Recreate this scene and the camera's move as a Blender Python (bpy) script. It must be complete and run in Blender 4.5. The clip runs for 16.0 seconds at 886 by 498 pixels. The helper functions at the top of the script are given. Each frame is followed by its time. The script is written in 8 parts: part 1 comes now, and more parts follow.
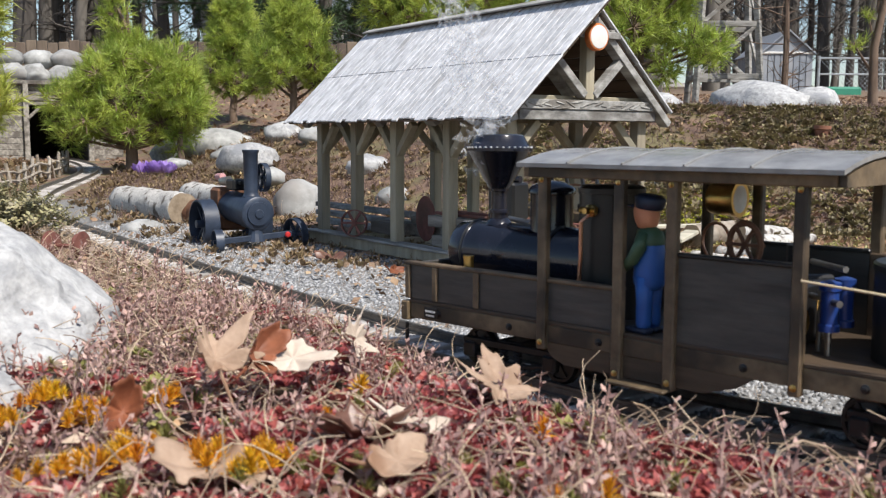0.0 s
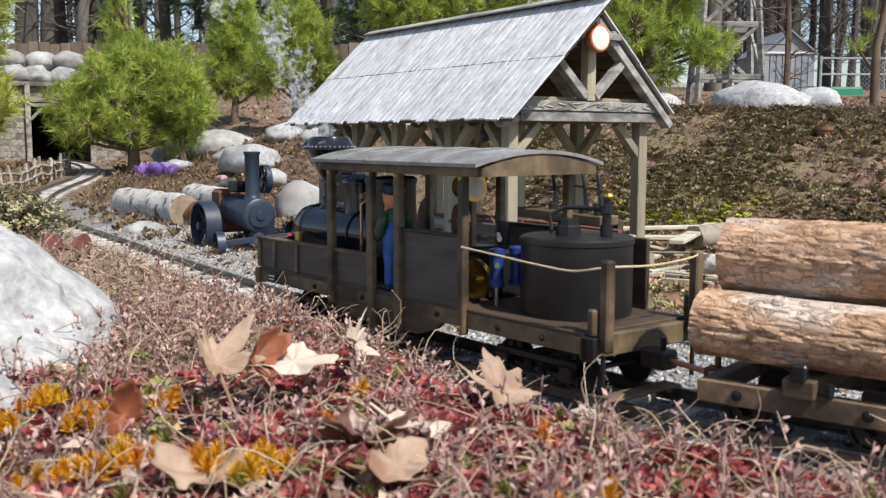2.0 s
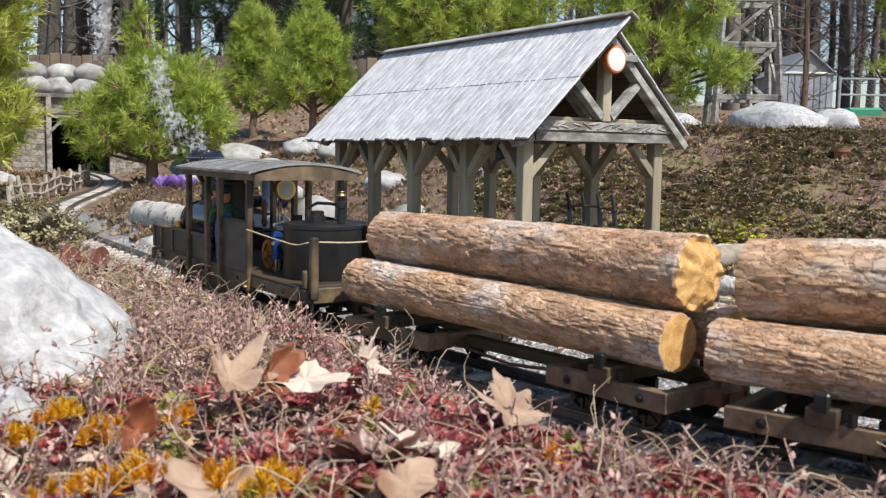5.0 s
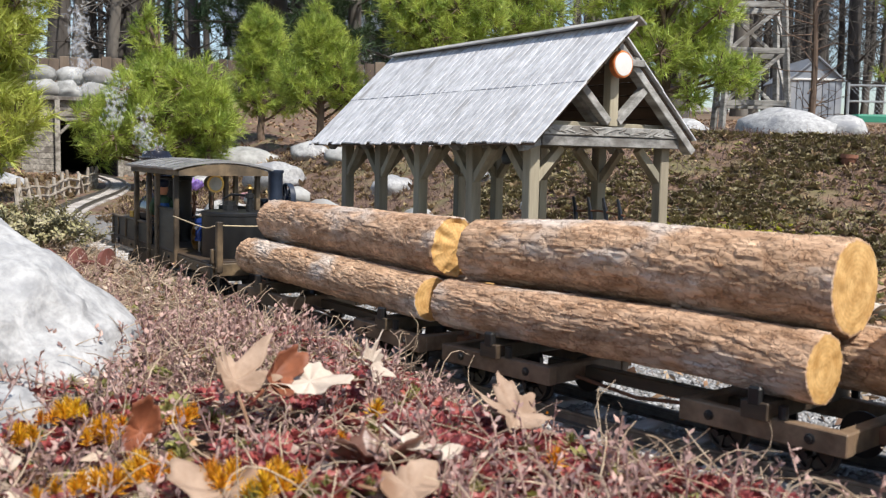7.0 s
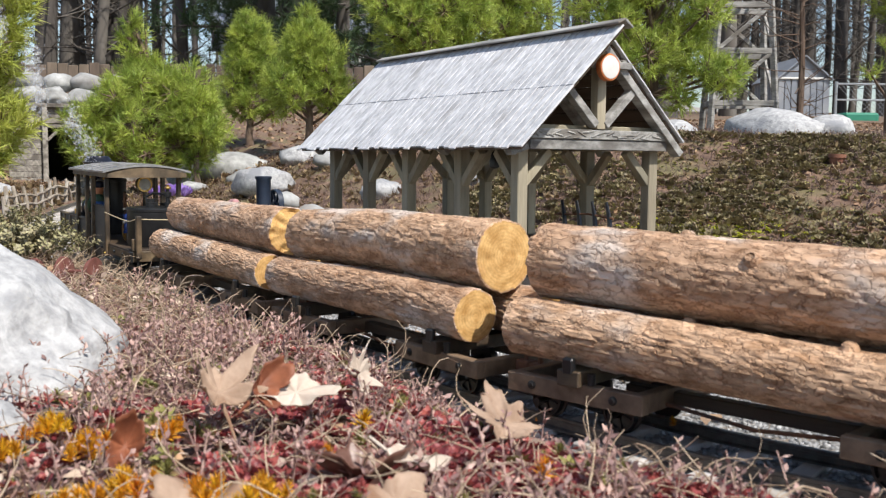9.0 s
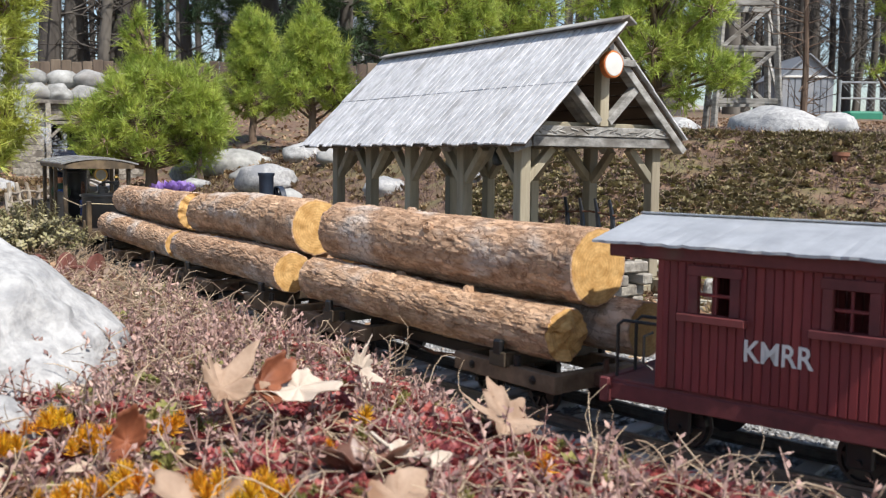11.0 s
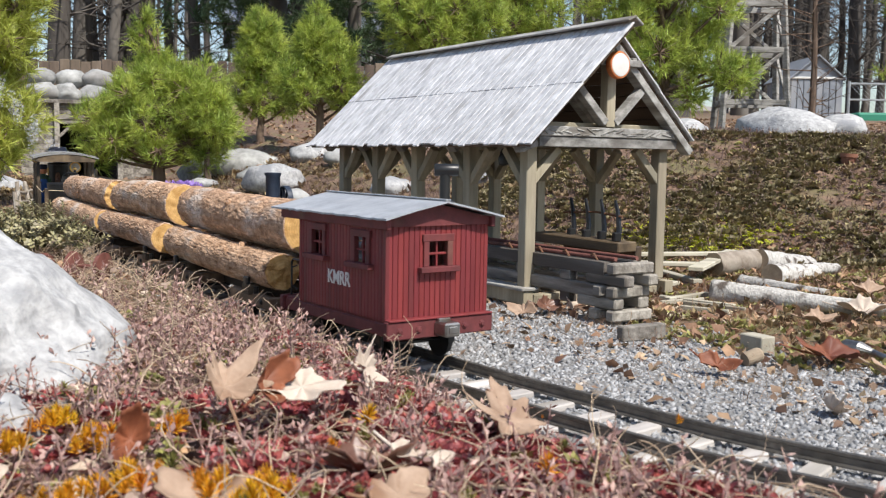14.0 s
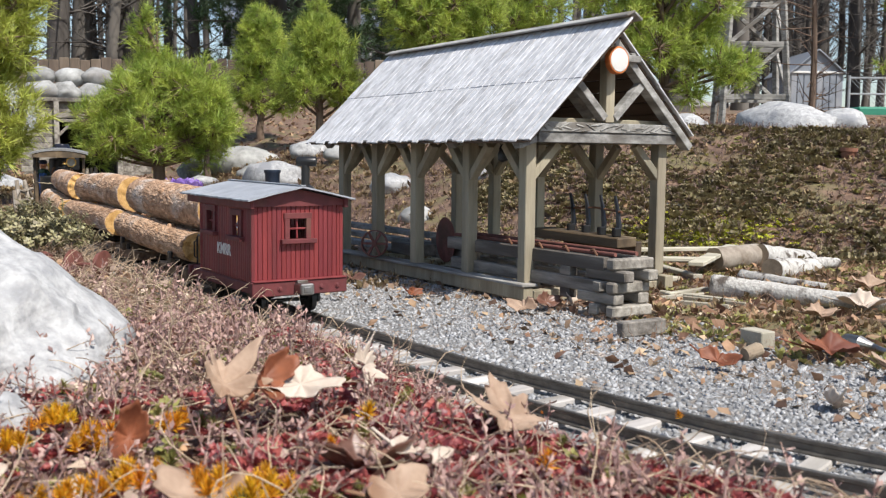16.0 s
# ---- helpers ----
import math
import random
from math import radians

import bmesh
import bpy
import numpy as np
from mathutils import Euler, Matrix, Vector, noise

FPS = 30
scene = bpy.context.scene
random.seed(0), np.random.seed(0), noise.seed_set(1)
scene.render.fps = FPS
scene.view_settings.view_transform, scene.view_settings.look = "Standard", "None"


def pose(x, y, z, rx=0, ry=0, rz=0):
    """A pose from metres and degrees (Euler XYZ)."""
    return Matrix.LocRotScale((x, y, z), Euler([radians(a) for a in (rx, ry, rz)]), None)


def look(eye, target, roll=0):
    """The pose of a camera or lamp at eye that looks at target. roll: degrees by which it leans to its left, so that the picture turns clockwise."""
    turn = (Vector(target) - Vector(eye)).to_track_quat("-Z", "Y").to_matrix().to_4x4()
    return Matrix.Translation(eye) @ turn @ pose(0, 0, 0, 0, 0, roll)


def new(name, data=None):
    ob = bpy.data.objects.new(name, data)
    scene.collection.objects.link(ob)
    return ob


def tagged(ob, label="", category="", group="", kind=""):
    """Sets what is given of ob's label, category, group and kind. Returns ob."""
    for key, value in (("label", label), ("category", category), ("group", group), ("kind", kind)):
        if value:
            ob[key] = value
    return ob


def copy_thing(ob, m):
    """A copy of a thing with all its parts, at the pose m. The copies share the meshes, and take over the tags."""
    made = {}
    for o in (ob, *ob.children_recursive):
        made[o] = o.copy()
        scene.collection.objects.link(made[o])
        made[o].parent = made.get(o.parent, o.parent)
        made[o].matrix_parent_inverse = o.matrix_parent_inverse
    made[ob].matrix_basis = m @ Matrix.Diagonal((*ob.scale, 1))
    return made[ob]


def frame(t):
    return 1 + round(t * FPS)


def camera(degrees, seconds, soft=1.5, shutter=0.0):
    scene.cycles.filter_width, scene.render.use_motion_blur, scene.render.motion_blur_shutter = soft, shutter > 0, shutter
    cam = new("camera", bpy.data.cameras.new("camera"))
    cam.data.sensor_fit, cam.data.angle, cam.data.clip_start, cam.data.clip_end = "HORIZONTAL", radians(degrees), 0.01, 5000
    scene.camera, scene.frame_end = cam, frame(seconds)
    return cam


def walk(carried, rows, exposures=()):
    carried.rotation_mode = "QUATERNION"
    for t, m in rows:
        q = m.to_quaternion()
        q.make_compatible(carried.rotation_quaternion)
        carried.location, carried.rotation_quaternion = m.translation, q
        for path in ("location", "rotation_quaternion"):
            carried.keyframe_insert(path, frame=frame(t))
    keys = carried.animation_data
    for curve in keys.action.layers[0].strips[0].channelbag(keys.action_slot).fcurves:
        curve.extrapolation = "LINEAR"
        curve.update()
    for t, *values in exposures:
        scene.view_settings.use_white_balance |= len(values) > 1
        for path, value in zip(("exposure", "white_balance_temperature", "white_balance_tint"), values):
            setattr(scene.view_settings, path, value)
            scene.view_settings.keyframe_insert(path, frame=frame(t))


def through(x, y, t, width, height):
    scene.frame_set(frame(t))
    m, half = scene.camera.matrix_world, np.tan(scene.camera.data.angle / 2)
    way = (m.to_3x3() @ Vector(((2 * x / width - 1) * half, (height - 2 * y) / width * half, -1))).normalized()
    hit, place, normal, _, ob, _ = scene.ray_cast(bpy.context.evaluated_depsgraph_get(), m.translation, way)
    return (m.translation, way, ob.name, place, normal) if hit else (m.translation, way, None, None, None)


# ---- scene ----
cam = camera(48.27, 16.0, 1.2)
cam.data.dof.use_dof, cam.data.dof.focus_distance, cam.data.dof.aperture_fstop = True, 1.25, 34.0
# seconds, eye x, y, z, pitch, turn, lean
PATH = [
    (0, -0.0078, -0.0004, 0.1405, 83.617, -1.542, 0.22),
    (0.5, -0.0082, 0.0001, 0.1403, 83.576, -1.501, 0.24),
    (1, -0.0078, -0.0001, 0.1407, 83.513, -1.439, 0.35),
    (1.5, -0.0077, 0.0010, 0.1407, 83.562, -1.426, 0.19),
    (2, -0.0073, 0.0009, 0.1415, 83.656, -1.427, 0.13),
    (2.5, -0.0066, -0.0003, 0.1419, 83.858, -1.328, 0.19),
    (3, -0.0067, -0.0022, 0.1428, 84.040, -0.852, 0.57),
    (3.5, -0.0066, -0.0024, 0.1439, 84.151, -0.849, 0.52),
    (4, -0.0066, -0.0029, 0.1447, 84.250, -0.806, 0.92),
    (6.5, -0.0053, -0.0040, 0.1445, 84.804, -0.128, 0.72),
    (7, -0.0051, -0.0039, 0.1438, 84.790, -0.122, 1.16),
    (7.5, -0.0037, -0.0031, 0.1450, 84.765, -0.037, 0.93),
    (8, -0.0040, -0.0018, 0.1470, 84.826, -0.582, 0.27),
    (8.5, -0.0039, -0.0011, 0.1465, 84.870, -0.625, 0.35),
    (9, -0.0029, -0.0007, 0.1462, 84.937, -0.638, 0.56),
    (11.5, -0.0024, -0.0000, 0.1452, 84.787, -0.356, 0.80),
    (12, -0.0016, -0.0003, 0.1450, 84.789, -0.345, 1.08),
    (12.5, -0.0023, -0.0022, 0.1445, 84.728, -0.223, 0.99),
    (13, -0.0025, 0.0001, 0.1448, 84.772, -0.106, 0.81),
    (13.5, -0.0015, 0.0003, 0.1446, 84.799, -0.126, 0.95),
    (14, -0.0010, -0.0005, 0.1451, 84.825, -0.040, 0.85),
    (14.5, -0.0008, -0.0011, 0.1450, 84.832, 0.015, 0.34),
    (15, -0.0005, -0.0021, 0.1448, 84.781, 0.063, 0.53),
    (15.5, -0.0007, 0.0003, 0.1445, 84.710, 0.027, 0.49),
    (16, -0.0000, 0.0000, 0.1450, 84.620, -0.000, 0.55),
]
walk(cam, [(t, pose(x, y, z, p, 0, h) @ pose(0, 0, 0, 0, 0, r)) for t, x, y, z, p, h, r in PATH])

# ---- light ----
SUN = Vector((0.60, -0.70, 1.22)).normalized()
world = bpy.data.worlds.new("sky")
scene.world = world
world.use_nodes = True
wn = world.node_tree.nodes
sky = wn.new("ShaderNodeTexSky")
sky.sky_type, sky.sun_disc = "NISHITA", False
sky.sun_elevation = math.asin(SUN.z)
sky.sun_rotation = math.atan2(SUN.x, SUN.y)
wn["Background"].inputs["Strength"].default_value = 0.115
world.node_tree.links.new(sky.outputs[0], wn["Background"].inputs["Color"])
sun_data = bpy.data.lights.new("sun", "SUN")
sun_data.energy, sun_data.angle, sun_data.color = 4.5, radians(0.6), (1.0, 0.95, 0.885)
sun = new("sun", sun_data)
sun.matrix_world = look(SUN * 50, (0, 0, 0))
scene.view_settings.exposure = 0.38


# ---- materials ----
def mat(name, c1, c2, scale=40.0, rough=0.8, metal=0.0, bump=0.0, bump_scale=None, vary=0.0, island=0.0,
        stretch=(1, 1, 1), c3=None, spots=0.55, coat=0.0, detail=6.0, through=0.0):
    """Two colours mixed by noise, a third in stains, with relief, and a shift of value for each object or island."""
    m = bpy.data.materials.new(name)
    m.use_nodes = True
    nt, L = m.node_tree, m.node_tree.links
    b = nt.nodes["Principled BSDF"]
    tc = nt.nodes.new("ShaderNodeTexCoord")
    mp = nt.nodes.new("ShaderNodeMapping")
    mp.inputs["Scale"].default_value = stretch
    L.new(tc.outputs["Object"], mp.inputs[0])
    info = nt.nodes.new("ShaderNodeObjectInfo")
    off = nt.nodes.new("ShaderNodeVectorMath")
    off.operation = "MULTIPLY_ADD"
    off.inputs[1].default_value = (1, 1, 1)
    L.new(mp.outputs[0], off.inputs[0])
    sc = nt.nodes.new("ShaderNodeMath")
    sc.operation, sc.inputs[1].default_value = "MULTIPLY", 7.3
    L.new(info.outputs["Random"], sc.inputs[0])
    L.new(sc.outputs[0], off.inputs[2])
    n1 = nt.nodes.new("ShaderNodeTexNoise")
    n1.inputs["Scale"].default_value, n1.inputs["Detail"].default_value, n1.inputs["Roughness"].default_value = scale, detail, 0.65
    L.new(off.outputs[0], n1.inputs["Vector"])
    r1 = nt.nodes.new("ShaderNodeValToRGB")
    r1.color_ramp.elements[0].position, r1.color_ramp.elements[1].position = 0.34, 0.66
    r1.color_ramp.elements[0].color, r1.color_ramp.elements[1].color = (*c1, 1), (*c2, 1)
    L.new(n1.outputs["Fac"], r1.inputs[0])
    col = r1.outputs[0]
    if c3:
        n2 = nt.nodes.new("ShaderNodeTexNoise")
        n2.inputs["Scale"].default_value, n2.inputs["Detail"].default_value = scale * 0.23, 4
        L.new(off.outputs[0], n2.inputs["Vector"])
        r2 = nt.nodes.new("ShaderNodeValToRGB")
        r2.color_ramp.elements[0].position, r2.color_ramp.elements[1].position = spots, spots + 0.12
        L.new(n2.outputs["Fac"], r2.inputs[0])
        mx = nt.nodes.new("ShaderNodeMix")
        mx.data_type = "RGBA"
        L.new(r2.outputs[0], mx.inputs["Factor"])
        L.new(col, mx.inputs["A"])
        mx.inputs["B"].default_value = (*c3, 1)
        col = mx.outputs["Result"]
    if vary or island:
        hs = nt.nodes.new("ShaderNodeHueSaturation")
        src = info.outputs["Random"]
        if island:
            src = nt.nodes.new("ShaderNodeNewGeometry").outputs["Random Per Island"]
        amount = island or vary
        mr = nt.nodes.new("ShaderNodeMapRange")
        mr.inputs["To Min"].default_value, mr.inputs["To Max"].default_value = 1 - amount, 1 + amount
        L.new(src, mr.inputs["Value"])
        L.new(mr.outputs[0], hs.inputs["Value"])
        mh = nt.nodes.new("ShaderNodeMath")
        mh.operation = "MULTIPLY_ADD"
        L.new(src, mh.inputs[0])
        mh.inputs[1].default_value, mh.inputs[2].default_value = 0.05 * amount, 0.5 - 0.025 * amount
        L.new(mh.outputs[0], hs.inputs["Hue"])
        L.new(col, hs.inputs["Color"])
        col = hs.outputs[0]
    L.new(col, b.inputs["Base Color"])
    b.inputs["Roughness"].default_value, b.inputs["Metallic"].default_value = rough, metal
    b.inputs["Coat Weight"].default_value = coat
    if bump:
        n3 = nt.nodes.new("ShaderNodeTexNoise")
        n3.inputs["Scale"].default_value, n3.inputs["Detail"].default_value = bump_scale or scale * 1.5, 6
        L.new(off.outputs[0], n3.inputs["Vector"])
        bp = nt.nodes.new("ShaderNodeBump")
        bp.inputs["Strength"].default_value, bp.inputs["Distance"].default_value = bump, 0.0015
        L.new(n3.outputs["Fac"], bp.inputs["Height"])
        L.new(bp.outputs[0], b.inputs["Normal"])
    if through:
        tl = nt.nodes.new("ShaderNodeBsdfTranslucent")
        L.new(col, tl.inputs["Color"])
        ms = nt.nodes.new("ShaderNodeMixShader")
        ms.inputs[0].default_value = through
        L.new(b.outputs[0], ms.inputs[1])
        L.new(tl.outputs[0], ms.inputs[2])
        L.new(ms.outputs[0], nt.nodes["Material Output"].inputs["Surface"])
    return m


GREY_WOOD = mat("weathered_grey_wood", (0.15, 0.143, 0.13), (0.41, 0.40, 0.375), 110, 0.85, bump=0.8, vary=0.22, stretch=(0.14, 0.6, 1), c3=(0.145, 0.13, 0.112))
CRIB_WOOD = mat("dirty_grey_timber", (0.13, 0.115, 0.095), (0.36, 0.33, 0.285), 110, 0.9, bump=1.0, vary=0.28, stretch=(0.15, 1, 1), c3=(0.11, 0.095, 0.08), spots=0.5)
# dark brown for the roof's underside, with the shade there put into the colour
SHADE_LINING = mat("shade_brown_underlay", (0.07, 0.045, 0.03), (0.13, 0.088, 0.06), 60, 0.9, bump=0.4, stretch=(0.12, 1, 1))
POST_WOOD = mat("weathered_post_wood", (0.23, 0.195, 0.135), (0.37, 0.325, 0.235), 80, 0.85, bump=0.6, vary=0.15, stretch=(1, 1, 0.12), c3=(0.21, 0.19, 0.14))
ROOF_WOOD = mat("silvered_roof_boards", (0.40, 0.40, 0.41), (0.68, 0.68, 0.69), 90, 0.6, bump=0.9, vary=0.08, stretch=(1, 0.05, 1), c3=(0.36, 0.35, 0.345), spots=0.6)
DARK_WOOD = mat("dark_stained_wood", (0.045, 0.030, 0.018), (0.10, 0.068, 0.040), 90, 0.6, bump=0.4, vary=0.2, stretch=(0.12, 1, 1), c3=(0.14, 0.10, 0.06), spots=0.62)
PANEL = mat("blackened_wood_panel", (0.026, 0.025, 0.024), (0.075, 0.068, 0.058), 120, 0.5, bump=0.3, vary=0.15, stretch=(0.15, 1, 1), c3=(0.075, 0.066, 0.055), spots=0.62)
LOCO_TRIM = mat("dark_brown_oiled_wood", (0.085, 0.058, 0.032), (0.185, 0.130, 0.074), 80, 0.55, bump=0.4, vary=0.2, c3=(0.03, 0.022, 0.014), spots=0.5)
BROWN_TRIM = mat("brown_wood_trim", (0.115, 0.072, 0.042), (0.24, 0.162, 0.10), 80, 0.6, bump=0.4, vary=0.18, c3=(0.07, 0.05, 0.03))
BLACK_PAINT = mat("satin_black_paint", (0.008, 0.009, 0.014), (0.016, 0.017, 0.026), 60, 0.14, bump=0.03, c3=(0.03, 0.03, 0.03), spots=0.66)
BLACK_MATT = mat("matt_black_paint", (0.008, 0.008, 0.009), (0.016, 0.016, 0.016), 60, 0.38, bump=0.08, c3=(0.028, 0.025, 0.022), spots=0.64)
BLUE_BLACK = mat("blue_black_paint", (0.018, 0.026, 0.045), (0.035, 0.05, 0.08), 70, 0.45, bump=0.2, c3=(0.12, 0.13, 0.15), spots=0.66)
BRASS = mat("aged_brass", (0.55, 0.36, 0.10), (0.75, 0.52, 0.20), 80, 0.3, metal=1.0, c3=(0.30, 0.19, 0.07), spots=0.6)
STEEL = mat("dull_steel", (0.30, 0.29, 0.28), (0.45, 0.44, 0.42), 80, 0.4, metal=1.0, c3=(0.2, 0.14, 0.10))
COPPER = mat("copper_pipe", (0.50, 0.24, 0.14), (0.66, 0.36, 0.24), 80, 0.35, metal=0.9)
RAIL = mat("weathered_brass_rail", (0.10, 0.092, 0.08), (0.19, 0.175, 0.155), 120, 0.45, metal=0.6, bump=0.15, c3=(0.25, 0.23, 0.20), spots=0.62)
SLEEPER = mat("bleached_sleeper", (0.34, 0.31, 0.28), (0.56, 0.53, 0.50), 60, 0.9, bump=0.5, vary=0.2, stretch=(1, 0.15, 1), c3=(0.2, 0.18, 0.15))
RED_PAINT = mat("barn_red_paint", (0.145, 0.018, 0.020), (0.215, 0.030, 0.032), 70, 0.55, bump=0.2, vary=0.10, stretch=(1, 1, 0.2), c3=(0.10, 0.02, 0.02), spots=0.6)
RED_TRIM = mat("dark_red_trim", (0.10, 0.022, 0.022), (0.165, 0.034, 0.034), 80, 0.65, bump=0.3, vary=0.12, c3=(0.12, 0.075, 0.05), spots=0.66)
ROOF_PAPER = mat("grey_roofing_sheet", (0.27, 0.285, 0.31), (0.38, 0.40, 0.43), 50, 0.55, bump=0.25, c3=(0.40, 0.41, 0.42), spots=0.6)
# dusty black, its base grey raised to stand in for sky sheen
CAB_ROOF = mat("dusty_cab_roof_with_sky_sheen", (0.17, 0.168, 0.165), (0.29, 0.287, 0.28), 60, 0.26, bump=0.25, c3=(0.15, 0.14, 0.13), spots=0.6)
WHITE = mat("off_white_lettering", (0.62, 0.61, 0.58), (0.74, 0.73, 0.70), 200, 0.7)
IRON_RED = mat("rust_red_iron", (0.13, 0.045, 0.035), (0.22, 0.085, 0.065), 90, 0.75, bump=0.4, c3=(0.10, 0.05, 0.035))
RUST = mat("rusty_iron", (0.10, 0.045, 0.025), (0.20, 0.09, 0.045), 70, 0.85, bump=0.5, c3=(0.05, 0.04, 0.035))
CUT_WOOD = mat("fresh_cut_wood", (0.52, 0.33, 0.13), (0.70, 0.47, 0.21), 90, 0.8, bump=0.4, c3=(0.40, 0.20, 0.08), spots=0.63, vary=0.08)
GRANITE = mat("pale_granite", (0.26, 0.26, 0.26), (0.50, 0.498, 0.49), 85, 0.85, bump=1.0, bump_scale=210, c3=(0.27, 0.275, 0.285), spots=0.53, vary=0.1)
FIELD_STONE = mat("grey_field_stone", (0.20, 0.20, 0.19), (0.40, 0.40, 0.385), 22, 0.85, bump=0.5, bump_scale=60, c3=(0.22, 0.20, 0.18), vary=0.15)
BIRCH = mat("birch_bark", (0.34, 0.32, 0.29), (0.60, 0.58, 0.54), 330, 0.8, bump=1.0, c3=(0.10, 0.08, 0.065), spots=0.54, stretch=(1, 1, 0.6), vary=0.1)
LOG_DARK = mat("grey_barked_log", (0.20, 0.16, 0.12), (0.38, 0.33, 0.27), 50, 0.9, bump=0.8, c3=(0.5, 0.46, 0.4), vary=0.15)
TRUNK = mat("pine_trunk_bark", (0.10, 0.065, 0.045), (0.20, 0.14, 0.10), 30, 0.9, bump=0.8, stretch=(1, 1, 0.35), vary=0.15)
FAR_TRUNK = mat("forest_trunk_bark", (0.058, 0.050, 0.043), (0.125, 0.112, 0.098), 4, 0.95, vary=0.35, stretch=(1, 1, 0.15))
NEEDLES = mat("pine_needles", (0.20, 0.29, 0.05), (0.54, 0.60, 0.12), 14, 0.55, island=0.35, vary=0.1, through=0.4)
NEEDLES_YELLOW = mat("yellowish_pine_needles", (0.32, 0.37, 0.06), (0.58, 0.60, 0.14), 9, 0.55, island=0.3, through=0.4)
NEEDLES_DARK = mat("hemlock_needles", (0.04, 0.075, 0.03), (0.075, 0.12, 0.045), 2, 0.7, island=0.3, through=0.25)


# ---- mesh tools ----
def link(name, me, material, parent=None, label=""):
    ob = new(name, me)
    if material:
        me.materials.append(material)
    if parent:
        ob.parent = parent
    if label:
        ob["label"] = label
    return ob


def part(name, bm, material, parent=None, label="", smooth=False):
    """One mesh object from a bmesh, under a thing or a part."""
    me = bpy.data.meshes.new(name)
    bmesh.ops.recalc_face_normals(bm, faces=bm.faces)
    bm.to_mesh(me)
    bm.free()
    if smooth:
        me.shade_smooth()
        me.set_sharp_from_angle(angle=radians(42))
    return link(name, me, material, parent, label)


def thing(name, label, category, group="", kind=""):
    return tagged(new(name), label, category, group, kind)


def box(x, y, z, sx, sy, sz, bevel=0.0006, turn=None, bm=None):
    """A block with its centre at x, y, z and worn edges."""
    own = bmesh.new()
    bmesh.ops.create_cube(own, size=1, matrix=Matrix.Diagonal((sx, sy, sz, 1)))
    if bevel:
        bmesh.ops.bevel(own, geom=own.edges[:], offset=min(bevel, 0.35 * min(sx, sy, sz)), segments=1, affect="EDGES")
    m = Matrix.Translation((x, y, z)) @ (turn.to_4x4() if turn else Matrix())
    bmesh.ops.transform(own, matrix=m, verts=own.verts)
    return join(bm, own)


def join(bm, own):
    if bm is None:
        return own
    me = bpy.data.meshes.new("tmp")
    own.to_mesh(me)
    own.free()
    bm.from_mesh(me)
    bpy.data.meshes.remove(me)
    return bm


def beam(p, q, w, h, bevel=0.0006, bm=None, up=(0, 0, 1)):
    """A squared timber from p to q; w across, h upright."""
    p, q = Vector(p), Vector(q)
    d = (q - p)
    x = d.normalized()
    y = Vector(up).cross(x)
    if y.length < 1e-4:
        y = Vector((0, 1, 0))
    y.normalize()
    z = x.cross(y)
    turn = Matrix((x, y, z)).transposed()
    c = (p + q) / 2
    return box(c.x, c.y, c.z, d.length, w, h, bevel, turn, bm)


def lathe(profile, p=(0, 0, 0), axis=(0, 0, 1), seg=20, bm=None, cap=True):
    """A turned body: (radius, height) pairs along the axis from p."""
    own = bmesh.new()
    turn = Vector((0, 0, 1)).rotation_difference(Vector(axis)).to_matrix().to_4x4()
    rings = []
    for r, h in profile:
        rings.append([own.verts.new((r * math.cos(2 * math.pi * k / seg), r * math.sin(2 * math.pi * k / seg), h)) for k in range(seg)])
    for a, b in zip(rings, rings[1:]):
        for k in range(seg):
            own.faces.new((a[k], a[(k + 1) % seg], b[(k + 1) % seg], b[k]))
    if cap:
        own.faces.new(rings[0][::-1])
        own.faces.new(rings[-1])
    bmesh.ops.transform(own, matrix=Matrix.Translation(p) @ turn, verts=own.verts)
    return join(bm, own)


def rod(p, q, r, r2=None, seg=10, bm=None):
    p, q = Vector(p), Vector(q)
    return lathe([(r, 0), (r if r2 is None else r2, (q - p).length)], p, (q - p).normalized(), seg, bm)


def tube(points, r, seg=8, bm=None):
    """A bent pipe or rod through the points."""
    own = bmesh.new()
    pts = [Vector(p) for p in points]
    rings = []
    for i, p in enumerate(pts):
        d = (pts[min(i + 1, len(pts) - 1)] - pts[max(i - 1, 0)]).normalized()
        ref = Vector((0, 0, 1)) if abs(d.z) < 0.9 else Vector((1, 0, 0))
        u = d.cross(ref).normalized()
        v = d.cross(u)
        rr = r[i] if isinstance(r, (list, tuple)) else r
        rings.append([own.verts.new(p + rr * (u * math.cos(2 * math.pi * k / seg) + v * math.sin(2 * math.pi * k / seg))) for k in range(seg)])
    for a, b in zip(rings, rings[1:]):
        for k in range(seg):
            own.faces.new((a[k], a[(k + 1) % seg], b[(k + 1) % seg], b[k]))
    own.faces.new(rings[0][::-1])
    own.faces.new(rings[-1])
    return join(bm, own)


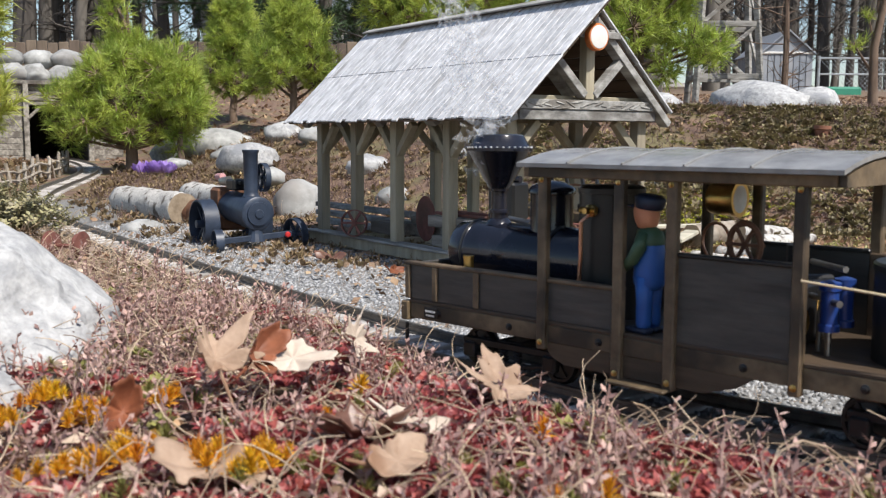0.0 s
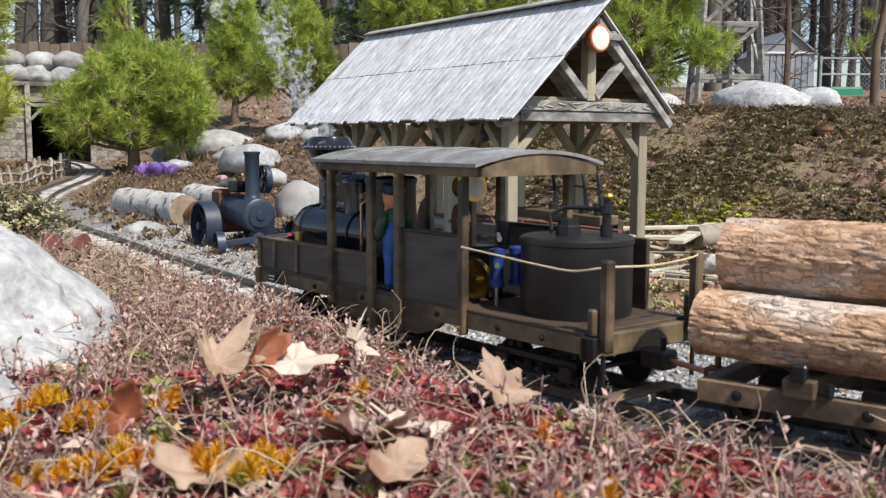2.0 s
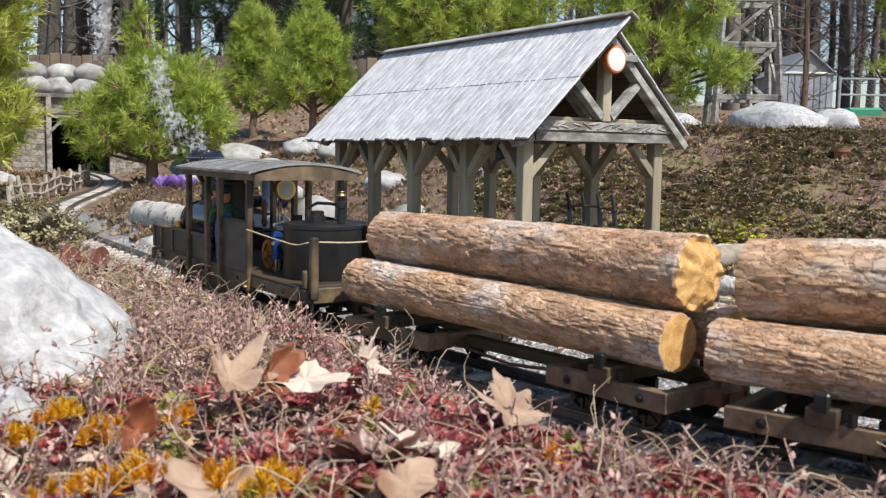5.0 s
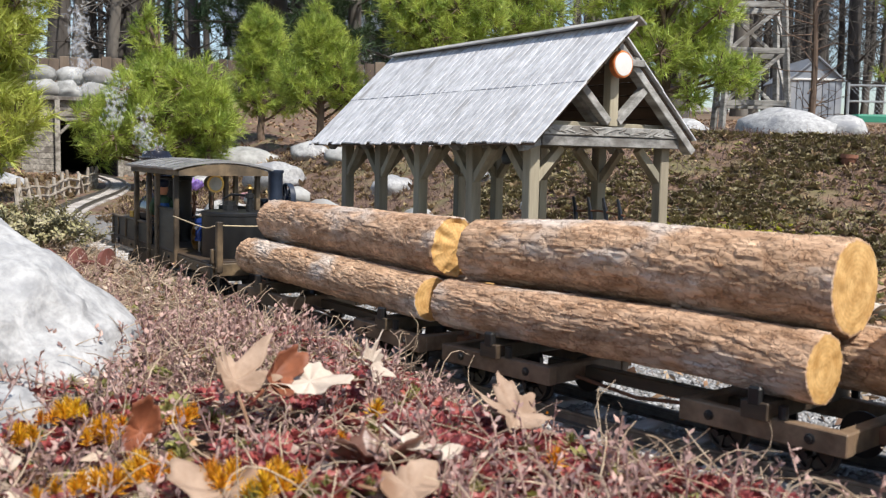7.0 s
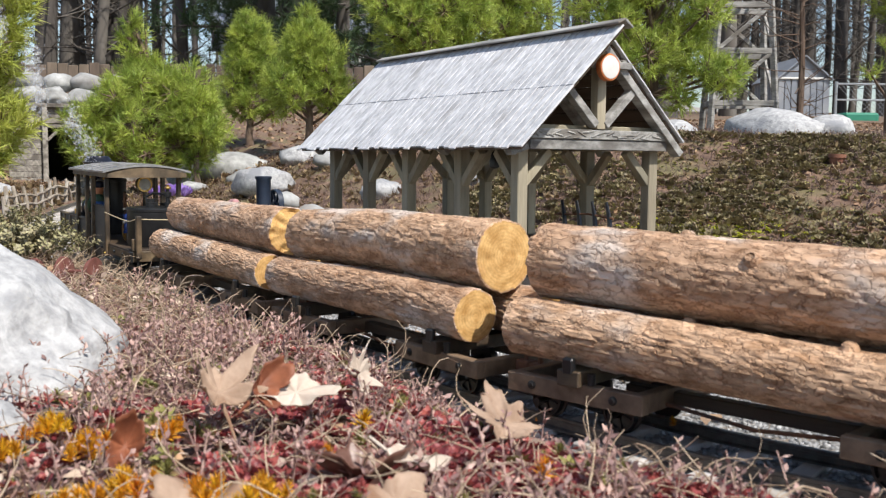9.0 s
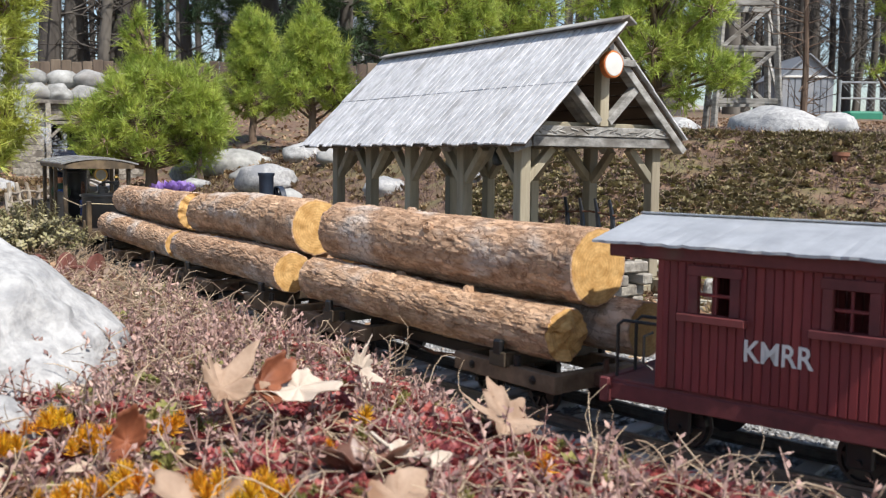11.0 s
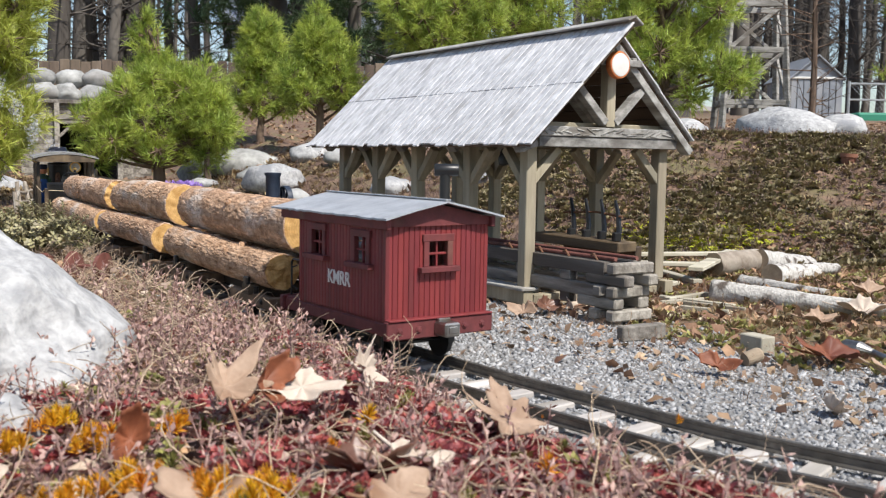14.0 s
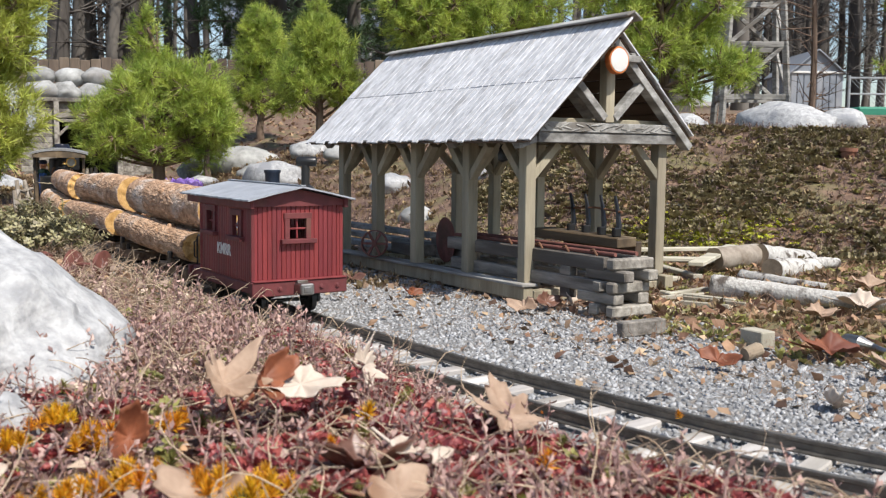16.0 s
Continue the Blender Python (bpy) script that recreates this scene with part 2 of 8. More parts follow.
def ring(p, axis, radius, r, seg=24, seg2=6, bm=None):
    """A hoop of round section."""
    own = bmesh.new()
    turn = Vector((0, 0, 1)).rotation_difference(Vector(axis)).to_matrix().to_4x4()
    rows = []
    for k in range(seg):
        a = 2 * math.pi * k / seg
        rows.append([own.verts.new(((radius + r * math.cos(b)) * math.cos(a), (radius + r * math.cos(b)) * math.sin(a), r * math.sin(b)))
                     for b in (2 * math.pi * j / seg2 for j in range(seg2))])
    for k in range(seg):
        a, b = rows[k], rows[(k + 1) % seg]
        for j in range(seg2):
            own.faces.new((a[j], b[j], b[(j + 1) % seg2], a[(j + 1) % seg2]))
    bmesh.ops.transform(own, matrix=Matrix.Translation(p) @ turn, verts=own.verts)
    return join(bm, own)


def tri_mesh(name, verts, tris, material, parent=None, label="", smooth=False):
    """One mesh from arrays of corners and triangles."""
    verts, tris = np.asarray(verts, np.float32), np.asarray(tris, np.int32)
    me = bpy.data.meshes.new(name)
    me.vertices.add(len(verts))
    me.vertices.foreach_set("co", verts.ravel())
    me.loops.add(len(tris) * 3)
    me.loops.foreach_set("vertex_index", tris.ravel())
    me.polygons.add(len(tris))
    me.polygons.foreach_set("loop_start", np.arange(len(tris), dtype=np.int32) * 3)
    me.update(calc_edges=True)
    if smooth:
        me.shade_smooth()
    return link(name, me, material, parent, label)


def strew(template, tris, mats, pos):
    """Copies of a small template, turned and sized by 3x3 matrices, as one pair of arrays."""
    template, tris = np.asarray(template, float), np.asarray(tris)
    v = np.einsum("nij,kj->nki", mats, template) + pos[:, None, :]
    f = tris[None] + (np.arange(len(pos)) * len(template))[:, None, None]
    return v.reshape(-1, 3), f.reshape(-1, 3)


def turns(rng, n, tilt, size, spread=0.3, least=0.0):
    """Random spins about z, tilts up to tilt radians, and sizes."""
    a, b, t = rng.uniform(0, 2 * np.pi, n), rng.uniform(0, 2 * np.pi, n), least + rng.uniform(0, 1, n) * (tilt - least)
    ca, sa, z, o = np.cos(a), np.sin(a), np.zeros(n), np.ones(n)
    spin = np.stack([np.stack([ca, -sa, z], 1), np.stack([sa, ca, z], 1), np.stack([z, z, o], 1)], 1)
    ux, uy, ct, st = np.cos(b), np.sin(b), np.cos(t), np.sin(t)
    lean = np.stack([np.stack([ct + ux * ux * (1 - ct), ux * uy * (1 - ct), uy * st], 1),
                     np.stack([ux * uy * (1 - ct), ct + uy * uy * (1 - ct), -ux * st], 1),
                     np.stack([-uy * st, ux * st, ct], 1)], 1)
    s = size * rng.uniform(1 - spread, 1 + spread, n)
    return np.einsum("nij,njk->nik", lean, spin) * s[:, None, None]


def merge(*pairs):
    vs, fs, k = [], [], 0
    for v, f in pairs:
        vs.append(v)
        fs.append(f + k)
        k += len(v)
    return np.concatenate(vs), np.concatenate(fs)


def smoothstep(a, b, x):
    u = np.clip((x - a) / (b - a), 0, 1)
    return u * u * (3 - 2 * u)


def lumps(x, y, s, seed=0.0):
    """Cheap rolling noise."""
    return (np.sin(x * s + 1.3 + seed) * np.cos(y * s * 1.13 - 0.7 + seed) + 0.5 * np.sin(x * s * 2.3 - y * s * 1.9 + 2 + seed)
            + 0.25 * np.sin(x * s * 4.7 + y * s * 5.1 + seed)) / 1.75


# ---- the line of the track ----
TRACK = np.array([(0.554, 0.1615, 0.0070), (0.434, 0.249, 0.0070), (0.315, 0.340, 0.0070), (0.210, 0.4242, 0.0070), (0.1415, 0.4838, 0.0070),
                  (0.0869, 0.5477, 0.0067), (0.0215, 0.6285, 0.0065), (-0.0515, 0.728, 0.0067), (-0.1407, 0.8553, 0.0078), (-0.2147, 0.9687, 0.0085),
                  (-0.3062, 1.1131, 0.0095), (-0.4058, 1.2721, 0.0114), (-0.4951, 1.4124, 0.0135), (-0.5821, 1.5551, 0.0158), (-0.6724, 1.7446, 0.0194),
                  (-0.7525, 1.9344, 0.0231), (-0.8135, 2.156, 0.0276), (-0.8639, 2.4085, 0.0326), (-0.9113, 2.6766, 0.0381), (-0.9837, 2.9852, 0.0444),
                  (-1.0973, 3.3172, 0.0512), (-1.2379, 3.6156, 0.0573), (-1.3963, 3.8892, 0.0629), (-1.6064, 4.2066, 0.0694), (-1.8487, 4.5509, 0.0765)])
GAUGE = 0.0475


def spline(P, n=24):
    E = np.vstack([2 * P[0] - P[1], P, 2 * P[-1] - P[-2]])
    out = []
    for i in range(1, len(E) - 2):
        a, b, c, d = E[i - 1:i + 3]
        for k in range(n):
            u = k / n
            out.append(0.5 * (2 * b + (c - a) * u + (2 * a - 5 * b + 4 * c - d) * u * u + (3 * b - a - 3 * c + d) * u ** 3))
    return np.array(out + [P[-1]])


LINE = spline(TRACK)
ALONG = np.r_[0, np.cumsum(np.linalg.norm(np.diff(LINE[:, :2], axis=0), axis=1))]
DIRS = np.gradient(LINE, axis=0)
DIRS /= np.linalg.norm(DIRS[:, :2], axis=1)[:, None]


def track_at(s, lat=0.0, h=0.0):
    """A point of the line at s metres, lat to its left and h over the rail's top."""
    if s < 0:
        p, d = LINE[0] + DIRS[0] * s, DIRS[0]
    else:
        p = np.array([np.interp(s, ALONG, LINE[:, k]) for k in range(3)])
        d = np.array([np.interp(s, ALONG, DIRS[:, k]) for k in range(3)])
    return Vector((p[0] - d[1] * lat, p[1] + d[0] * lat, p[2] + h))


COARSE = LINE[::4]
CDIR = DIRS[::4]


def beside(x, y):
    """Distance left of the line (right is negative) and the rail's height there."""
    x, y = np.asarray(x, float), np.asarray(y, float)
    lat, zt = np.empty(x.shape), np.empty(x.shape)
    fx, fy, fl, fz = x.ravel(), y.ravel(), lat.ravel(), zt.ravel()
    for a in range(0, len(fx), 20000):
        sl = slice(a, a + 20000)
        dx, dy = fx[sl, None] - COARSE[None, :, 0], fy[sl, None] - COARSE[None, :, 1]
        i = np.argmin(dx * dx + dy * dy, axis=1)
        k = np.arange(len(i))
        ox, oy = dx[k, i], dy[k, i]
        side = CDIR[i, 0] * oy - CDIR[i, 1] * ox
        fl[sl] = np.hypot(ox, oy) * np.sign(side)
        fz[sl] = COARSE[i, 2]
    return fl.reshape(x.shape), fz.reshape(x.shape)


def ground_z(x, y):
    """The garden's height: level along the line, a low bank before it, hills behind."""
    x, y = np.asarray(x, float), np.asarray(y, float)
    lat, zt = beside(x, y)
    base = zt - 0.0085 - 0.0032 * (1 - smoothstep(0.05, 0.12, np.abs(lat)))
    far = smoothstep(5, 12, np.hypot(x, y))
    base = base * (1 - far)
    # bank on the near side of the line
    low = smoothstep(-0.06, 0.05, x)
    bank = 0.020 * (smoothstep(0.035, 0.085, lat) * (1 - low) + smoothstep(0.060, 0.15, lat) * low) * (1 - smoothstep(1.1, 1.6, y)) + 0.010 * smoothstep(0.05, 0.3, lat) * smoothstep(0.9, 1.6, y)
    # hills beyond
    y0 = np.interp(x, [-2.5, -1.2, -0.6, -0.1, 0.3, 1.5], [4.3, 3.9, 2.6, 1.95, 1.5, 1.25])
    steep = np.interp(x, [-1.2, -0.6, -0.1, 0.3], [0.16, 0.13, 0.17, 0.30])
    top = np.interp(x, [-1.2, -0.6, -0.1, 0.3], [0.25, 0.12, 0.18, 0.195])
    hill = np.minimum(np.maximum(y - y0, 0) * steep, top)
    hill = hill * smoothstep(0.06, 0.3, np.abs(lat))
    rise = 0.055 * np.clip(y - 3.4, 0, 60) * smoothstep(0.10, 0.6, np.abs(lat))
    rough = 0.004 * lumps(x, y, 17) + 0.0025 * lumps(x, y, 41, 3)
    calm = smoothstep(0.03, 0.09, np.abs(lat))
    yard = 1 - 0.75 * smoothstep(-0.5, -0.35, lat) * (lat < 0) * (y < 1.7)
    return base + bank + hill + rise + rough * calm * yard


def on_ground(x, y, dz=0.0):
    return Vector((x, y, float(ground_z(np.array([x]), np.array([y]))[0]) + dz))


# ---- ground ----
SOIL = mat("mulch_and_dry_sedum_ground", (0.085, 0.050, 0.035), (0.22, 0.14, 0.095), 34, 0.95, bump=0.9, bump_scale=160, c3=(0.15, 0.125, 0.06), spots=0.5)


def graded(lo, hi, a, b, fine, grow=1.16):
    """Grid lines, fine between a and b, ever wider outside."""
    c = list(np.arange(a, b, fine))
    step, x = fine, a
    while x > lo:
        step *= grow
        x -= step
        c.insert(0, x)
    step, x = fine, c[-1]
    while x < hi:
        step *= grow
        x += step
        c.append(x)
    return np.array(c)


def build_ground():
    xs, ys = graded(-420, 420, -1.6, 1.2, 0.02), graded(-420, 700, 0.1, 3.2, 0.02)
    X, Y = np.meshgrid(xs, ys)
    Z = ground_z(X, Y)
    n = len(xs)
    v = np.stack([X.ravel(), Y.ravel(), Z.ravel()], 1)
    i = (np.arange(len(ys) - 1)[:, None] * n + np.arange(n - 1)[None]).ravel()
    f = np.concatenate([np.stack([i, i + 1, i + n + 1], 1), np.stack([i, i + n + 1, i + n], 1)])
    g = tri_mesh("ground", v, f, SOIL, smooth=True)
    tagged(g, "sloping garden ground of brown mulch and dry creeping plants", "ground", kind="structure")


build_ground()


# ---- track ----
def build_track():
    tr = thing("railway_track", "narrow dull metal rails on pale weathered sleepers in gravel", "railway track")
    top = ALONG[-1]
    for side in (1, -1):
        prof = [(-0.0030, -0.0072), (0.0030, -0.0072), (0.0030, -0.0064), (0.0007, -0.0056), (0.0007, -0.0024), (0.0016, -0.0017), (0.0016, -0.0002),
                (0.0011, 0), (-0.0011, 0), (-0.0016, -0.0002), (-0.0016, -0.0017), (-0.0007, -0.0024), (-0.0007, -0.0056), (-0.0030, -0.0064)]
        bm = bmesh.new()
        rows = []
        for s in np.arange(-0.95, top, 0.025):
            rows.append([bm.verts.new(track_at(s, side * GAUGE / 2 + a, h)) for a, h in prof])
        k = len(prof)
        for a, b in zip(rows, rows[1:]):
            for j in range(k):
                bm.faces.new((a[j], a[(j + 1) % k], b[(j + 1) % k], b[j]))
        part("rail", bm, RAIL, tr)
    rng = random.Random(5)
    block = bpy.data.meshes.new("sleeper")
    own = box(0, 0, 0, 0.0115, 0.074, 0.006, 0.0008)
    own.to_mesh(block)
    own.free()
    block.materials.append(SLEEPER)
    s = -0.94
    while s < top - 0.02:
        a, b = track_at(s), track_at(s + 0.01)
        ob = new("sleeper", block)
        ob.parent = tr
        yaw = math.atan2(b.y - a.y, b.x - a.x) + rng.uniform(-0.05, 0.05)
        ob.matrix_basis = Matrix.Translation((a.x, a.y, a.z - 0.0102 + rng.uniform(-0.0007, 0.0004))) @ Matrix.Rotation(yaw, 4, "Z")
        s += 0.0340 + rng.uniform(-0.002, 0.002)


build_track()

# ---- the open timber shed; its own axes: u along the line, v across, from the foot of the near corner post ----
SHED = Matrix(((-0.5415, -0.841, 0, 0.0805), (0.841, -0.5415, 0, 0.967), (0, 0, 1, 0), (0, 0, 0, 1)))
# local x: away along the shed, local y: towards the line (so the shed lies at y from 0 to -0.19)
SHED_W = 0.190
BAYS = (0.0, 0.100, 0.208, 0.302, 0.392)


def build_shed():
    sh = thing("timber_shed", "open weathered timber mill shed with a silvery board roof", "shed")
    sh.matrix_world = SHED
    w = 0.0125
    floor_z = 0.020
    # floor and sills
    part("sill_beam", beam((-0.008, 0.001, 0.0115), (0.415, 0.001, 0.0115), 0.012, 0.013), POST_WOOD, sh)
    part("sill_beam", beam((-0.008, -SHED_W - 0.001, 0.0115), (0.415, -SHED_W - 0.001, 0.0115), 0.012, 0.013), POST_WOOD, sh)
    rng = random.Random(2)
    edge = part("edge_board", beam((-0.010, 0.0, 0.0195), (0.417, 0.0, 0.0195), 0.020, 0.003), GREY_WOOD, sh)
    for k in range(6):
        x = 0.01 + k * 0.078
        part("floor_joist", beam((x, 0.004, 0.006), (x, -SHED_W - 0.004, 0.006), 0.013, 0.011), POST_WOOD, sh)
    # posts, plates, braces
    for side, yy in ((1, -w / 2), (-1, -SHED_W + w / 2)):
        for i, x in enumerate(BAYS):
            part("post", box(x + w / 2, yy, (floor_z + 0.160) / 2, w, w, 0.160 - floor_z, 0.0008), POST_WOOD, sh)
            for d in (1, -1):
                if (i == 0 and d < 0) or (i == len(BAYS) - 1 and d > 0):
                    continue
                part("brace", beam((x + w / 2 + d * 0.004, yy, 0.122), (x + w / 2 + d * 0.036, yy, 0.157), 0.008, 0.009, up=(0, 1, 0)), POST_WOOD, sh)
        part("wall_plate", beam((0.001, yy, 0.166), (0.425, yy, 0.166), w, 0.013), POST_WOOD, sh)
    # cross ties and end braces
    for i, x in enumerate(BAYS):
        part("tie_beam", beam((x + w / 2, -0.001, 0.1780), (x + w / 2, -SHED_W + 0.001, 0.1780), 0.010, 0.012), POST_WOOD, sh)
        for yy, d in ((-w / 2, -1), (-SHED_W + w / 2, 1)):
            part("brace", beam((x + w / 2, yy + d * 0.003, 0.124), (x + w / 2, yy + d * 0.036, 0.158), 0.008, 0.009, up=(1, 0, 0)), POST_WOOD, sh)
    part("tie_board", beam((-0.0075, -0.006, 0.1642), (-0.0075, -SHED_W - 0.002, 0.1642), 0.007, 0.0102), GREY_WOOD, sh)
    upper = part("tie_board", beam((-0.0085, -0.006, 0.1745), (-0.0085, -SHED_W - 0.002, 0.1745), 0.008, 0.0098), GREY_WOOD, sh, "rough split weathered upper tie board")
    for k in range(26):
        y = -0.010 - 0.0068 * k + rng.uniform(-0.002, 0.002)
        part("splinter", beam((-0.0128, y, 0.1705 + rng.uniform(0, 0.0075)), (-0.0128, y - rng.uniform(0.006, 0.014), 0.1708 + rng.uniform(0, 0.0075)), 0.0012, 0.0013, 0.0003), GREY_WOOD, upper)
    # roof frame
    mid, ridge_z, eave_z, over = -SHED_W / 2, 0.278, 0.158, 0.030
    slope = (ridge_z - eave_z) / (SHED_W / 2 + over)
    for x in (-0.010, *[b + w / 2 for b in BAYS[1:]]):
        for d in (1, -1):
            ey = mid + d * (SHED_W / 2 + over)
            part("rafter", beam((x, mid + 0.91 * (ey - mid), eave_z + 0.09 * (ridge_z - eave_z) - 0.013), (x, mid, ridge_z - 0.013), 0.008, 0.013, up=(1, 0, 0)), GREY_WOOD, sh)
    part("king_post", beam((-0.008, mid, 0.180), (-0.008, mid, 0.266), 0.011, 0.0115, up=(0, 1, 0)), POST_WOOD, sh)
    for d in (1, -1):
        part("gable_strut", beam((-0.0095, mid + d * 0.006, 0.184), (-0.0095, mid + d * 0.049, 0.225), 0.008, 0.010, up=(1, 0, 0)), GREY_WOOD, sh)
    part("collar_beam", beam((-0.018, mid + 0.030, 0.2445), (-0.018, mid - 0.034, 0.2445), 0.006, 0.007), GREY_WOOD, sh)
    for y in (mid + 0.026, mid - 0.026):
        part("collar_bracket", beam((-0.018, y, 0.2475), (0.004, y, 0.2475), 0.006, 0.006), GREY_WOOD, sh)
    # roof boards, a lapped double course on the near slope
    near_x, far_x = -0.046, 0.430
    run = SHED_W / 2 + over
    length = math.hypot(run, ridge_z - eave_z)
    for d in (1, -1):
        x = near_x if d > 0 else -0.016
        down = Vector((0, d * run, eave_z - ridge_z)).normalized()
        out = Vector((0, d * (ridge_z - eave_z), run)).normalized()
        turn = Matrix((Vector((1, 0, 0)), down, Vector((1, 0, 0)).cross(down))).transposed()
        while x < far_x:
            bw = rng.uniform(0.0095, 0.0140)
            for a, b, lift in ((0.0, 0.51, 0.0006), (0.505, 1.0 if d > 0 else 0.93, 0.0)):
                b2 = b * length + (rng.uniform(-0.0022, 0.0022) if b > 0.9 else 0)
                a2 = a * length
                c = Vector((x + bw / 2, mid, ridge_z)) + down * ((a2 + b2) / 2) + out * (0.003 + lift + rng.uniform(0, 0.0004))
                part("roof_board", box(c.x, c.y, c.z, bw - rng.choice((0.0007, 0.0009, 0.0016)), b2 - a2, 0.0020, 0.0003, turn), ROOF_WOOD, sh)
                if d > 0:
                    for e in (a2 + 0.006 if a else b2 - 0.004, b2 - 0.009):
                        q = Vector((x + bw * rng.uniform(0.3, 0.7), mid, ridge_z)) + down * e + out * (0.0041 + lift)
                        part("nail", lathe([(0.0005, 0), (0.0004, 0.0003), (0.0001, 0.0004)], q, out, 5), STEEL, sh)
            x += bw
    # added dark battens under the boards; their colour stands in for shade
    for d in (1, -1):
        down = Vector((0, d * run, eave_z - ridge_z)).normalized()
        out = Vector((0, d * (ridge_z - eave_z), run)).normalized()
        turn = Matrix((Vector((1, 0, 0)), down, Vector((1, 0, 0)).cross(down))).transposed()
        a, b = (near_x + 0.004, far_x - 0.004) if d > 0 else (-0.012, far_x - 0.004)
        for k in range(9):
            fall = length * (1 if d > 0 else 0.92)
            c = Vector(((a + b) / 2, mid, ridge_z)) + down * (fall * (k + 0.5) / 9) + out * 0.0002
            part("sheathing_batten", box(c.x, c.y, c.z, b - a, fall / 9 - 0.0015, 0.0022, 0.0003, turn), SHADE_LINING, sh)
    part("ridge_board", beam((near_x - 0.001, mid + 0.006, ridge_z + 0.0065), (far_x, mid + 0.006, ridge_z + 0.0060), 0.012, 0.0022, up=(0, 0.45, 1)), GREY_WOOD, sh)
    part("ridge_board", beam((near_x - 0.001, mid - 0.004, ridge_z + 0.0045), (far_x, mid - 0.004, ridge_z + 0.0045), 0.012, 0.0025, up=(0, -0.7, 1)), GREY_WOOD, sh)
    # shaped bracket at the near eave
    part("eave_bracket", beam((-0.012, 0.000, 0.163), (-0.012, 0.022, 0.1565), 0.009, 0.008), GREY_WOOD, sh)
    return sh


build_shed()


# ---- the train; each car's x runs forward, y to its left, z up from the rail's top ----
# seconds and the distance along the line of the caboose's rear wall
RUN = [(0, -0.7220), (0.5, -0.6735), (1, -0.6242), (1.5, -0.5715), (2, -0.5229), (2.5, -0.4750), (3, -0.4236), (3.5, -0.3720), (4, -0.3231),
       (4.5, -0.2748), (5, -0.2264), (5.5, -0.1778), (6, -0.1290), (6.5, -0.0803), (7, -0.0284), (7.5, 0.0225), (8, 0.0761), (8.5, 0.1311), (9, 0.1854), (9.5, 0.2420), (10, 0.3005), (10.5, 0.3600), (11, 0.4202),
       (11.5, 0.4803), (12, 0.5344), (12.5, 0.5938), (13, 0.6520), (13.5, 0.7054), (14, 0.7549), (14.5, 0.8055), (15, 0.8559), (15.5, 0.9059), (16, 0.9582)]
KEYED, WHEELS = [], []
WHEEL_R = 0.0115


def car_pose(t, offset, reach):
    s = float(np.interp(t, [r[0] for r in RUN], [r[1] for r in RUN])) + offset
    a, b = track_at(s - reach), track_at(s + reach)
    c = (a + b) / 2
    x = (b - a).normalized()
    y = Vector((0, 0, 1)).cross(x).normalized()
    z = x.cross(y)
    m = Matrix((x, y, z)).transposed().to_4x4()
    return Matrix.Translation(c) @ m


def rides(ob, offset, reach, local=Matrix()):
    KEYED.append((ob, offset, reach, local))
    ob.matrix_world = car_pose(0, offset, reach) @ local


def wheelset(parent, x, r=WHEEL_R, material=BLACK_MATT):
    bm = bmesh.new()
    for d in (1, -1):
        y = d * GAUGE / 2
        lathe([(0.0022, -0.0015), (0.0034, 0.0022), (0.0034, 0.0028), (r * 0.80, 0.0018), (r * 0.84, 0.0032), (r - 0.0003, 0.0032), (r, -0.0005), (r + 0.0013, -0.0008), (r + 0.0013, -0.0018), (0.003, -0.0012)],
              (0, y - d * 0.0012, 0), (0, d, 0), 24, bm)
        for k in range(6):
            a = math.pi * k / 3
            beam((0.0025 * math.cos(a), y + d * 0.0016, 0.0025 * math.sin(a)), (r * 0.82 * math.cos(a), y + d * 0.0012, r * 0.82 * math.sin(a)), 0.0016, 0.0016, 0, bm, up=(0, 1, 0))
    rod((0, -0.034, 0), (0, 0.034, 0), 0.0017, bm=bm)
    ob = part("wheelset", bm, material, parent)
    ob.location = (x, 0, r)
    WHEELS.append((ob, x, r))
    return ob


def bolt(bm, p, axis, r=0.0014):
    return lathe([(r * 1.25, 0), (r * 1.2, 0.0006), (r * 0.8, 0.0008), (r * 0.7, 0.0016), (0.0001, 0.0018)], p, axis, 8, bm)


def build_truck(car, x, base=0.050):
    """A sprung four-wheel truck under a car."""
    for d in (1, -1):
        y = d * 0.0315
        bm = beam((x - base / 2 - 0.006, y, 0.0165), (x + base / 2 + 0.006, y, 0.0165), 0.004, 0.004)
        beam((x - base / 2, y, 0.0095), (x - 0.010, y, 0.0065), 0.003, 0.0022, bm=bm)
        beam((x + base / 2, y, 0.0095), (x + 0.010, y, 0.0065), 0.003, 0.0022, bm=bm)
        beam((x - 0.011, y, 0.0062), (x + 0.011, y, 0.0062), 0.004, 0.003, bm=bm)
        for e in (-1, 1):
            box(x + e * base / 2, y + d * 0.001, 0.0115, 0.009, 0.006, 0.009, 0.001, bm=bm)
            for k in range(4):
                ring((x + e * 0.005, y, 0.0085 + k * 0.0017), (0, 0, 1), 0.0022, 0.0006, 12, 5, bm)
        part("truck_frame", bm, BLACK_MATT, car, "black sprung truck side frame")
    part("truck_bolster", box(x, 0, 0.0165, 0.012, 0.060, 0.006), BLACK_MATT, car)
    wheelset(car, x - base / 2)
    wheelset(car, x + base / 2)


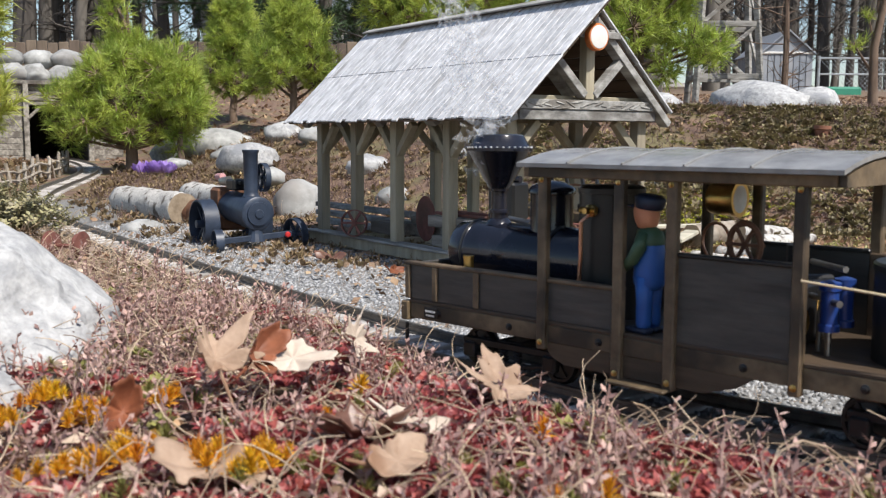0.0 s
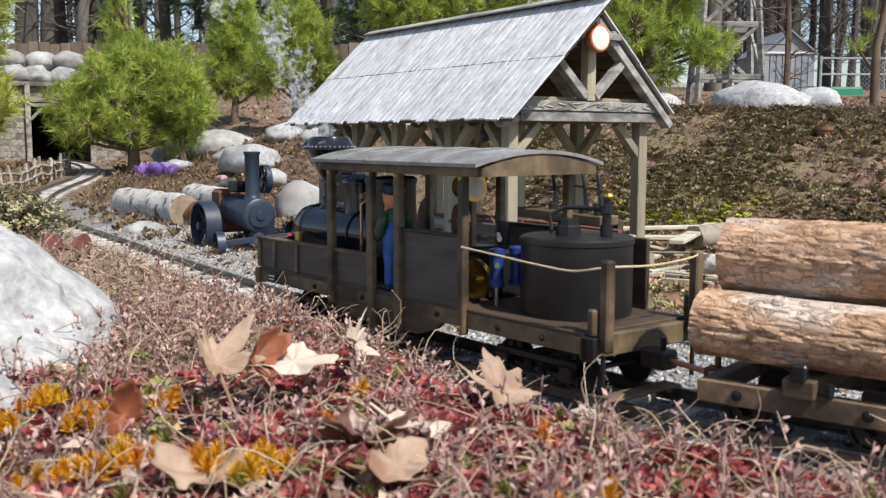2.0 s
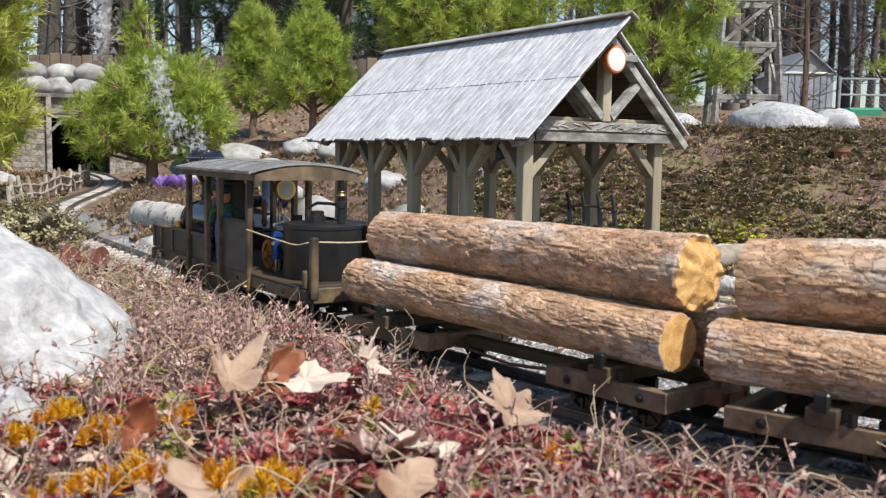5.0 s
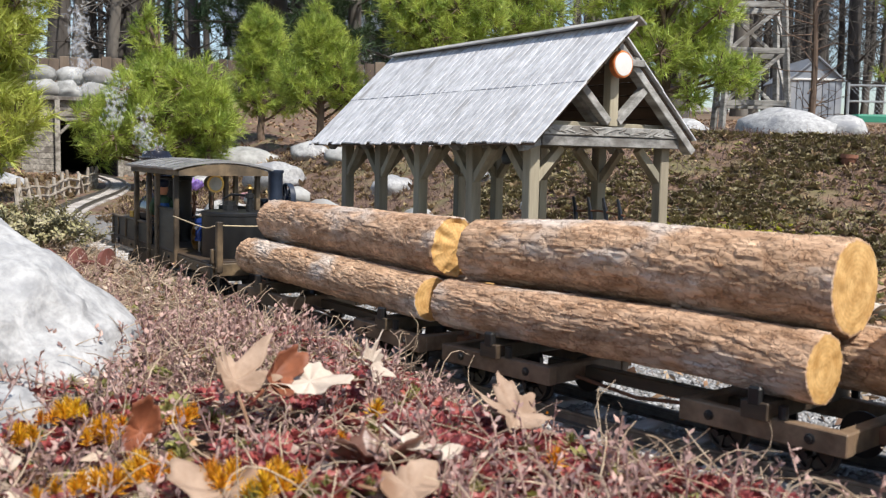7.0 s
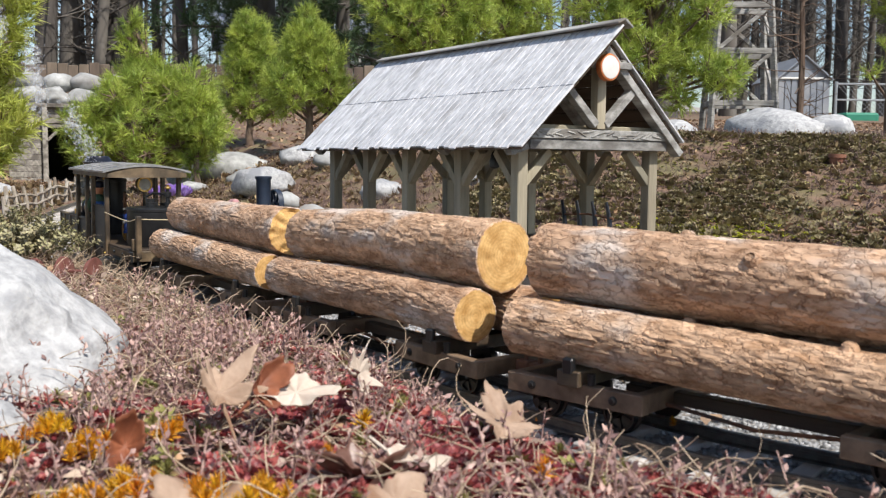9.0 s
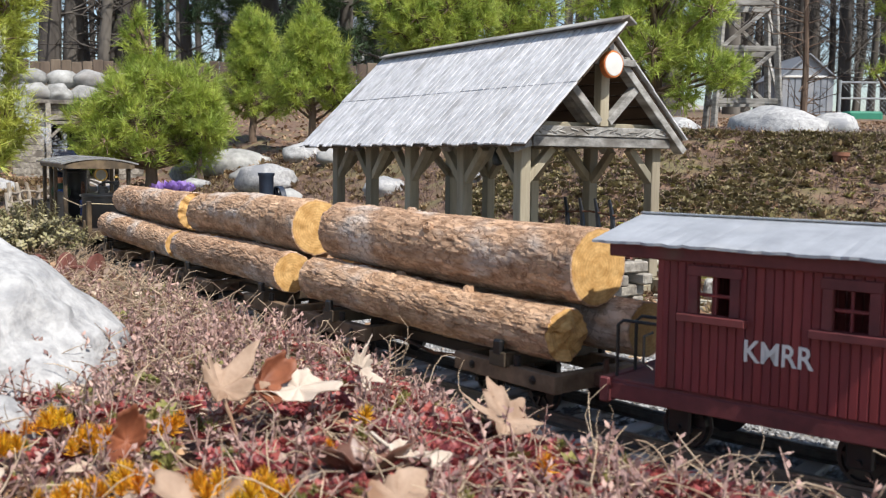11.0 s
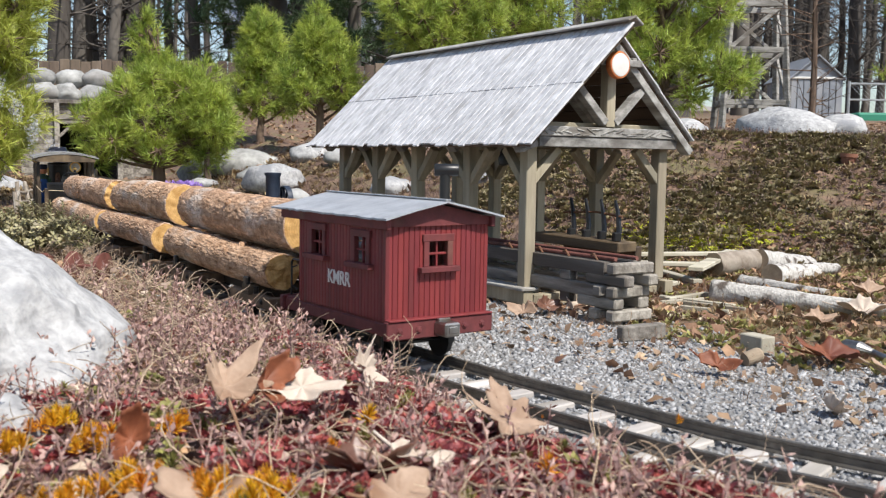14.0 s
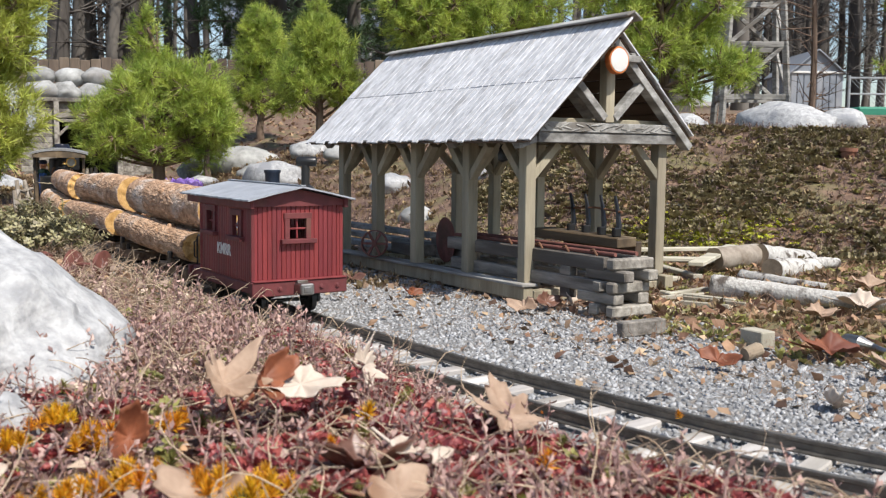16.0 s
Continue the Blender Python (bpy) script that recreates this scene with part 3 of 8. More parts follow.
def build_loco():
    c = thing("steam_locomotive", "small dark wooden-bodied geared steam engine with a black boiler", "locomotive")
    # deck and sills
    part("deck", box(0.0, 0, 0.0362, 0.340, 0.084, 0.0025), DARK_WOOD, c, "worn plank deck with pale edges")
    for d in (1, -1):
        bm = box(0.0, d * 0.0395, 0.0305, 0.338, 0.005, 0.0095)
        part("side_sill", bm, LOCO_TRIM, c)
        for x in (-0.14, -0.105, -0.05, 0.03, 0.09, 0.145):
            part("bolt", bolt(None, (x, d * 0.042, 0.0305), (0, d, 0), 0.0017), BLACK_MATT, c)
        # lower hanger board between the trucks, with bevelled ends
        bm = bmesh.new()
        pts = [(-0.055, 0.026), (0.068, 0.026), (0.060, 0.018), (0.052, 0.015), (-0.030, 0.015), (-0.046, 0.020)]
        a = [bm.verts.new((x, d * 0.0375, z)) for x, z in pts]
        b = [bm.verts.new((x, d * 0.0415, z)) for x, z in pts]
        bm.faces.new(a), bm.faces.new(b[::-1])
        for k in range(len(pts)):
            bm.faces.new((a[k], a[(k + 1) % 6], b[(k + 1) % 6], b[k]))
        part("hanger_board", bm, DARK_WOOD, c)
    for x in (-0.1715, 0.1725):
        part("end_beam", box(x, 0, 0.0300, 0.006, 0.088, 0.0115), LOCO_TRIM, c)
    for d in (1, -1):
        part("corner_iron", box(-0.174, d * 0.0425, 0.0300, 0.010, 0.003, 0.012), BLACK_MATT, c)
    # front side boxes
    for d in (1, -1):
        part("side_panel", box(0.0955, d * 0.0400, 0.0480, 0.155, 0.003, 0.0215), PANEL, c, "dark scuffed wooden side panel")
        part("top_rail", box(0.0955, d * 0.0402, 0.0592, 0.158, 0.0058, 0.0022), LOCO_TRIM, c)
        for x in (0.148, 0.115, 0.171):
            part("batten", box(x, d * 0.0422, 0.0478, 0.0042, 0.0018, 0.0205), LOCO_TRIM, c)
    part("front_panel", box(0.1715, 0, 0.0480, 0.003, 0.079, 0.0215), PANEL, c)
    # cab posts, panels and roof
    for x, z0 in ((0.066, 0.022), (0.018, 0.013), (-0.012, 0.013), (-0.075, 0.022)):
        for d in (1, -1):
            part("cab_post", box(x, d * 0.0425, (z0 + 0.1165) / 2, 0.0058, 0.0050, 0.1165 - z0, 0.0008), LOCO_TRIM, c)
            part("bolt", bolt(None, (x, d * 0.0447, 0.1125), (0, d, 0), 0.0012), BRASS, c)
            part("bolt", bolt(None, (x, d * 0.0447, z0 + 0.004), (0, d, 0), 0.0014), BRASS, c)
    for d in (1, -1):
        part("cab_side_panel", box(-0.0435, d * 0.0400, 0.0575, 0.060, 0.0028, 0.0420), PANEL, c, "matt black cab side panel")
        part("panel_cap", box(-0.0435, d * 0.0402, 0.0792, 0.060, 0.005, 0.0020), BLACK_MATT, c)
        part("roof_plate", box(-0.008, d * 0.0440, 0.1165, 0.166, 0.004, 0.0055), LOCO_TRIM, c)
    part("cab_step", box(0.003, 0.0440, 0.0135, 0.034, 0.014, 0.0018), LOCO_TRIM, c)
    bm = bmesh.new()
    seg = 10
    rows = []
    for x in (-0.096, 0.078):
        rows.append([[bm.verts.new((x, -0.0515 + 0.103 * k / seg, z0 + 0.0075 * (1 - ((k - seg / 2) / (seg / 2)) ** 2))) for k in range(seg + 1)] for z0 in (0.1192, 0.1213)])
    for k in range(seg):
        for lv in (0, 1):
            bm.faces.new((rows[0][lv][k], rows[0][lv][k + 1], rows[1][lv][k + 1], rows[1][lv][k]))
        for e in (0, 1):
            bm.faces.new((rows[e][0][k], rows[e][0][k + 1], rows[e][1][k + 1], rows[e][1][k]))
    for k in (0, seg):
        bm.faces.new((rows[0][0][k], rows[1][0][k], rows[1][1][k], rows[0][1][k]))
    part("cab_roof", bm, CAB_ROOF, c, "arched dusty black cab roof, its grey raised for sky sheen")
    for x in (-0.055, -0.022, 0.012, 0.045):
        pts = [(x, -0.0515 + 0.103 * k / seg, 0.1218 + 0.0075 * (1 - ((k - seg / 2) / (seg / 2)) ** 2)) for k in range(seg + 1)]
        part("roof_seam", tube(pts, 0.0006, 5), CAB_ROOF, c)
    for x in (-0.0935, 0.0755):
        bm = bmesh.new()
        a = [(-0.046 + 0.092 * k / seg, 0.1185 + 0.0070 * (1 - ((k - seg / 2) / (seg / 2)) ** 2)) for k in range(seg + 1)]
        f = [bm.verts.new((x - 0.0015, y, z)) for y, z in a] + [bm.verts.new((x - 0.0015, 0.046, 0.1140)), bm.verts.new((x - 0.0015, -0.046, 0.1140))]
        g = [bm.verts.new((x + 0.0015, v.co.y, v.co.z)) for v in f]
        bm.faces.new(f), bm.faces.new(g[::-1])
        for k in range(len(f)):
            bm.faces.new((f[k], f[(k + 1) % len(f)], g[(k + 1) % len(f)], g[k]))
        part("roof_end", bm, LOCO_TRIM, c)
    # boiler
    part("boiler", lathe([(0.0001, 0), (0.010, 0.0002), (0.0165, 0.001), (0.0182, 0.003), (0.0182, 0.012), (0.0187, 0.0125), (0.0187, 0.0145), (0.0182, 0.015), (0.0182, 0.108)],
                         (0.163, 0, 0.0655), (-1, 0, 0), 36), BLACK_PAINT, c, "glossy black boiler", True)
    for x in (0.150, 0.085):
        part("boiler_band", ring((x, 0, 0.0655), (1, 0, 0), 0.0186, 0.0009, 32, 6), BLACK_MATT, c)
    part("saddle", box(0.125, 0, 0.042, 0.045, 0.030, 0.012, 0.003), BLACK_MATT, c)
    stack = part("smokestack", lathe([(0.0085, 0), (0.0075, 0.002), (0.0055, 0.004), (0.0055, 0.007), (0.0063, 0.0072), (0.0063, 0.009), (0.0048, 0.0095), (0.0046, 0.020), (0.0058, 0.0205), (0.0058, 0.022),
                                      (0.0072, 0.0235), (0.0192, 0.0440), (0.0203, 0.0447), (0.0203, 0.0462), (0.0186, 0.0468), (0.0146, 0.0540), (0.0128, 0.0545), (0.0110, 0.0535), (0.0060, 0.050)],
                                     (0.135, 0, 0.0820), (0, 0, 1), 36), BLACK_PAINT, c, "black balloon smokestack", True)
    bm = bmesh.new()
    for k in range(34):
        a = 2 * math.pi * k / 34
        lathe([(0.0009, 0), (0.0007, 0.0007), (0.0001, 0.0009)], (0.135 + 0.0195 * math.cos(a), 0.0195 * math.sin(a), 0.0820 + 0.0466), (0, 0, 1), 6, bm)
    part("rivets", bm, STEEL, stack)
    part("steam_dome", lathe([(0.0135, 0), (0.0125, 0.004), (0.0125, 0.026), (0.0138, 0.0265), (0.0138, 0.029), (0.012, 0.031), (0.006, 0.0335), (0.0001, 0.034)], (0.096, -0.002, 0.0760), (0, 0, 1), 28), BLACK_PAINT, c, "black steam dome", True)
    part("upright_tank", lathe([(0.0175, 0), (0.0175, 0.067), (0.0183, 0.0672), (0.0183, 0.070), (0.016, 0.0715), (0.0001, 0.072)], (0.050, 0.004, 0.0375), (0, 0, 1), 28), BLACK_MATT, c, "upright black tank behind the boiler", True)
    part("front_box", box(0.150, -0.026, 0.0945, 0.022, 0.016, 0.024, 0.0015), BLACK_MATT, c, "black box beside the stack")
    part("box_handle", rod((0.140, -0.026, 0.1085), (0.158, -0.026, 0.1085), 0.0022), BLACK_PAINT, c)
    part("front_lubricator", lathe([(0.003, 0), (0.003, 0.006), (0.0034, 0.0062), (0.0034, 0.0076)], (0.132, 0.030, 0.058), (0, 0, 1), 12), BRASS, c, "brass lubricator")
    part("steam_pipe", tube([(0.050, 0.024, 0.094), (0.054, 0.026, 0.090), (0.054, 0.026, 0.070), (0.056, 0.025, 0.050), (0.058, 0.024, 0.038)], 0.0011), COPPER, c)
    bm = lathe([(0.0028, 0), (0.0034, 0.001), (0.0034, 0.004), (0.0018, 0.005), (0.0016, 0.009)], (0.050, 0.020, 0.096), (0, 1, 0), 12)
    rod((0.046, 0.024, 0.096), (0.056, 0.024, 0.096), 0.0018, bm=bm)
    part("valve", bm, BRASS, c)
    bm = bmesh.new()
    for y in (-0.012, -0.006):
        tube([(0.160, y - 0.006, 0.079), (0.140, y - 0.004, 0.085), (0.120, y - 0.005, 0.083)], 0.0012, bm=bm)
    part("feed_pipe", bm, STEEL, c)
    # gauges and fittings in the cab
    part("gauge_glass", rod((0.030, 0.022, 0.055), (0.030, 0.022, 0.100), 0.0013), BRASS, c)
    lamp = part("brass_lamp", lathe([(0.003, 0), (0.0078, 0.001), (0.0085, 0.003), (0.0085, 0.014), (0.0094, 0.0145), (0.0094, 0.0170), (0.0080, 0.0170)], (0.004, -0.020, 0.1030), (-1, 0, 0), 28), BRASS, c, "polished brass headlamp", True)
    part("lens", lathe([(0.0080, 0), (0.005, 0.0008), (0.0001, 0.001)], (-0.0128, -0.020, 0.1030), (-1, 0, 0), 24), WHITE, lamp, "pale lamp face", True)
    part("lamp_bracket", box(0.000, -0.020, 0.1145, 0.010, 0.006, 0.006), BLACK_MATT, c)
    bm = ring((-0.032, 0.010, 0.083), (0.35, 1, 0), 0.0105, 0.0016, 26, 6)
    for k in range(3):
        a = math.pi * k / 3
        beam((-0.032 - 0.0100 * math.cos(a), 0.010, 0.083 - 0.0100 * math.sin(a)), (-0.032 + 0.0100 * math.cos(a), 0.010, 0.083 + 0.0100 * math.sin(a)), 0.0016, 0.0016, 0, bm, up=(0, 1, 0))
    rod((-0.032, 0.010, 0.070), (-0.032, 0.010, 0.040), 0.0018, bm=bm)
    part("brake_wheel", bm, RUST, c, "rusty spoked hand wheel")
    part("pipe_loop", ring((0.000, -0.020, 0.080), (0.3, 1, 0), 0.010, 0.0009, 24, 6), COPPER, c)
    # engine cylinders and crank
    eng = part("pump_cylinder", lathe([(0.0048, 0), (0.0048, 0.003), (0.0040, 0.0035), (0.0040, 0.018), (0.0048, 0.0185), (0.0048, 0.022), (0.0015, 0.023)], (-0.079, 0.020, 0.0485), (0, 0, 1), 16), mat("blue_enamel", (0.012, 0.035, 0.15), (0.02, 0.05, 0.21), 60, 0.3), c, "bright blue pump cylinder", True)
    part("pump_cylinder", lathe([(0.0048, 0), (0.0048, 0.003), (0.0040, 0.0035), (0.0040, 0.018), (0.0048, 0.0185), (0.0048, 0.022), (0.0015, 0.023)], (-0.079, 0.004, 0.0485), (0, 0, 1), 16), bpy.data.materials["blue_enamel"], c, "bright blue pump cylinder", True)
    bm = rod((-0.079, 0.020, 0.037), (-0.079, 0.020, 0.050), 0.0015)
    rod((-0.072, 0.014, 0.037), (-0.072, 0.014, 0.066), 0.0012, bm=bm)
    rod((-0.086, 0.026, 0.062), (-0.066, 0.010, 0.062), 0.0016, bm=bm)
    rod((-0.088, 0.026, 0.0775), (-0.064, 0.006, 0.0775), 0.0014, bm=bm)
    part("pump_rods", bm, STEEL, c)
    part("crank_gear", lathe([(0.0125, 0), (0.0125, 0.003), (0.009, 0.003), (0.009, 0.001), (0.003, 0.001), (0.003, 0.005)], (-0.055, 0.014, 0.050), (0, 1, 0), 26), BRASS, c)
    bm = box(-0.052, -0.005, 0.052, 0.022, 0.030, 0.030, 0.002)
    rod((-0.062, -0.020, 0.066), (-0.040, 0.020, 0.066), 0.003, bm=bm)
    rod((-0.045, -0.016, 0.060), (-0.045, -0.016, 0.082), 0.004, bm=bm)
    part("engine_block", bm, BLACK_MATT, c)
    part("tool_board", box(-0.108, -0.0395, 0.0575, 0.070, 0.003, 0.042), DARK_WOOD, c)
    # round water tank on the rear deck
    tank = part("water_tank", lathe([(0.0312, 0), (0.0315, 0.001), (0.0315, 0.0395), (0.0322, 0.040), (0.0322, 0.0425), (0.0310, 0.0435), (0.0300, 0.0432), (0.0001, 0.0440)], (-0.124, 0, 0.0376), (0, 0, 1), 48), BLACK_MATT, c, "round black water tank", True)
    bm = lathe([(0.0072, 0), (0.0072, 0.005), (0.0058, 0.0055), (0.0058, 0.009), (0.0001, 0.0095)], (-0.120, 0.003, 0.0815), (0, 0, 1), 8)
    lathe([(0.0035, 0), (0.0035, 0.006), (0.0026, 0.0062), (0.0026, 0.012), (0.0042, 0.0125), (0.0042, 0.017), (0.0020, 0.0175), (0.0020, 0.021)], (-0.137, -0.010, 0.0815), (0, 0, 1), 12, bm)
    tube([(-0.110, 0.006, 0.082), (-0.108, 0.006, 0.092), (-0.114, 0.000, 0.0965), (-0.126, -0.006, 0.0965), (-0.137, -0.010, 0.0955)], 0.0013, bm=bm)
    part("filler_fitting", bm, BLACK_MATT, tank)
    part("filler_knob", lathe([(0.0038, 0), (0.0042, 0.001), (0.0030, 0.0025), (0.0012, 0.0035), (0.0030, 0.0045)], (-0.137, -0.010, 0.1025), (0, 0, 1), 10), BRASS, tank)
    # rear stakes and rope
    for d in (1, -1):
        bm = box(-0.1795, d * 0.0355, 0.0515, 0.006, 0.006, 0.047, 0.001)
        box(-0.1735, d * 0.0385, 0.0430, 0.005, 0.006, 0.014, 0.001, bm=bm)
        part("stake", bm, LOCO_TRIM, c)
    rope = mat("pale_cord", (0.42, 0.33, 0.20), (0.58, 0.48, 0.32), 300, 0.9)
    pts = [(-0.077, 0.0455, 0.0735), (-0.105, 0.0445, 0.0715), (-0.135, 0.0420, 0.0690), (-0.160, 0.0400, 0.0680), (-0.1795, 0.0360, 0.0715), (-0.1825, 0.000, 0.0705), (-0.1800, -0.0355, 0.0735), (-0.13, -0.0415, 0.0700), (-0.077, -0.0455, 0.0745)]
    part("rope", tube(spline(np.array(pts), 5), 0.0006), rope, c, "slack cord round the rear deck")
    # number board as a plain bar
    part("builder_plate", box(0.151, 0.0424, 0.0305, 0.011, 0.0012, 0.0062, 0.0003), BLACK_MATT, c)
    bm = box(0.151, 0.0431, 0.0315, 0.008, 0.0004, 0.0012, 0)
    box(0.151, 0.0431, 0.0290, 0.007, 0.0004, 0.0010, 0, bm=bm)
    part("plate_bars", bm, WHITE, c)
    # couplers and brake rods
    bm = box(-0.184, 0, 0.0215, 0.016, 0.012, 0.010, 0.001)
    rod((-0.187, 0, 0.018), (-0.187, 0, 0.033), 0.0016, bm=bm)
    part("rear_coupler", bm, BLACK_MATT, c)
    bm = box(0.180, 0, 0.0215, 0.012, 0.012, 0.010, 0.001)
    rod((0.174, 0.040, 0.022), (0.174, 0.040, 0.008), 0.0012, bm=bm)
    part("front_coupler", bm, BLACK_MATT, c)
    part("draw_bar", rod((-0.190, 0, 0.0215), (-0.222, 0, 0.0195), 0.0016), COPPER, c)
    part("rear_step", box(-0.183, 0.012, 0.0055, 0.012, 0.052, 0.0015), LOCO_TRIM, c)
    for d in (1, -1):
        part("step_hanger", rod((-0.178, d * 0.036, 0.006), (-0.178, d * 0.036, 0.026), 0.0013), BLACK_MATT, c)
    build_truck(c, -0.125)
    build_truck(c, 0.0975, 0.059)
    rides(c, 1.262, 0.11)


def build_doll():
    """The little enginemaker's doll at the controls, one plain mesh."""
    skin = mat("painted_doll_skin", (0.62, 0.24, 0.12), (0.72, 0.32, 0.18), 60, 0.5)
    green = mat("painted_green_shirt", (0.03, 0.07, 0.035), (0.05, 0.10, 0.05), 60, 0.5)
    blue = mat("painted_blue_overalls", (0.016, 0.075, 0.28), (0.025, 0.11, 0.38), 60, 0.45)
    bm = bmesh.new()
    def fill(slot, make):
        n = len(bm.faces)
        make()
        bm.faces.ensure_lookup_table()
        for f in bm.faces[n:]:
            f.material_index, f.smooth = slot, True
    fill(2, lambda: [lathe([(0.0034, 0), (0.0040, 0.003), (0.0040, 0.012), (0.0050, 0.026)], (0, d * 0.0034, 0.0025), (0, 0, 1), 14, bm) for d in (1, -1)])
    fill(2, lambda: lathe([(0.0060, 0), (0.0078, 0.003), (0.0080, 0.012), (0.0072, 0.022), (0.0056, 0.0250)], (0, 0, 0.022), (0, 0, 1), 18, bm))
    fill(1, lambda: lathe([(0.0070, 0), (0.0076, 0.005), (0.0064, 0.010), (0.0032, 0.012)], (0.0004, 0, 0.0410), (0, 0, 1), 18, bm))
    fill(2, lambda: box(0.0062, 0, 0.0440, 0.0030, 0.0080, 0.0075, 0.001, bm=bm))
    fill(1, lambda: [tube([(-0.001, d * 0.0070, 0.0500), (-0.002, d * 0.0098, 0.0440), (0.002, d * 0.0100, 0.0375), (0.0085, d * 0.0088, 0.0325)], [0.0030, 0.0036, 0.0033, 0.0025], 10, bm) for d in (1, -1)])
    fill(0, lambda: [lathe([(0.0001, 0), (0.0020, 0.001), (0.0022, 0.003), (0.0001, 0.005)], (0.0080, d * 0.0088, 0.0325), (0.8, 0, -0.5), 10, bm) for d in (1, -1)])
    fill(0, lambda: lathe([(0.0030, 0), (0.0050, 0.0020), (0.0064, 0.006), (0.0066, 0.010), (0.0055, 0.0140), (0.0001, 0.0150)], (0.0016, 0, 0.0515), (0.12, 0, 1), 18, bm))
    fill(0, lambda: lathe([(0.0014, 0), (0.0012, 0.002), (0.0001, 0.0028)], (0.0078, 0, 0.0580), (1, 0, -0.1), 8, bm))
    fill(3, lambda: lathe([(0.0068, 0), (0.0072, 0.001), (0.0078, 0.0050), (0.0060, 0.0066), (0.0001, 0.0070)], (0.0012, 0, 0.0622), (-0.15, 0, 1), 18, bm))
    fill(3, lambda: box(0.0090, 0, 0.0632, 0.0070, 0.0100, 0.0012, 0.0005, bm=bm))
    fill(3, lambda: [box(0.002, d * 0.0042, 0.0015, 0.014, 0.0070, 0.003, 0.001, bm=bm) for d in (1, -1)])
    ob = part("driver_doll", bm, skin)
    for m in (green, blue, mat("painted_navy_cap", (0.008, 0.014, 0.035), (0.014, 0.022, 0.05), 60, 0.5)):
        ob.data.materials.append(m)
    tagged(ob, "small painted doll in blue overalls standing in the cab", "doll")
    rides(ob, 1.262, 0.11, pose(0.0075, 0.0315, 0.0375, 0, 0, -8))


build_loco()
build_doll()


# ---- log cars ----
def bark():
    """Pine bark in long flaky plates: pale warm plates, dark ragged cracks, each plate of its own shade."""
    m = mat("flaky_red_pine_bark", (0.32, 0.18, 0.095), (0.68, 0.45, 0.29), 150, 0.85, bump=0.0, c3=(0.60, 0.50, 0.42), spots=0.53, vary=0.08, stretch=(0.45, 1, 1), detail=9)
    nt, L = m.node_tree, m.node_tree.links
    b = nt.nodes["Principled BSDF"]
    src = b.inputs["Base Color"].links[0].from_socket
    tc = nt.nodes.new("ShaderNodeTexCoord")
    warp = nt.nodes.new("ShaderNodeTexNoise")
    warp.inputs["Scale"].default_value, warp.inputs["Detail"].default_value = 240, 5
    L.new(tc.outputs["Object"], warp.inputs["Vector"])
    add = nt.nodes.new("ShaderNodeVectorMath")
    add.operation, add.inputs[1].default_value = "MULTIPLY_ADD", (0.022, 0.010, 0.010)
    L.new(warp.outputs["Color"], add.inputs[0])
    L.new(tc.outputs["Object"], add.inputs[2])
    mp = nt.nodes.new("ShaderNodeMapping")
    mp.inputs["Scale"].default_value = (0.36, 1, 1)
    L.new(add.outputs[0], mp.inputs[0])
    crack = nt.nodes.new("ShaderNodeTexVoronoi")
    crack.feature, crack.inputs["Scale"].default_value = "DISTANCE_TO_EDGE", 210
    cell = nt.nodes.new("ShaderNodeTexVoronoi")
    cell.inputs["Scale"].default_value = 210
    L.new(mp.outputs[0], crack.inputs["Vector"])
    L.new(mp.outputs[0], cell.inputs["Vector"])
    ramp = nt.nodes.new("ShaderNodeValToRGB")
    ramp.color_ramp.elements[0].position, ramp.color_ramp.elements[1].position = 0.0, 0.12
    ramp.color_ramp.elements[0].color = (0.55, 0.46, 0.40, 1)
    L.new(crack.outputs["Distance"], ramp.inputs[0])
    mx = nt.nodes.new("ShaderNodeMix")
    mx.data_type, mx.blend_type = "RGBA", "MULTIPLY"
    part_of = nt.nodes.new("ShaderNodeMapRange")
    part_of.inputs["From Min"].default_value, part_of.inputs["From Max"].default_value = 0.38, 0.62
    fine = nt.nodes.new("ShaderNodeTexNoise")
    fine.inputs["Scale"].default_value, fine.inputs["Detail"].default_value = 160, 4
    L.new(tc.outputs["Object"], fine.inputs["Vector"])
    L.new(fine.outputs["Fac"], part_of.inputs["Value"])
    L.new(part_of.outputs[0], mx.inputs["Factor"])
    L.new(src, mx.inputs["A"])
    L.new(ramp.outputs[0], mx.inputs["B"])
    hs = nt.nodes.new("ShaderNodeHueSaturation")
    mr = nt.nodes.new("ShaderNodeMapRange")
    mr.inputs["To Min"].default_value, mr.inputs["To Max"].default_value = 0.80, 1.18
    sep = nt.nodes.new("ShaderNodeSeparateColor")
    L.new(cell.outputs["Color"], sep.inputs[0])
    L.new(sep.outputs[0], mr.inputs["Value"])
    L.new(mr.outputs[0], hs.inputs["Value"])
    L.new(mx.outputs["Result"], hs.inputs["Color"])
    L.new(hs.outputs[0], b.inputs["Base Color"])
    h = nt.nodes.new("ShaderNodeMath")
    h.operation = "MULTIPLY_ADD"
    h.inputs[1].default_value = 0.35
    L.new(sep.outputs[1], h.inputs[0])
    L.new(ramp.outputs[0], h.inputs[2])
    bp = nt.nodes.new("ShaderNodeBump")
    bp.inputs["Strength"].default_value, bp.inputs["Distance"].default_value = 0.9, 0.0009
    L.new(h.outputs[0], bp.inputs["Height"])
    L.new(bp.outputs[0], b.inputs["Normal"])
    return m


BARK = bark()


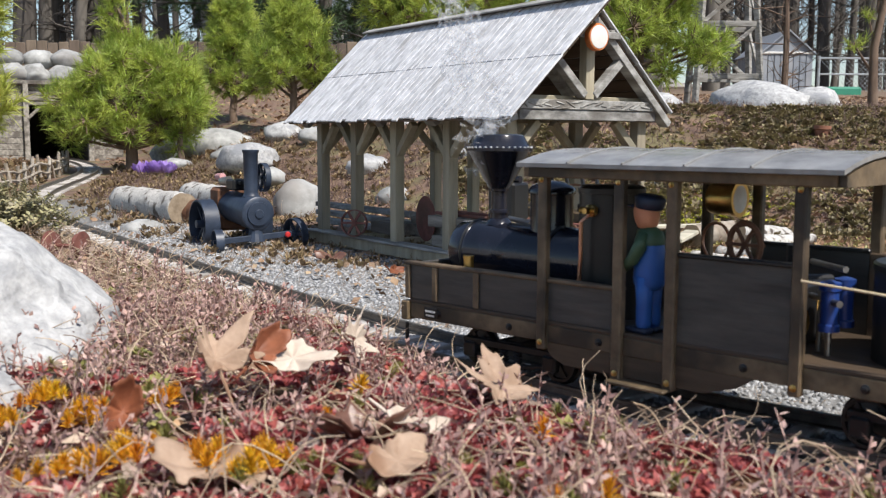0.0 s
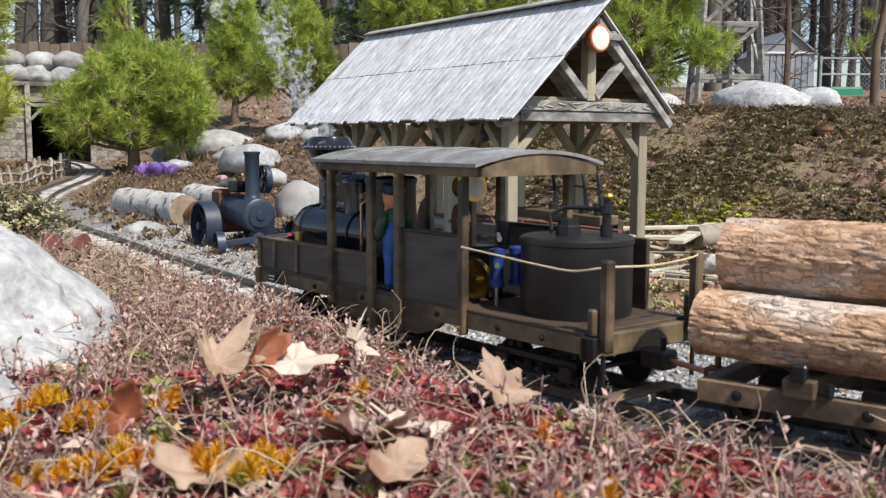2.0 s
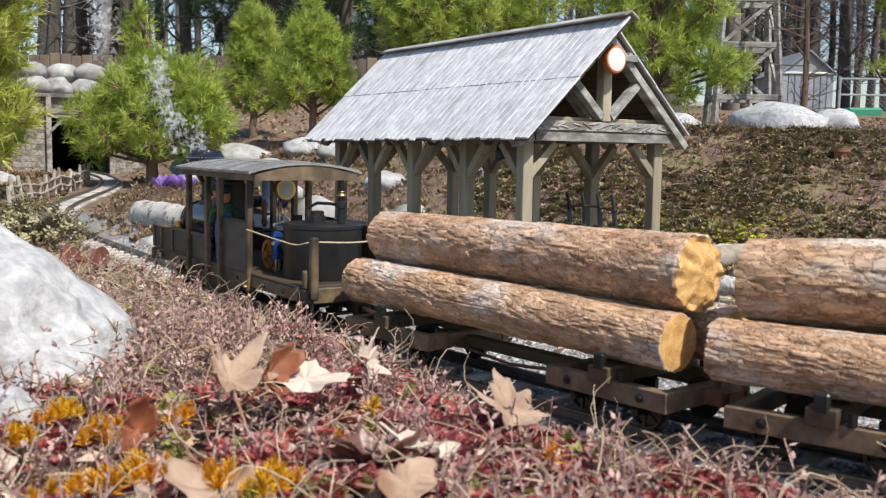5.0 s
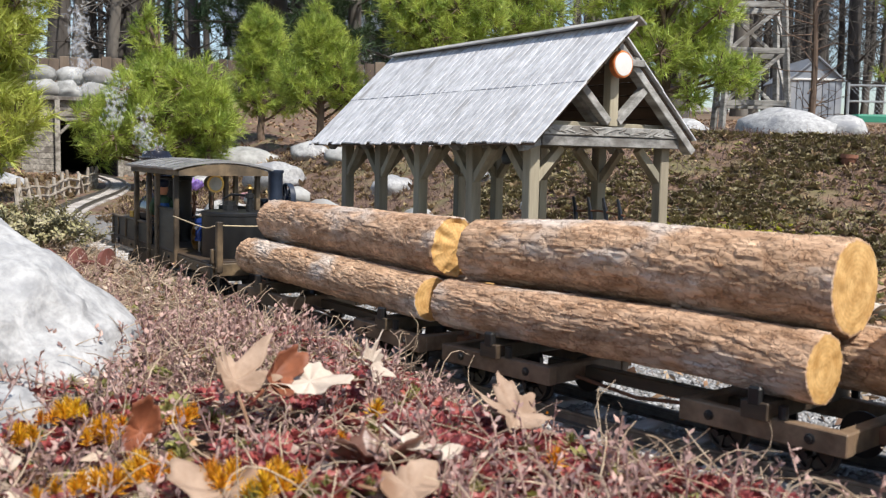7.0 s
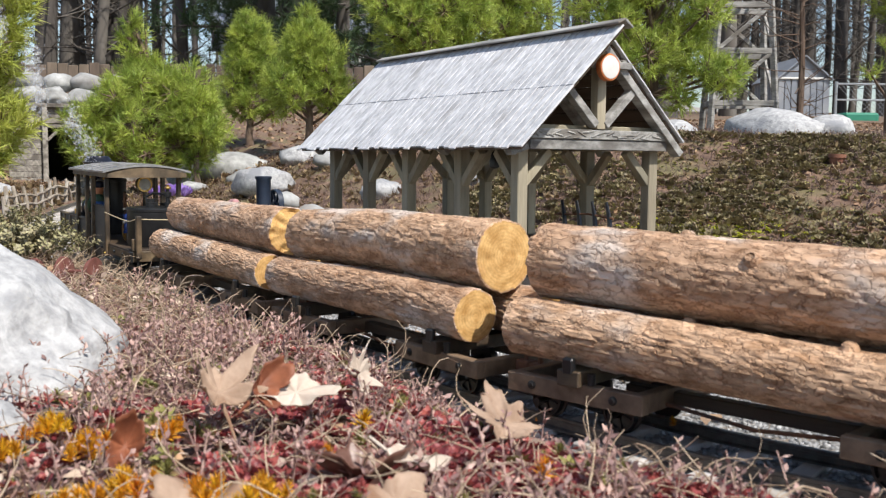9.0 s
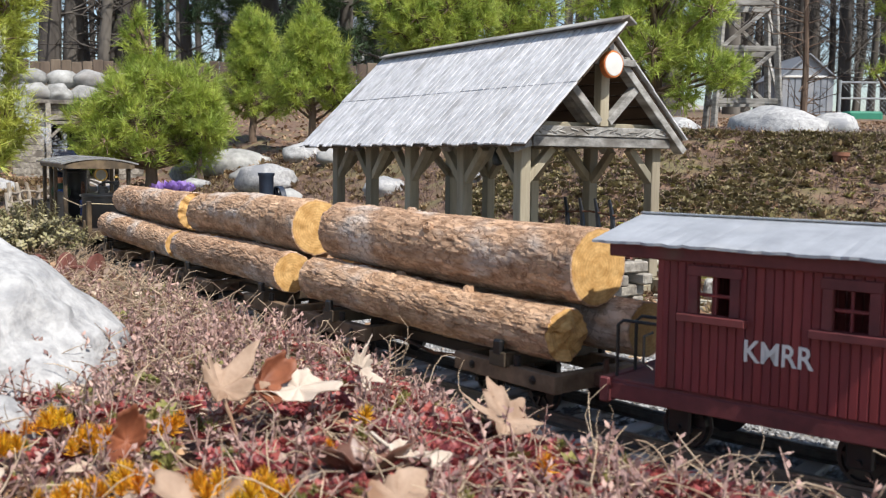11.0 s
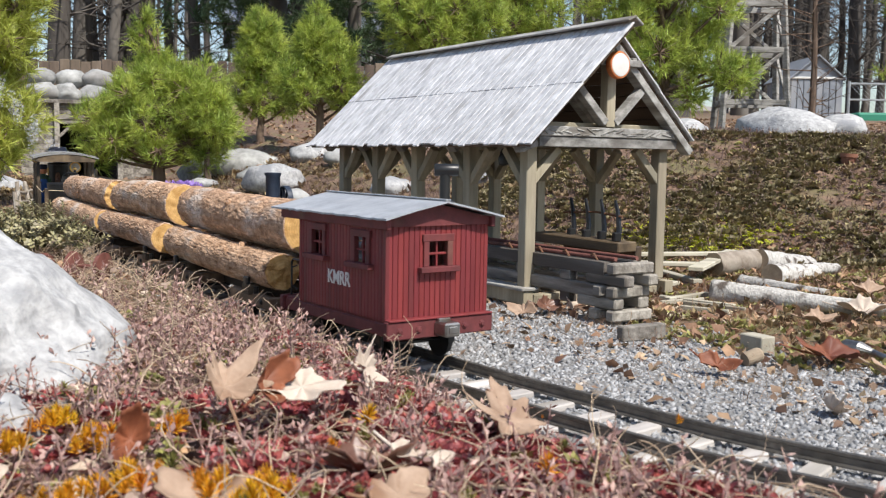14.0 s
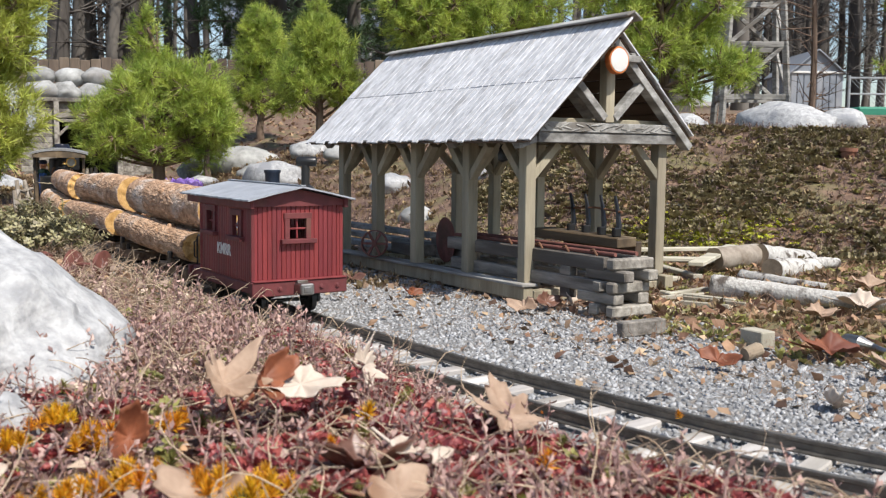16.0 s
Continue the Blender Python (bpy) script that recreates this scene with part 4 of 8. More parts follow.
def build_log(length, r0, r1, seed):
    """A barked log along x, its bark in flakes, with sawn ends."""
    rng = random.Random(seed)
    bm = bmesh.new()
    nx, seg = 200, 88
    bend = [rng.uniform(-0.0015, 0.0015) for _ in range(4)]
    rows = []
    for i in range(nx + 1):
        u = i / nx
        row = []
        cy = bend[0] * math.sin(3 * u) + bend[1] * math.sin(7 * u)
        cz = bend[2] * math.sin(4 * u)
        for k in range(seg):
            a = 2 * math.pi * k / seg
            p = Vector((u * length * 40, math.cos(a) * 3.2, math.sin(a) * 3.2 + seed * 9))
            q = Vector((p.x * 1.15, p.y * 1.5, p.z * 1.5))
            q += 0.35 * noise.noise_vector(q * 1.4)
            near, where = noise.voronoi(q)
            crack = min(1.0, (near[1] - near[0]) * 4.5)
            plate = 0.5 + 0.5 * math.sin(where[0].x * 12.9 + where[0].y * 78.2 + where[0].z * 37.7)
            curl = max(0.0, min(1.0, 0.5 + (where[0].y - q.y) * 0.8 + (q.x - where[0].x) * 0.4))
            r = (r0 + (r1 - r0) * u) * (1 + 0.022 * noise.noise(p * 0.35)) + (0.0004 + 0.0009 * plate * curl) * crack - 0.0007 + 0.0003 * noise.noise(p * 3.5)
            row.append(bm.verts.new((length * (u - 0.5), cy + r * math.cos(a), cz + r * math.sin(a))))
        rows.append(row)
    for a, b in zip(rows, rows[1:]):
        for k in range(seg):
            bm.faces.new((a[k], b[k], b[(k + 1) % seg], a[(k + 1) % seg]))
    ends = []
    for x, row in ((-1, rows[0]), (1, rows[-1])):
        torn = 0.0035 if (seed + (x > 0)) % 3 == 0 else 0.0005
        last, fresh = row, 0
        for f_in in (0.955, 0.80, 0.55, 0.28, 0.06):
            inner = []
            for v in row:
                y, z = v.co.y * f_in, v.co.z * f_in
                jag = torn * (noise.noise(Vector((y * 160, z * 160, seed))) + 0.6 * (1 - f_in)) + (0.0012 * (z > -0.2 * r0) if torn > 0.001 else 0)
                inner.append(bm.verts.new((row[0].co.x + x * (0.0003 + jag), y, z)))
            for k in range(seg):
                bm.faces.new((last[k], last[(k + 1) % seg], inner[(k + 1) % seg], inner[k])).material_index = fresh
            last, fresh = inner, 1
        bm.faces.new(last).material_index = 1
    # knots
    for _ in range(4):
        a, u = rng.uniform(0.2, 2.9), rng.uniform(0.1, 0.9)
        r = r0 + (r1 - r0) * u
        d = Vector((0, math.cos(a), math.sin(a)))
        lathe([(0.0045, -0.002), (0.0036, 0.0005), (0.0024, 0.0016), (0.0020, 0.0010), (0.0001, 0.0008)], Vector((length * (u - 0.5), 0, 0)) + d * r, (0, d.y, d.z), 10, bm)
    bmesh.ops.recalc_face_normals(bm, faces=bm.faces)
    me = bpy.data.meshes.new("log")
    bm.to_mesh(me)
    bm.free()
    ob = link("log", me, BARK)
    me.materials.append(RINGED)
    return ob


def ringed():
    """Sawn end grain with year rings about the log's axis."""
    m = mat("sawn_log_end", (0.44, 0.235, 0.065), (0.70, 0.44, 0.17), 130, 0.8, bump=0.5, c3=(0.42, 0.20, 0.07), spots=0.6)
    nt, L = m.node_tree, m.node_tree.links
    b = nt.nodes["Principled BSDF"]
    src = b.inputs["Base Color"].links[0].from_socket
    w = nt.nodes.new("ShaderNodeTexWave")
    w.wave_type, w.rings_direction = "RINGS", "X"
    w.inputs["Scale"].default_value, w.inputs["Distortion"].default_value, w.inputs["Detail Scale"].default_value = 150, 3.5, 30
    tc = nt.nodes.new("ShaderNodeTexCoord")
    L.new(tc.outputs["Object"], w.inputs["Vector"])
    mx = nt.nodes.new("ShaderNodeMix")
    mx.data_type, mx.blend_type = "RGBA", "MULTIPLY"
    mx.inputs["Factor"].default_value = 0.14
    L.new(src, mx.inputs["A"])
    L.new(w.outputs["Color"], mx.inputs["B"])
    L.new(mx.outputs["Result"], b.inputs["Base Color"])
    return m


RINGED = ringed()


def build_log_car(centre, a, b):
    """Two four-wheel log trucks joined by a reach pole; a and b are the trucks' spans on the line."""
    c = thing("log_car", "skeleton log car of brown timber beams on iron wheels", "rail wagon", "log cars of the train")
    for lo, hi in (a, b):
        x0, x1 = lo - centre, hi - centre
        xm = (x0 + x1) / 2
        for d in (1, -1):
            bm = box(xm, d * 0.0320, 0.0185, x1 - x0, 0.0065, 0.0105)
            part("side_beam", bm, BROWN_TRIM, c)
            for e in (-0.3, 0.3):
                part("bolt", bolt(None, (xm + e * (x1 - x0), d * 0.0352, 0.0185), (0, d, 0), 0.0021), BLACK_MATT, c)
        for x in (x0 + 0.004, x1 - 0.004):
            part("cross_beam", box(x, 0, 0.0185, 0.007, 0.0575, 0.0100), BROWN_TRIM, c)
        part("bunk", box(xm, 0, 0.0265, 0.014, 0.078, 0.0085), DARK_WOOD, c)
        for d in (1, -1):
            part("bunk_iron", box(xm, d * 0.0375, 0.0330, 0.007, 0.004, 0.009, 0.001), BLACK_MATT, c)
            part("stake_pin", rod((xm - 0.012, d * 0.034, 0.024), (xm - 0.012, d * 0.034, 0.030), 0.0022), BLACK_MATT, c)
        wheelset(c, x0 + 0.020, 0.0100)
        wheelset(c, x1 - 0.020, 0.0100)
    part("reach_pole", beam((b[1] - centre - 0.03, 0, 0.0175), (a[0] - centre + 0.03, 0, 0.0175), 0.008, 0.007), DARK_WOOD, c)
    for x in (a[1] - centre + 0.004, b[0] - centre - 0.004):
        bm = box(x, 0, 0.0180, 0.012, 0.009, 0.008, 0.001)
        rod((x, 0, 0.0150), (x, 0, 0.0300), 0.0016, bm=bm)
        part("coupler", bm, RUST, c)
    tube_pts = [(b[1] - centre, 0.012, 0.016), ((a[0] + b[1]) / 2 - centre, 0.013, 0.012), (a[0] - centre, 0.012, 0.016)]
    part("chain", tube(tube_pts, 0.0011), RUST, c)
    rides(c, centre, (a[0] + a[1] - b[0] - b[1]) / 4)
    return (a[0] + a[1] - b[0] - b[1]) / 4


def load_logs(centre, reach, logs, seed):
    for k, (x0, x1, lat0, lat1, z0, z1, r0, r1, roll) in enumerate(logs):
        ob = build_log(math.dist((x0, lat0, z0), (x1, lat1, z1)), r0, r1, seed + k)
        tagged(ob, "red pine log with flaky bark and sawn yellow ends", "log", "logs on the train")
        p, q = Vector((x0 - centre, lat0, z0)), Vector((x1 - centre, lat1, z1))
        x = (q - p).normalized()
        y = Vector((0, 0, 1)).cross(x).normalized()
        m = Matrix((x, y, x.cross(y))).transposed().to_4x4()
        rides(ob, centre, reach, Matrix.Translation((p + q) / 2) @ m @ Matrix.Rotation(roll, 4, "X"))


r1 = build_log_car(0.8985, (0.945, 1.040), (0.757, 0.840))
load_logs(0.8985, r1, [(0.762, 1.045, 0.0215, 0.0195, 0.0465, 0.0480, 0.0150, 0.0160, 0.3), (0.755, 1.040, -0.0195, -0.0195, 0.0465, 0.0465, 0.0155, 0.0155, 2.0),
                       (0.766, 1.040, 0.0025, 0.000, 0.0795, 0.0790, 0.0205, 0.0180, 4.0)], 10)
r2 = build_log_car(0.606, (0.645, 0.735), (0.475, 0.560))
load_logs(0.606, r2, [(0.494, 0.745, 0.0215, 0.0205, 0.0470, 0.0470, 0.0165, 0.0150, 1.1), (0.470, 0.735, -0.0200, -0.0200, 0.0470, 0.0470, 0.0160, 0.0160, 5.0),
                      (0.492, 0.738, 0.001, 0.002, 0.0825, 0.0805, 0.0228, 0.0200, 2.4)], 20)
r3 = build_log_car(0.316, (0.365, 0.452), (0.180, 0.267))
load_logs(0.316, r3, [(0.187, 0.456, 0.0215, 0.0205, 0.0440, 0.0470, 0.0155, 0.0165, 0.7), (0.165, 0.450, -0.0200, -0.0200, 0.0460, 0.0470, 0.0160, 0.0160, 3.0),
                      (0.184, 0.450, 0.000, 0.002, 0.0800, 0.0830, 0.0225, 0.0215, 0.2)], 30)


# ---- caboose ----
def build_caboose():
    c = thing("caboose", "small barn red wooden caboose with a grey sheet roof", "rail wagon")
    o = 0.0585
    L0, L1, W, z0, z1 = -0.0585, 0.0585, 0.0405, 0.0320, 0.0985
    part("floor", box(0.013, 0, 0.0305, 0.143, 0.080, 0.003), RED_TRIM, c)
    # sheathing boards, wall by wall, with window openings left out
    rng = random.Random(8)

    def wall(name, a, b, wins, sides):
        """Boards from a to b (points at the foot), openings as (from, to, low, high) along the wall."""
        w = part(name, beam((a[0] * 0.965, a[1] * 0.94, z0 + 0.0005), (b[0] * 0.965, b[1] * 0.94, z0 + 0.0005), 0.002, 0.001), RED_PAINT, c)
        d = Vector((b[0] - a[0], b[1] - a[1], 0))
        n = int(round(d.length / 0.0042))
        step = d.length / n
        yaw = Matrix.Rotation(math.atan2(d.y, d.x), 3, "Z")
        for k in range(n):
            u0, u1 = k * step, (k + 1) * step
            spans = [(z0, z1)]
            for wa, wb, lo, hi in wins:
                if u1 > wa + 0.001 and u0 < wb - 0.001:
                    spans = [(z0, lo), (hi, z1)]
            for lo, hi in spans:
                p = Vector((a[0], a[1], 0)) + d.normalized() * ((u0 + u1) / 2)
                part("sheathing_board", box(p.x, p.y, (lo + hi) / 2, step - 0.00025, 0.0018 + rng.uniform(0, 0.0002), hi - lo, 0.00045, yaw), RED_PAINT, w)
        return w

    side = [(0.0585 + 0.0225, 0.0585 + 0.0405, 0.0690, 0.0868), (0.0585 - 0.0375, 0.0585 - 0.0205, 0.0685, 0.0862)]
    wall("side_wall", (L0, W), (L1, W), side, 1)
    wall("side_wall", (L0, -W), (L1, -W), side, -1)
    wall("rear_wall", (L0, -W), (L0, W), [(W - 0.0090, W + 0.0080, 0.0670, 0.0842)], 0)
    wall("front_wall", (L1, -W), (L1, W), [(W - 0.012, W + 0.012, 0.036, 0.088)], 0)
    for x in (L0, L1):
        for d in (1, -1):
            part("corner_board", box(x, d * W, 0.0652, 0.0032, 0.0032, 0.0670, 0.0004), RED_PAINT, c)

    def window(x, y, lo, hi, half, axis):
        """Frame, bars and sill of one window; axis 'x' for a side wall, 'y' for an end."""
        def blk(u, dz, su, sz, depth=0.0042, out=0.0):
            s = 1 if (y if axis == "x" else x) > 0 else -1
            if axis == "x":
                return box(x + u, y + s * out, (lo + hi) / 2 + dz, su, depth, sz, 0.0003)
            return box(x + s * out, y + u, (lo + hi) / 2 + dz, depth, su, sz, 0.0003)
        h = hi - lo
        win = part("window", blk(0, h / 2 + 0.0022, 2 * half + 0.0105, 0.0048, 0.0044, 0.0006), RED_TRIM, c)
        for d in (1, -1):
            part("jamb", blk(d * (half + 0.0022), 0, 0.0044, h, 0.0040, 0.0006), RED_TRIM, win)
        part("sill", blk(0, -h / 2 - 0.0018, 2 * half + 0.0170, 0.0036, 0.0080, 0.0020), RED_TRIM, win)
        part("sash_bar", blk(0, 0, 0.0014, h, 0.0018, -0.0005), RED_PAINT, win)
        part("sash_bar", blk(0, 0, 2 * half, 0.0016, 0.0018, -0.0002), RED_PAINT, win)

    for d in (1, -1):
        window(0.0315, d * W, 0.0690, 0.0868, 0.0078, "x")
        window(-0.0290, d * W, 0.0685, 0.0862, 0.0074, "x")
    window(L0, 0.0005, 0.0670, 0.0842, 0.0075, "y")
    # sills and end beams
    for d in (1, -1):
        part("side_sill", box(0.0110, d * 0.0385, 0.0262, 0.150, 0.0050, 0.0085), RED_TRIM, c)
        part("fascia", box(0.0100, d * 0.0430, 0.0965, 0.150, 0.0035, 0.0075), RED_TRIM, c)
    for x, s in ((-0.0625, -1), (0.0870, 1)):
        part("end_beam", box(x, 0, 0.0264, 0.0055, 0.0870, 0.0125, 0.0008), RED_TRIM, c)
        for y in (-0.034, -0.019, 0.019, 0.034):
            part("bolt", bolt(None, (x + s * 0.0027, y, 0.0262), (s, 0, 0), 0.0020), RED_TRIM, c)
    part("drip_board", box(-0.0632, 0, 0.0332, 0.0065, 0.0850, 0.0012, 0.0003), RED_PAINT, c)
    # end gables
    for x in (L0 - 0.0015, L1 + 0.0015):
        bm = bmesh.new()
        pts = [(-0.0445, 0.0945), (0.0445, 0.0945), (0.0445, 0.0990), (0.0, 0.1085), (-0.0445, 0.0990)]
        f = [bm.verts.new((x - 0.0018, y, z)) for y, z in pts]
        g = [bm.verts.new((x + 0.0018, y, z)) for y, z in pts]
        bm.faces.new(f), bm.faces.new(g[::-1])
        for k in range(5):
            bm.faces.new((f[k], f[(k + 1) % 5], g[(k + 1) % 5], g[k]))
        part("gable_board", bm, RED_TRIM, c)
    # roof of two sheets with a ragged edge
    for d in (1, -1):
        bm = bmesh.new()
        nx = 44
        up, dn = [], []
        for i in range(nx + 1):
            x = -0.0700 + 0.162 * i / nx
            jag = rng.uniform(-0.0007, 0.0007)
            jx = 0
            row = [(x, -d * 0.0004, 0.1114), (x, d * 0.024, 0.1064 + rng.uniform(-0.0002, 0.0002)), (x, d * (0.0490 + jag), 0.1006 + rng.uniform(-0.0004, 0.0003))]
            up.append([bm.verts.new(p) for p in row])
            dn.append([bm.verts.new((p[0], p[1], p[2] - 0.0013)) for p in row])
        for i in range(nx):
            for j in range(2):
                bm.faces.new((up[i][j], up[i + 1][j], up[i + 1][j + 1], up[i][j + 1]))
                bm.faces.new((dn[i][j], dn[i][j + 1], dn[i + 1][j + 1], dn[i + 1][j]))
            for j in (0, 2):
                bm.faces.new((up[i][j], up[i + 1][j], dn[i + 1][j], dn[i][j]))
        for i in (0, nx):
            for j in range(2):
                bm.faces.new((up[i][j], up[i][j + 1], dn[i][j + 1], dn[i][j]))
        part("roof_sheet", bm, ROOF_PAPER, c, "grey roofing sheet with a ragged edge")
    part("roof_seam", beam((-0.0702, 0.0, 0.1120), (0.0922, 0.0, 0.1120), 0.004, 0.0007, 0), ROOF_PAPER, c)
    # stove pipe
    pipe = part("stove_pipe", lathe([(0.0085, 0), (0.0060, 0.0022), (0.0042, 0.003), (0.0036, 0.0035), (0.0036, 0.0200)], (-0.050, -0.0115, 0.1085), (0, 0, 1), 20), BLACK_MATT, c, "black stove pipe with a tee cap", True)
    part("pipe_cap", lathe([(0.0038, 0), (0.0042, 0.0006), (0.0042, 0.0160), (0.0038, 0.0166)], (-0.0555, -0.0190, 0.1315), (0.55, 0.84, 0), 18), BLACK_MATT, pipe, "", True)
    # lettering
    cu = bpy.data.curves.new("lettering", "FONT")
    cu.body, cu.size, cu.extrude, cu.align_x, cu.align_y = "KMRR", 0.0138, 0.0003, "CENTER", "CENTER"
    cu.offset = 0.00018
    tmp = new("lettering_source", cu)
    dg = bpy.context.evaluated_depsgraph_get()
    me = bpy.data.meshes.new_from_object(tmp.evaluated_get(dg))
    bpy.data.objects.remove(tmp)
    for d in (1, -1):
        ob = link("lettering", me.copy(), WHITE, c, "white painted letters KMRR")
        ob.matrix_basis = Matrix.Translation((0.0015, d * (W + 0.0012), 0.0545)) @ Matrix.Rotation(math.pi if d > 0 else 0, 4, "Z") @ Matrix.Rotation(math.pi / 2, 4, "X") @ Matrix.Diagonal((0.86, 1, 1, 1))
    # front porch rails, coupler
    bm = bmesh.new()
    for y in (0.036, 0.018):
        tube([(0.084, y, 0.0325), (0.084, y, 0.058), (0.081, y, 0.0605), (0.063, y, 0.0605)], 0.0009, 6, bm)
    tube([(0.0605, 0.0435, 0.040), (0.064, 0.046, 0.043), (0.064, 0.046, 0.056), (0.0605, 0.0435, 0.058)], 0.0007, 6, bm)
    part("hand_rail", bm, BLACK_MATT, c)
    bm = box(-0.0715, 0, 0.0262, 0.014, 0.0125, 0.0095, 0.0012)
    box(-0.0745, 0, 0.0262, 0.009, 0.0075, 0.0050, 0.0006, bm=bm)
    box(-0.0660, 0, 0.0315, 0.006, 0.010, 0.003, 0.0006, bm=bm)
    part("rear_coupler", bm, STEEL, c, "grey metal coupler")
    part("front_coupler", box(0.0950, 0, 0.0230, 0.014, 0.009, 0.008, 0.001), BLACK_MATT, c)
    # added black block that stands in for the shade under the floor
    part("floor_shade", box(0.011, 0, 0.0215, 0.10, 0.030, 0.006), BLACK_MATT, c)
    for x in (-0.032, 0.052):
        for d in (1, -1):
            part("axle_guard", box(x, d * 0.0300, 0.0165, 0.012, 0.004, 0.016, 0.001), BLACK_MATT, c)
        wheelset(c, x)
    rides(c, o, 0.042)


build_caboose()


# ---- rocks ----
def boulder(name, label, x, y, z, rx, ry, rz, seed, material=GRANITE, yaw=0.0, level=4, group="garden boulders"):
    bm = bmesh.new()
    bmesh.ops.create_icosphere(bm, subdivisions=level, radius=1)
    o = Vector((seed * 3.7, seed * 1.9, seed))
    facets = [Vector((0.6, 0.5, 0.62)), Vector((-0.7, 0.2, 0.68)), Vector((0.1, -0.85, 0.5))]
    if group:
        r = random.Random(seed)
        facets = [Vector((r.uniform(-1, 1), r.uniform(-1, 1), r.uniform(-0.1, 1))) for _ in range(9)]
    for v in bm.verts:
        n = v.co.normalized()
        f = 1 + 0.22 * noise.noise(n * 1.1 + o) + 0.15 * noise.noise(n * 2.6 + o) + 0.06 * noise.noise(n * 7 + o) + 0.022 * noise.noise(n * 17 + o)
        for ax in facets:
            f = min(f, (0.86 + 0.05 * noise.noise(n * 3 + o)) / max(0.15, n.dot(ax.normalized())))
        v.co = Vector((n.x * rx, n.y * ry, n.z * rz)) * f
    for f in bm.faces:
        f.smooth = True
    ob = part(name, bm, material)
    ob.matrix_world = pose(x, y, z, 0, 0, yaw)
    return tagged(ob, label, "rock", group)


boulder("boulder", "large pale granite boulder among the sedum", -0.322, 0.570, 0.014, 0.165, 0.125, 0.098, 2.3, yaw=-22, level=5, group="")
boulder("boulder", "small pale stone half buried at the boulder's foot", -0.215, 0.425, 0.018, 0.035, 0.03, 0.022, 7, yaw=10)
for x, y, z, rx, ry, rz, seed, m in ((0.785, 2.34, 0.222, 0.155, 0.08, 0.060, 3, GRANITE), (0.965, 2.42, 0.226, 0.065, 0.06, 0.045, 4, GRANITE), (0.575, 2.36, 0.212, 0.060, 0.05, 0.038, 5, GRANITE), (0.50, 2.33, 0.190, 0.035, 0.04, 0.028, 6, GRANITE),
                                     (-0.455, 2.62, 0.085, 0.105, 0.08, 0.046, 8, GRANITE), (-0.215, 1.74, 0.024, 0.050, 0.05, 0.046, 9, FIELD_STONE), (-0.64, 3.2, 0.115, 0.11, 0.08, 0.06, 10, FIELD_STONE), (-0.78, 3.25, 0.09, 0.10, 0.08, 0.055, 11, GRANITE),
                                     (-0.42, 3.05, 0.155, 0.07, 0.06, 0.035, 12, GRANITE), (-0.30, 2.85, 0.145, 0.05, 0.05, 0.03, 13, FIELD_STONE), (-0.33, 2.2, 0.055, 0.036, 0.035, 0.022, 14, FIELD_STONE), (-0.12, 2.25, 0.075, 0.05, 0.04, 0.03, 15, GRANITE),
                                     (-0.05, 1.95, 0.025, 0.04, 0.035, 0.025, 16, FIELD_STONE), (0.10, 2.15, 0.105, 0.045, 0.04, 0.03, 17, GRANITE), (0.17, 1.85, 0.055, 0.03, 0.03, 0.02, 18, FIELD_STONE), (0.40, 1.70, 0.055, 0.035, 0.03, 0.018, 19, FIELD_STONE),
                                     (-0.56, 2.95, 0.085, 0.07, 0.05, 0.03, 21, FIELD_STONE), (-0.72, 2.95, 0.06, 0.06, 0.05, 0.02, 22, GRANITE), (-0.02, 2.7, 0.165, 0.05, 0.05, 0.03, 23, GRANITE), (-1.22, 2.75, 0.05, 0.06, 0.05, 0.03, 24, GRANITE), (-1.16, 2.35, 0.04, 0.04, 0.04, 0.02, 25, GRANITE)):
    boulder("boulder", "pale weathered garden boulder in dry groundcover" if m == GRANITE else "grey field stone in dry groundcover", x, y, z, rx, ry, rz, seed, m, yaw=seed * 37, level=3)
boulder("flat_stone", "flat tan stone beside the track", -0.415, 1.47, 0.006, 0.032, 0.020, 0.014, 31, FIELD_STONE, 20, 3, "")


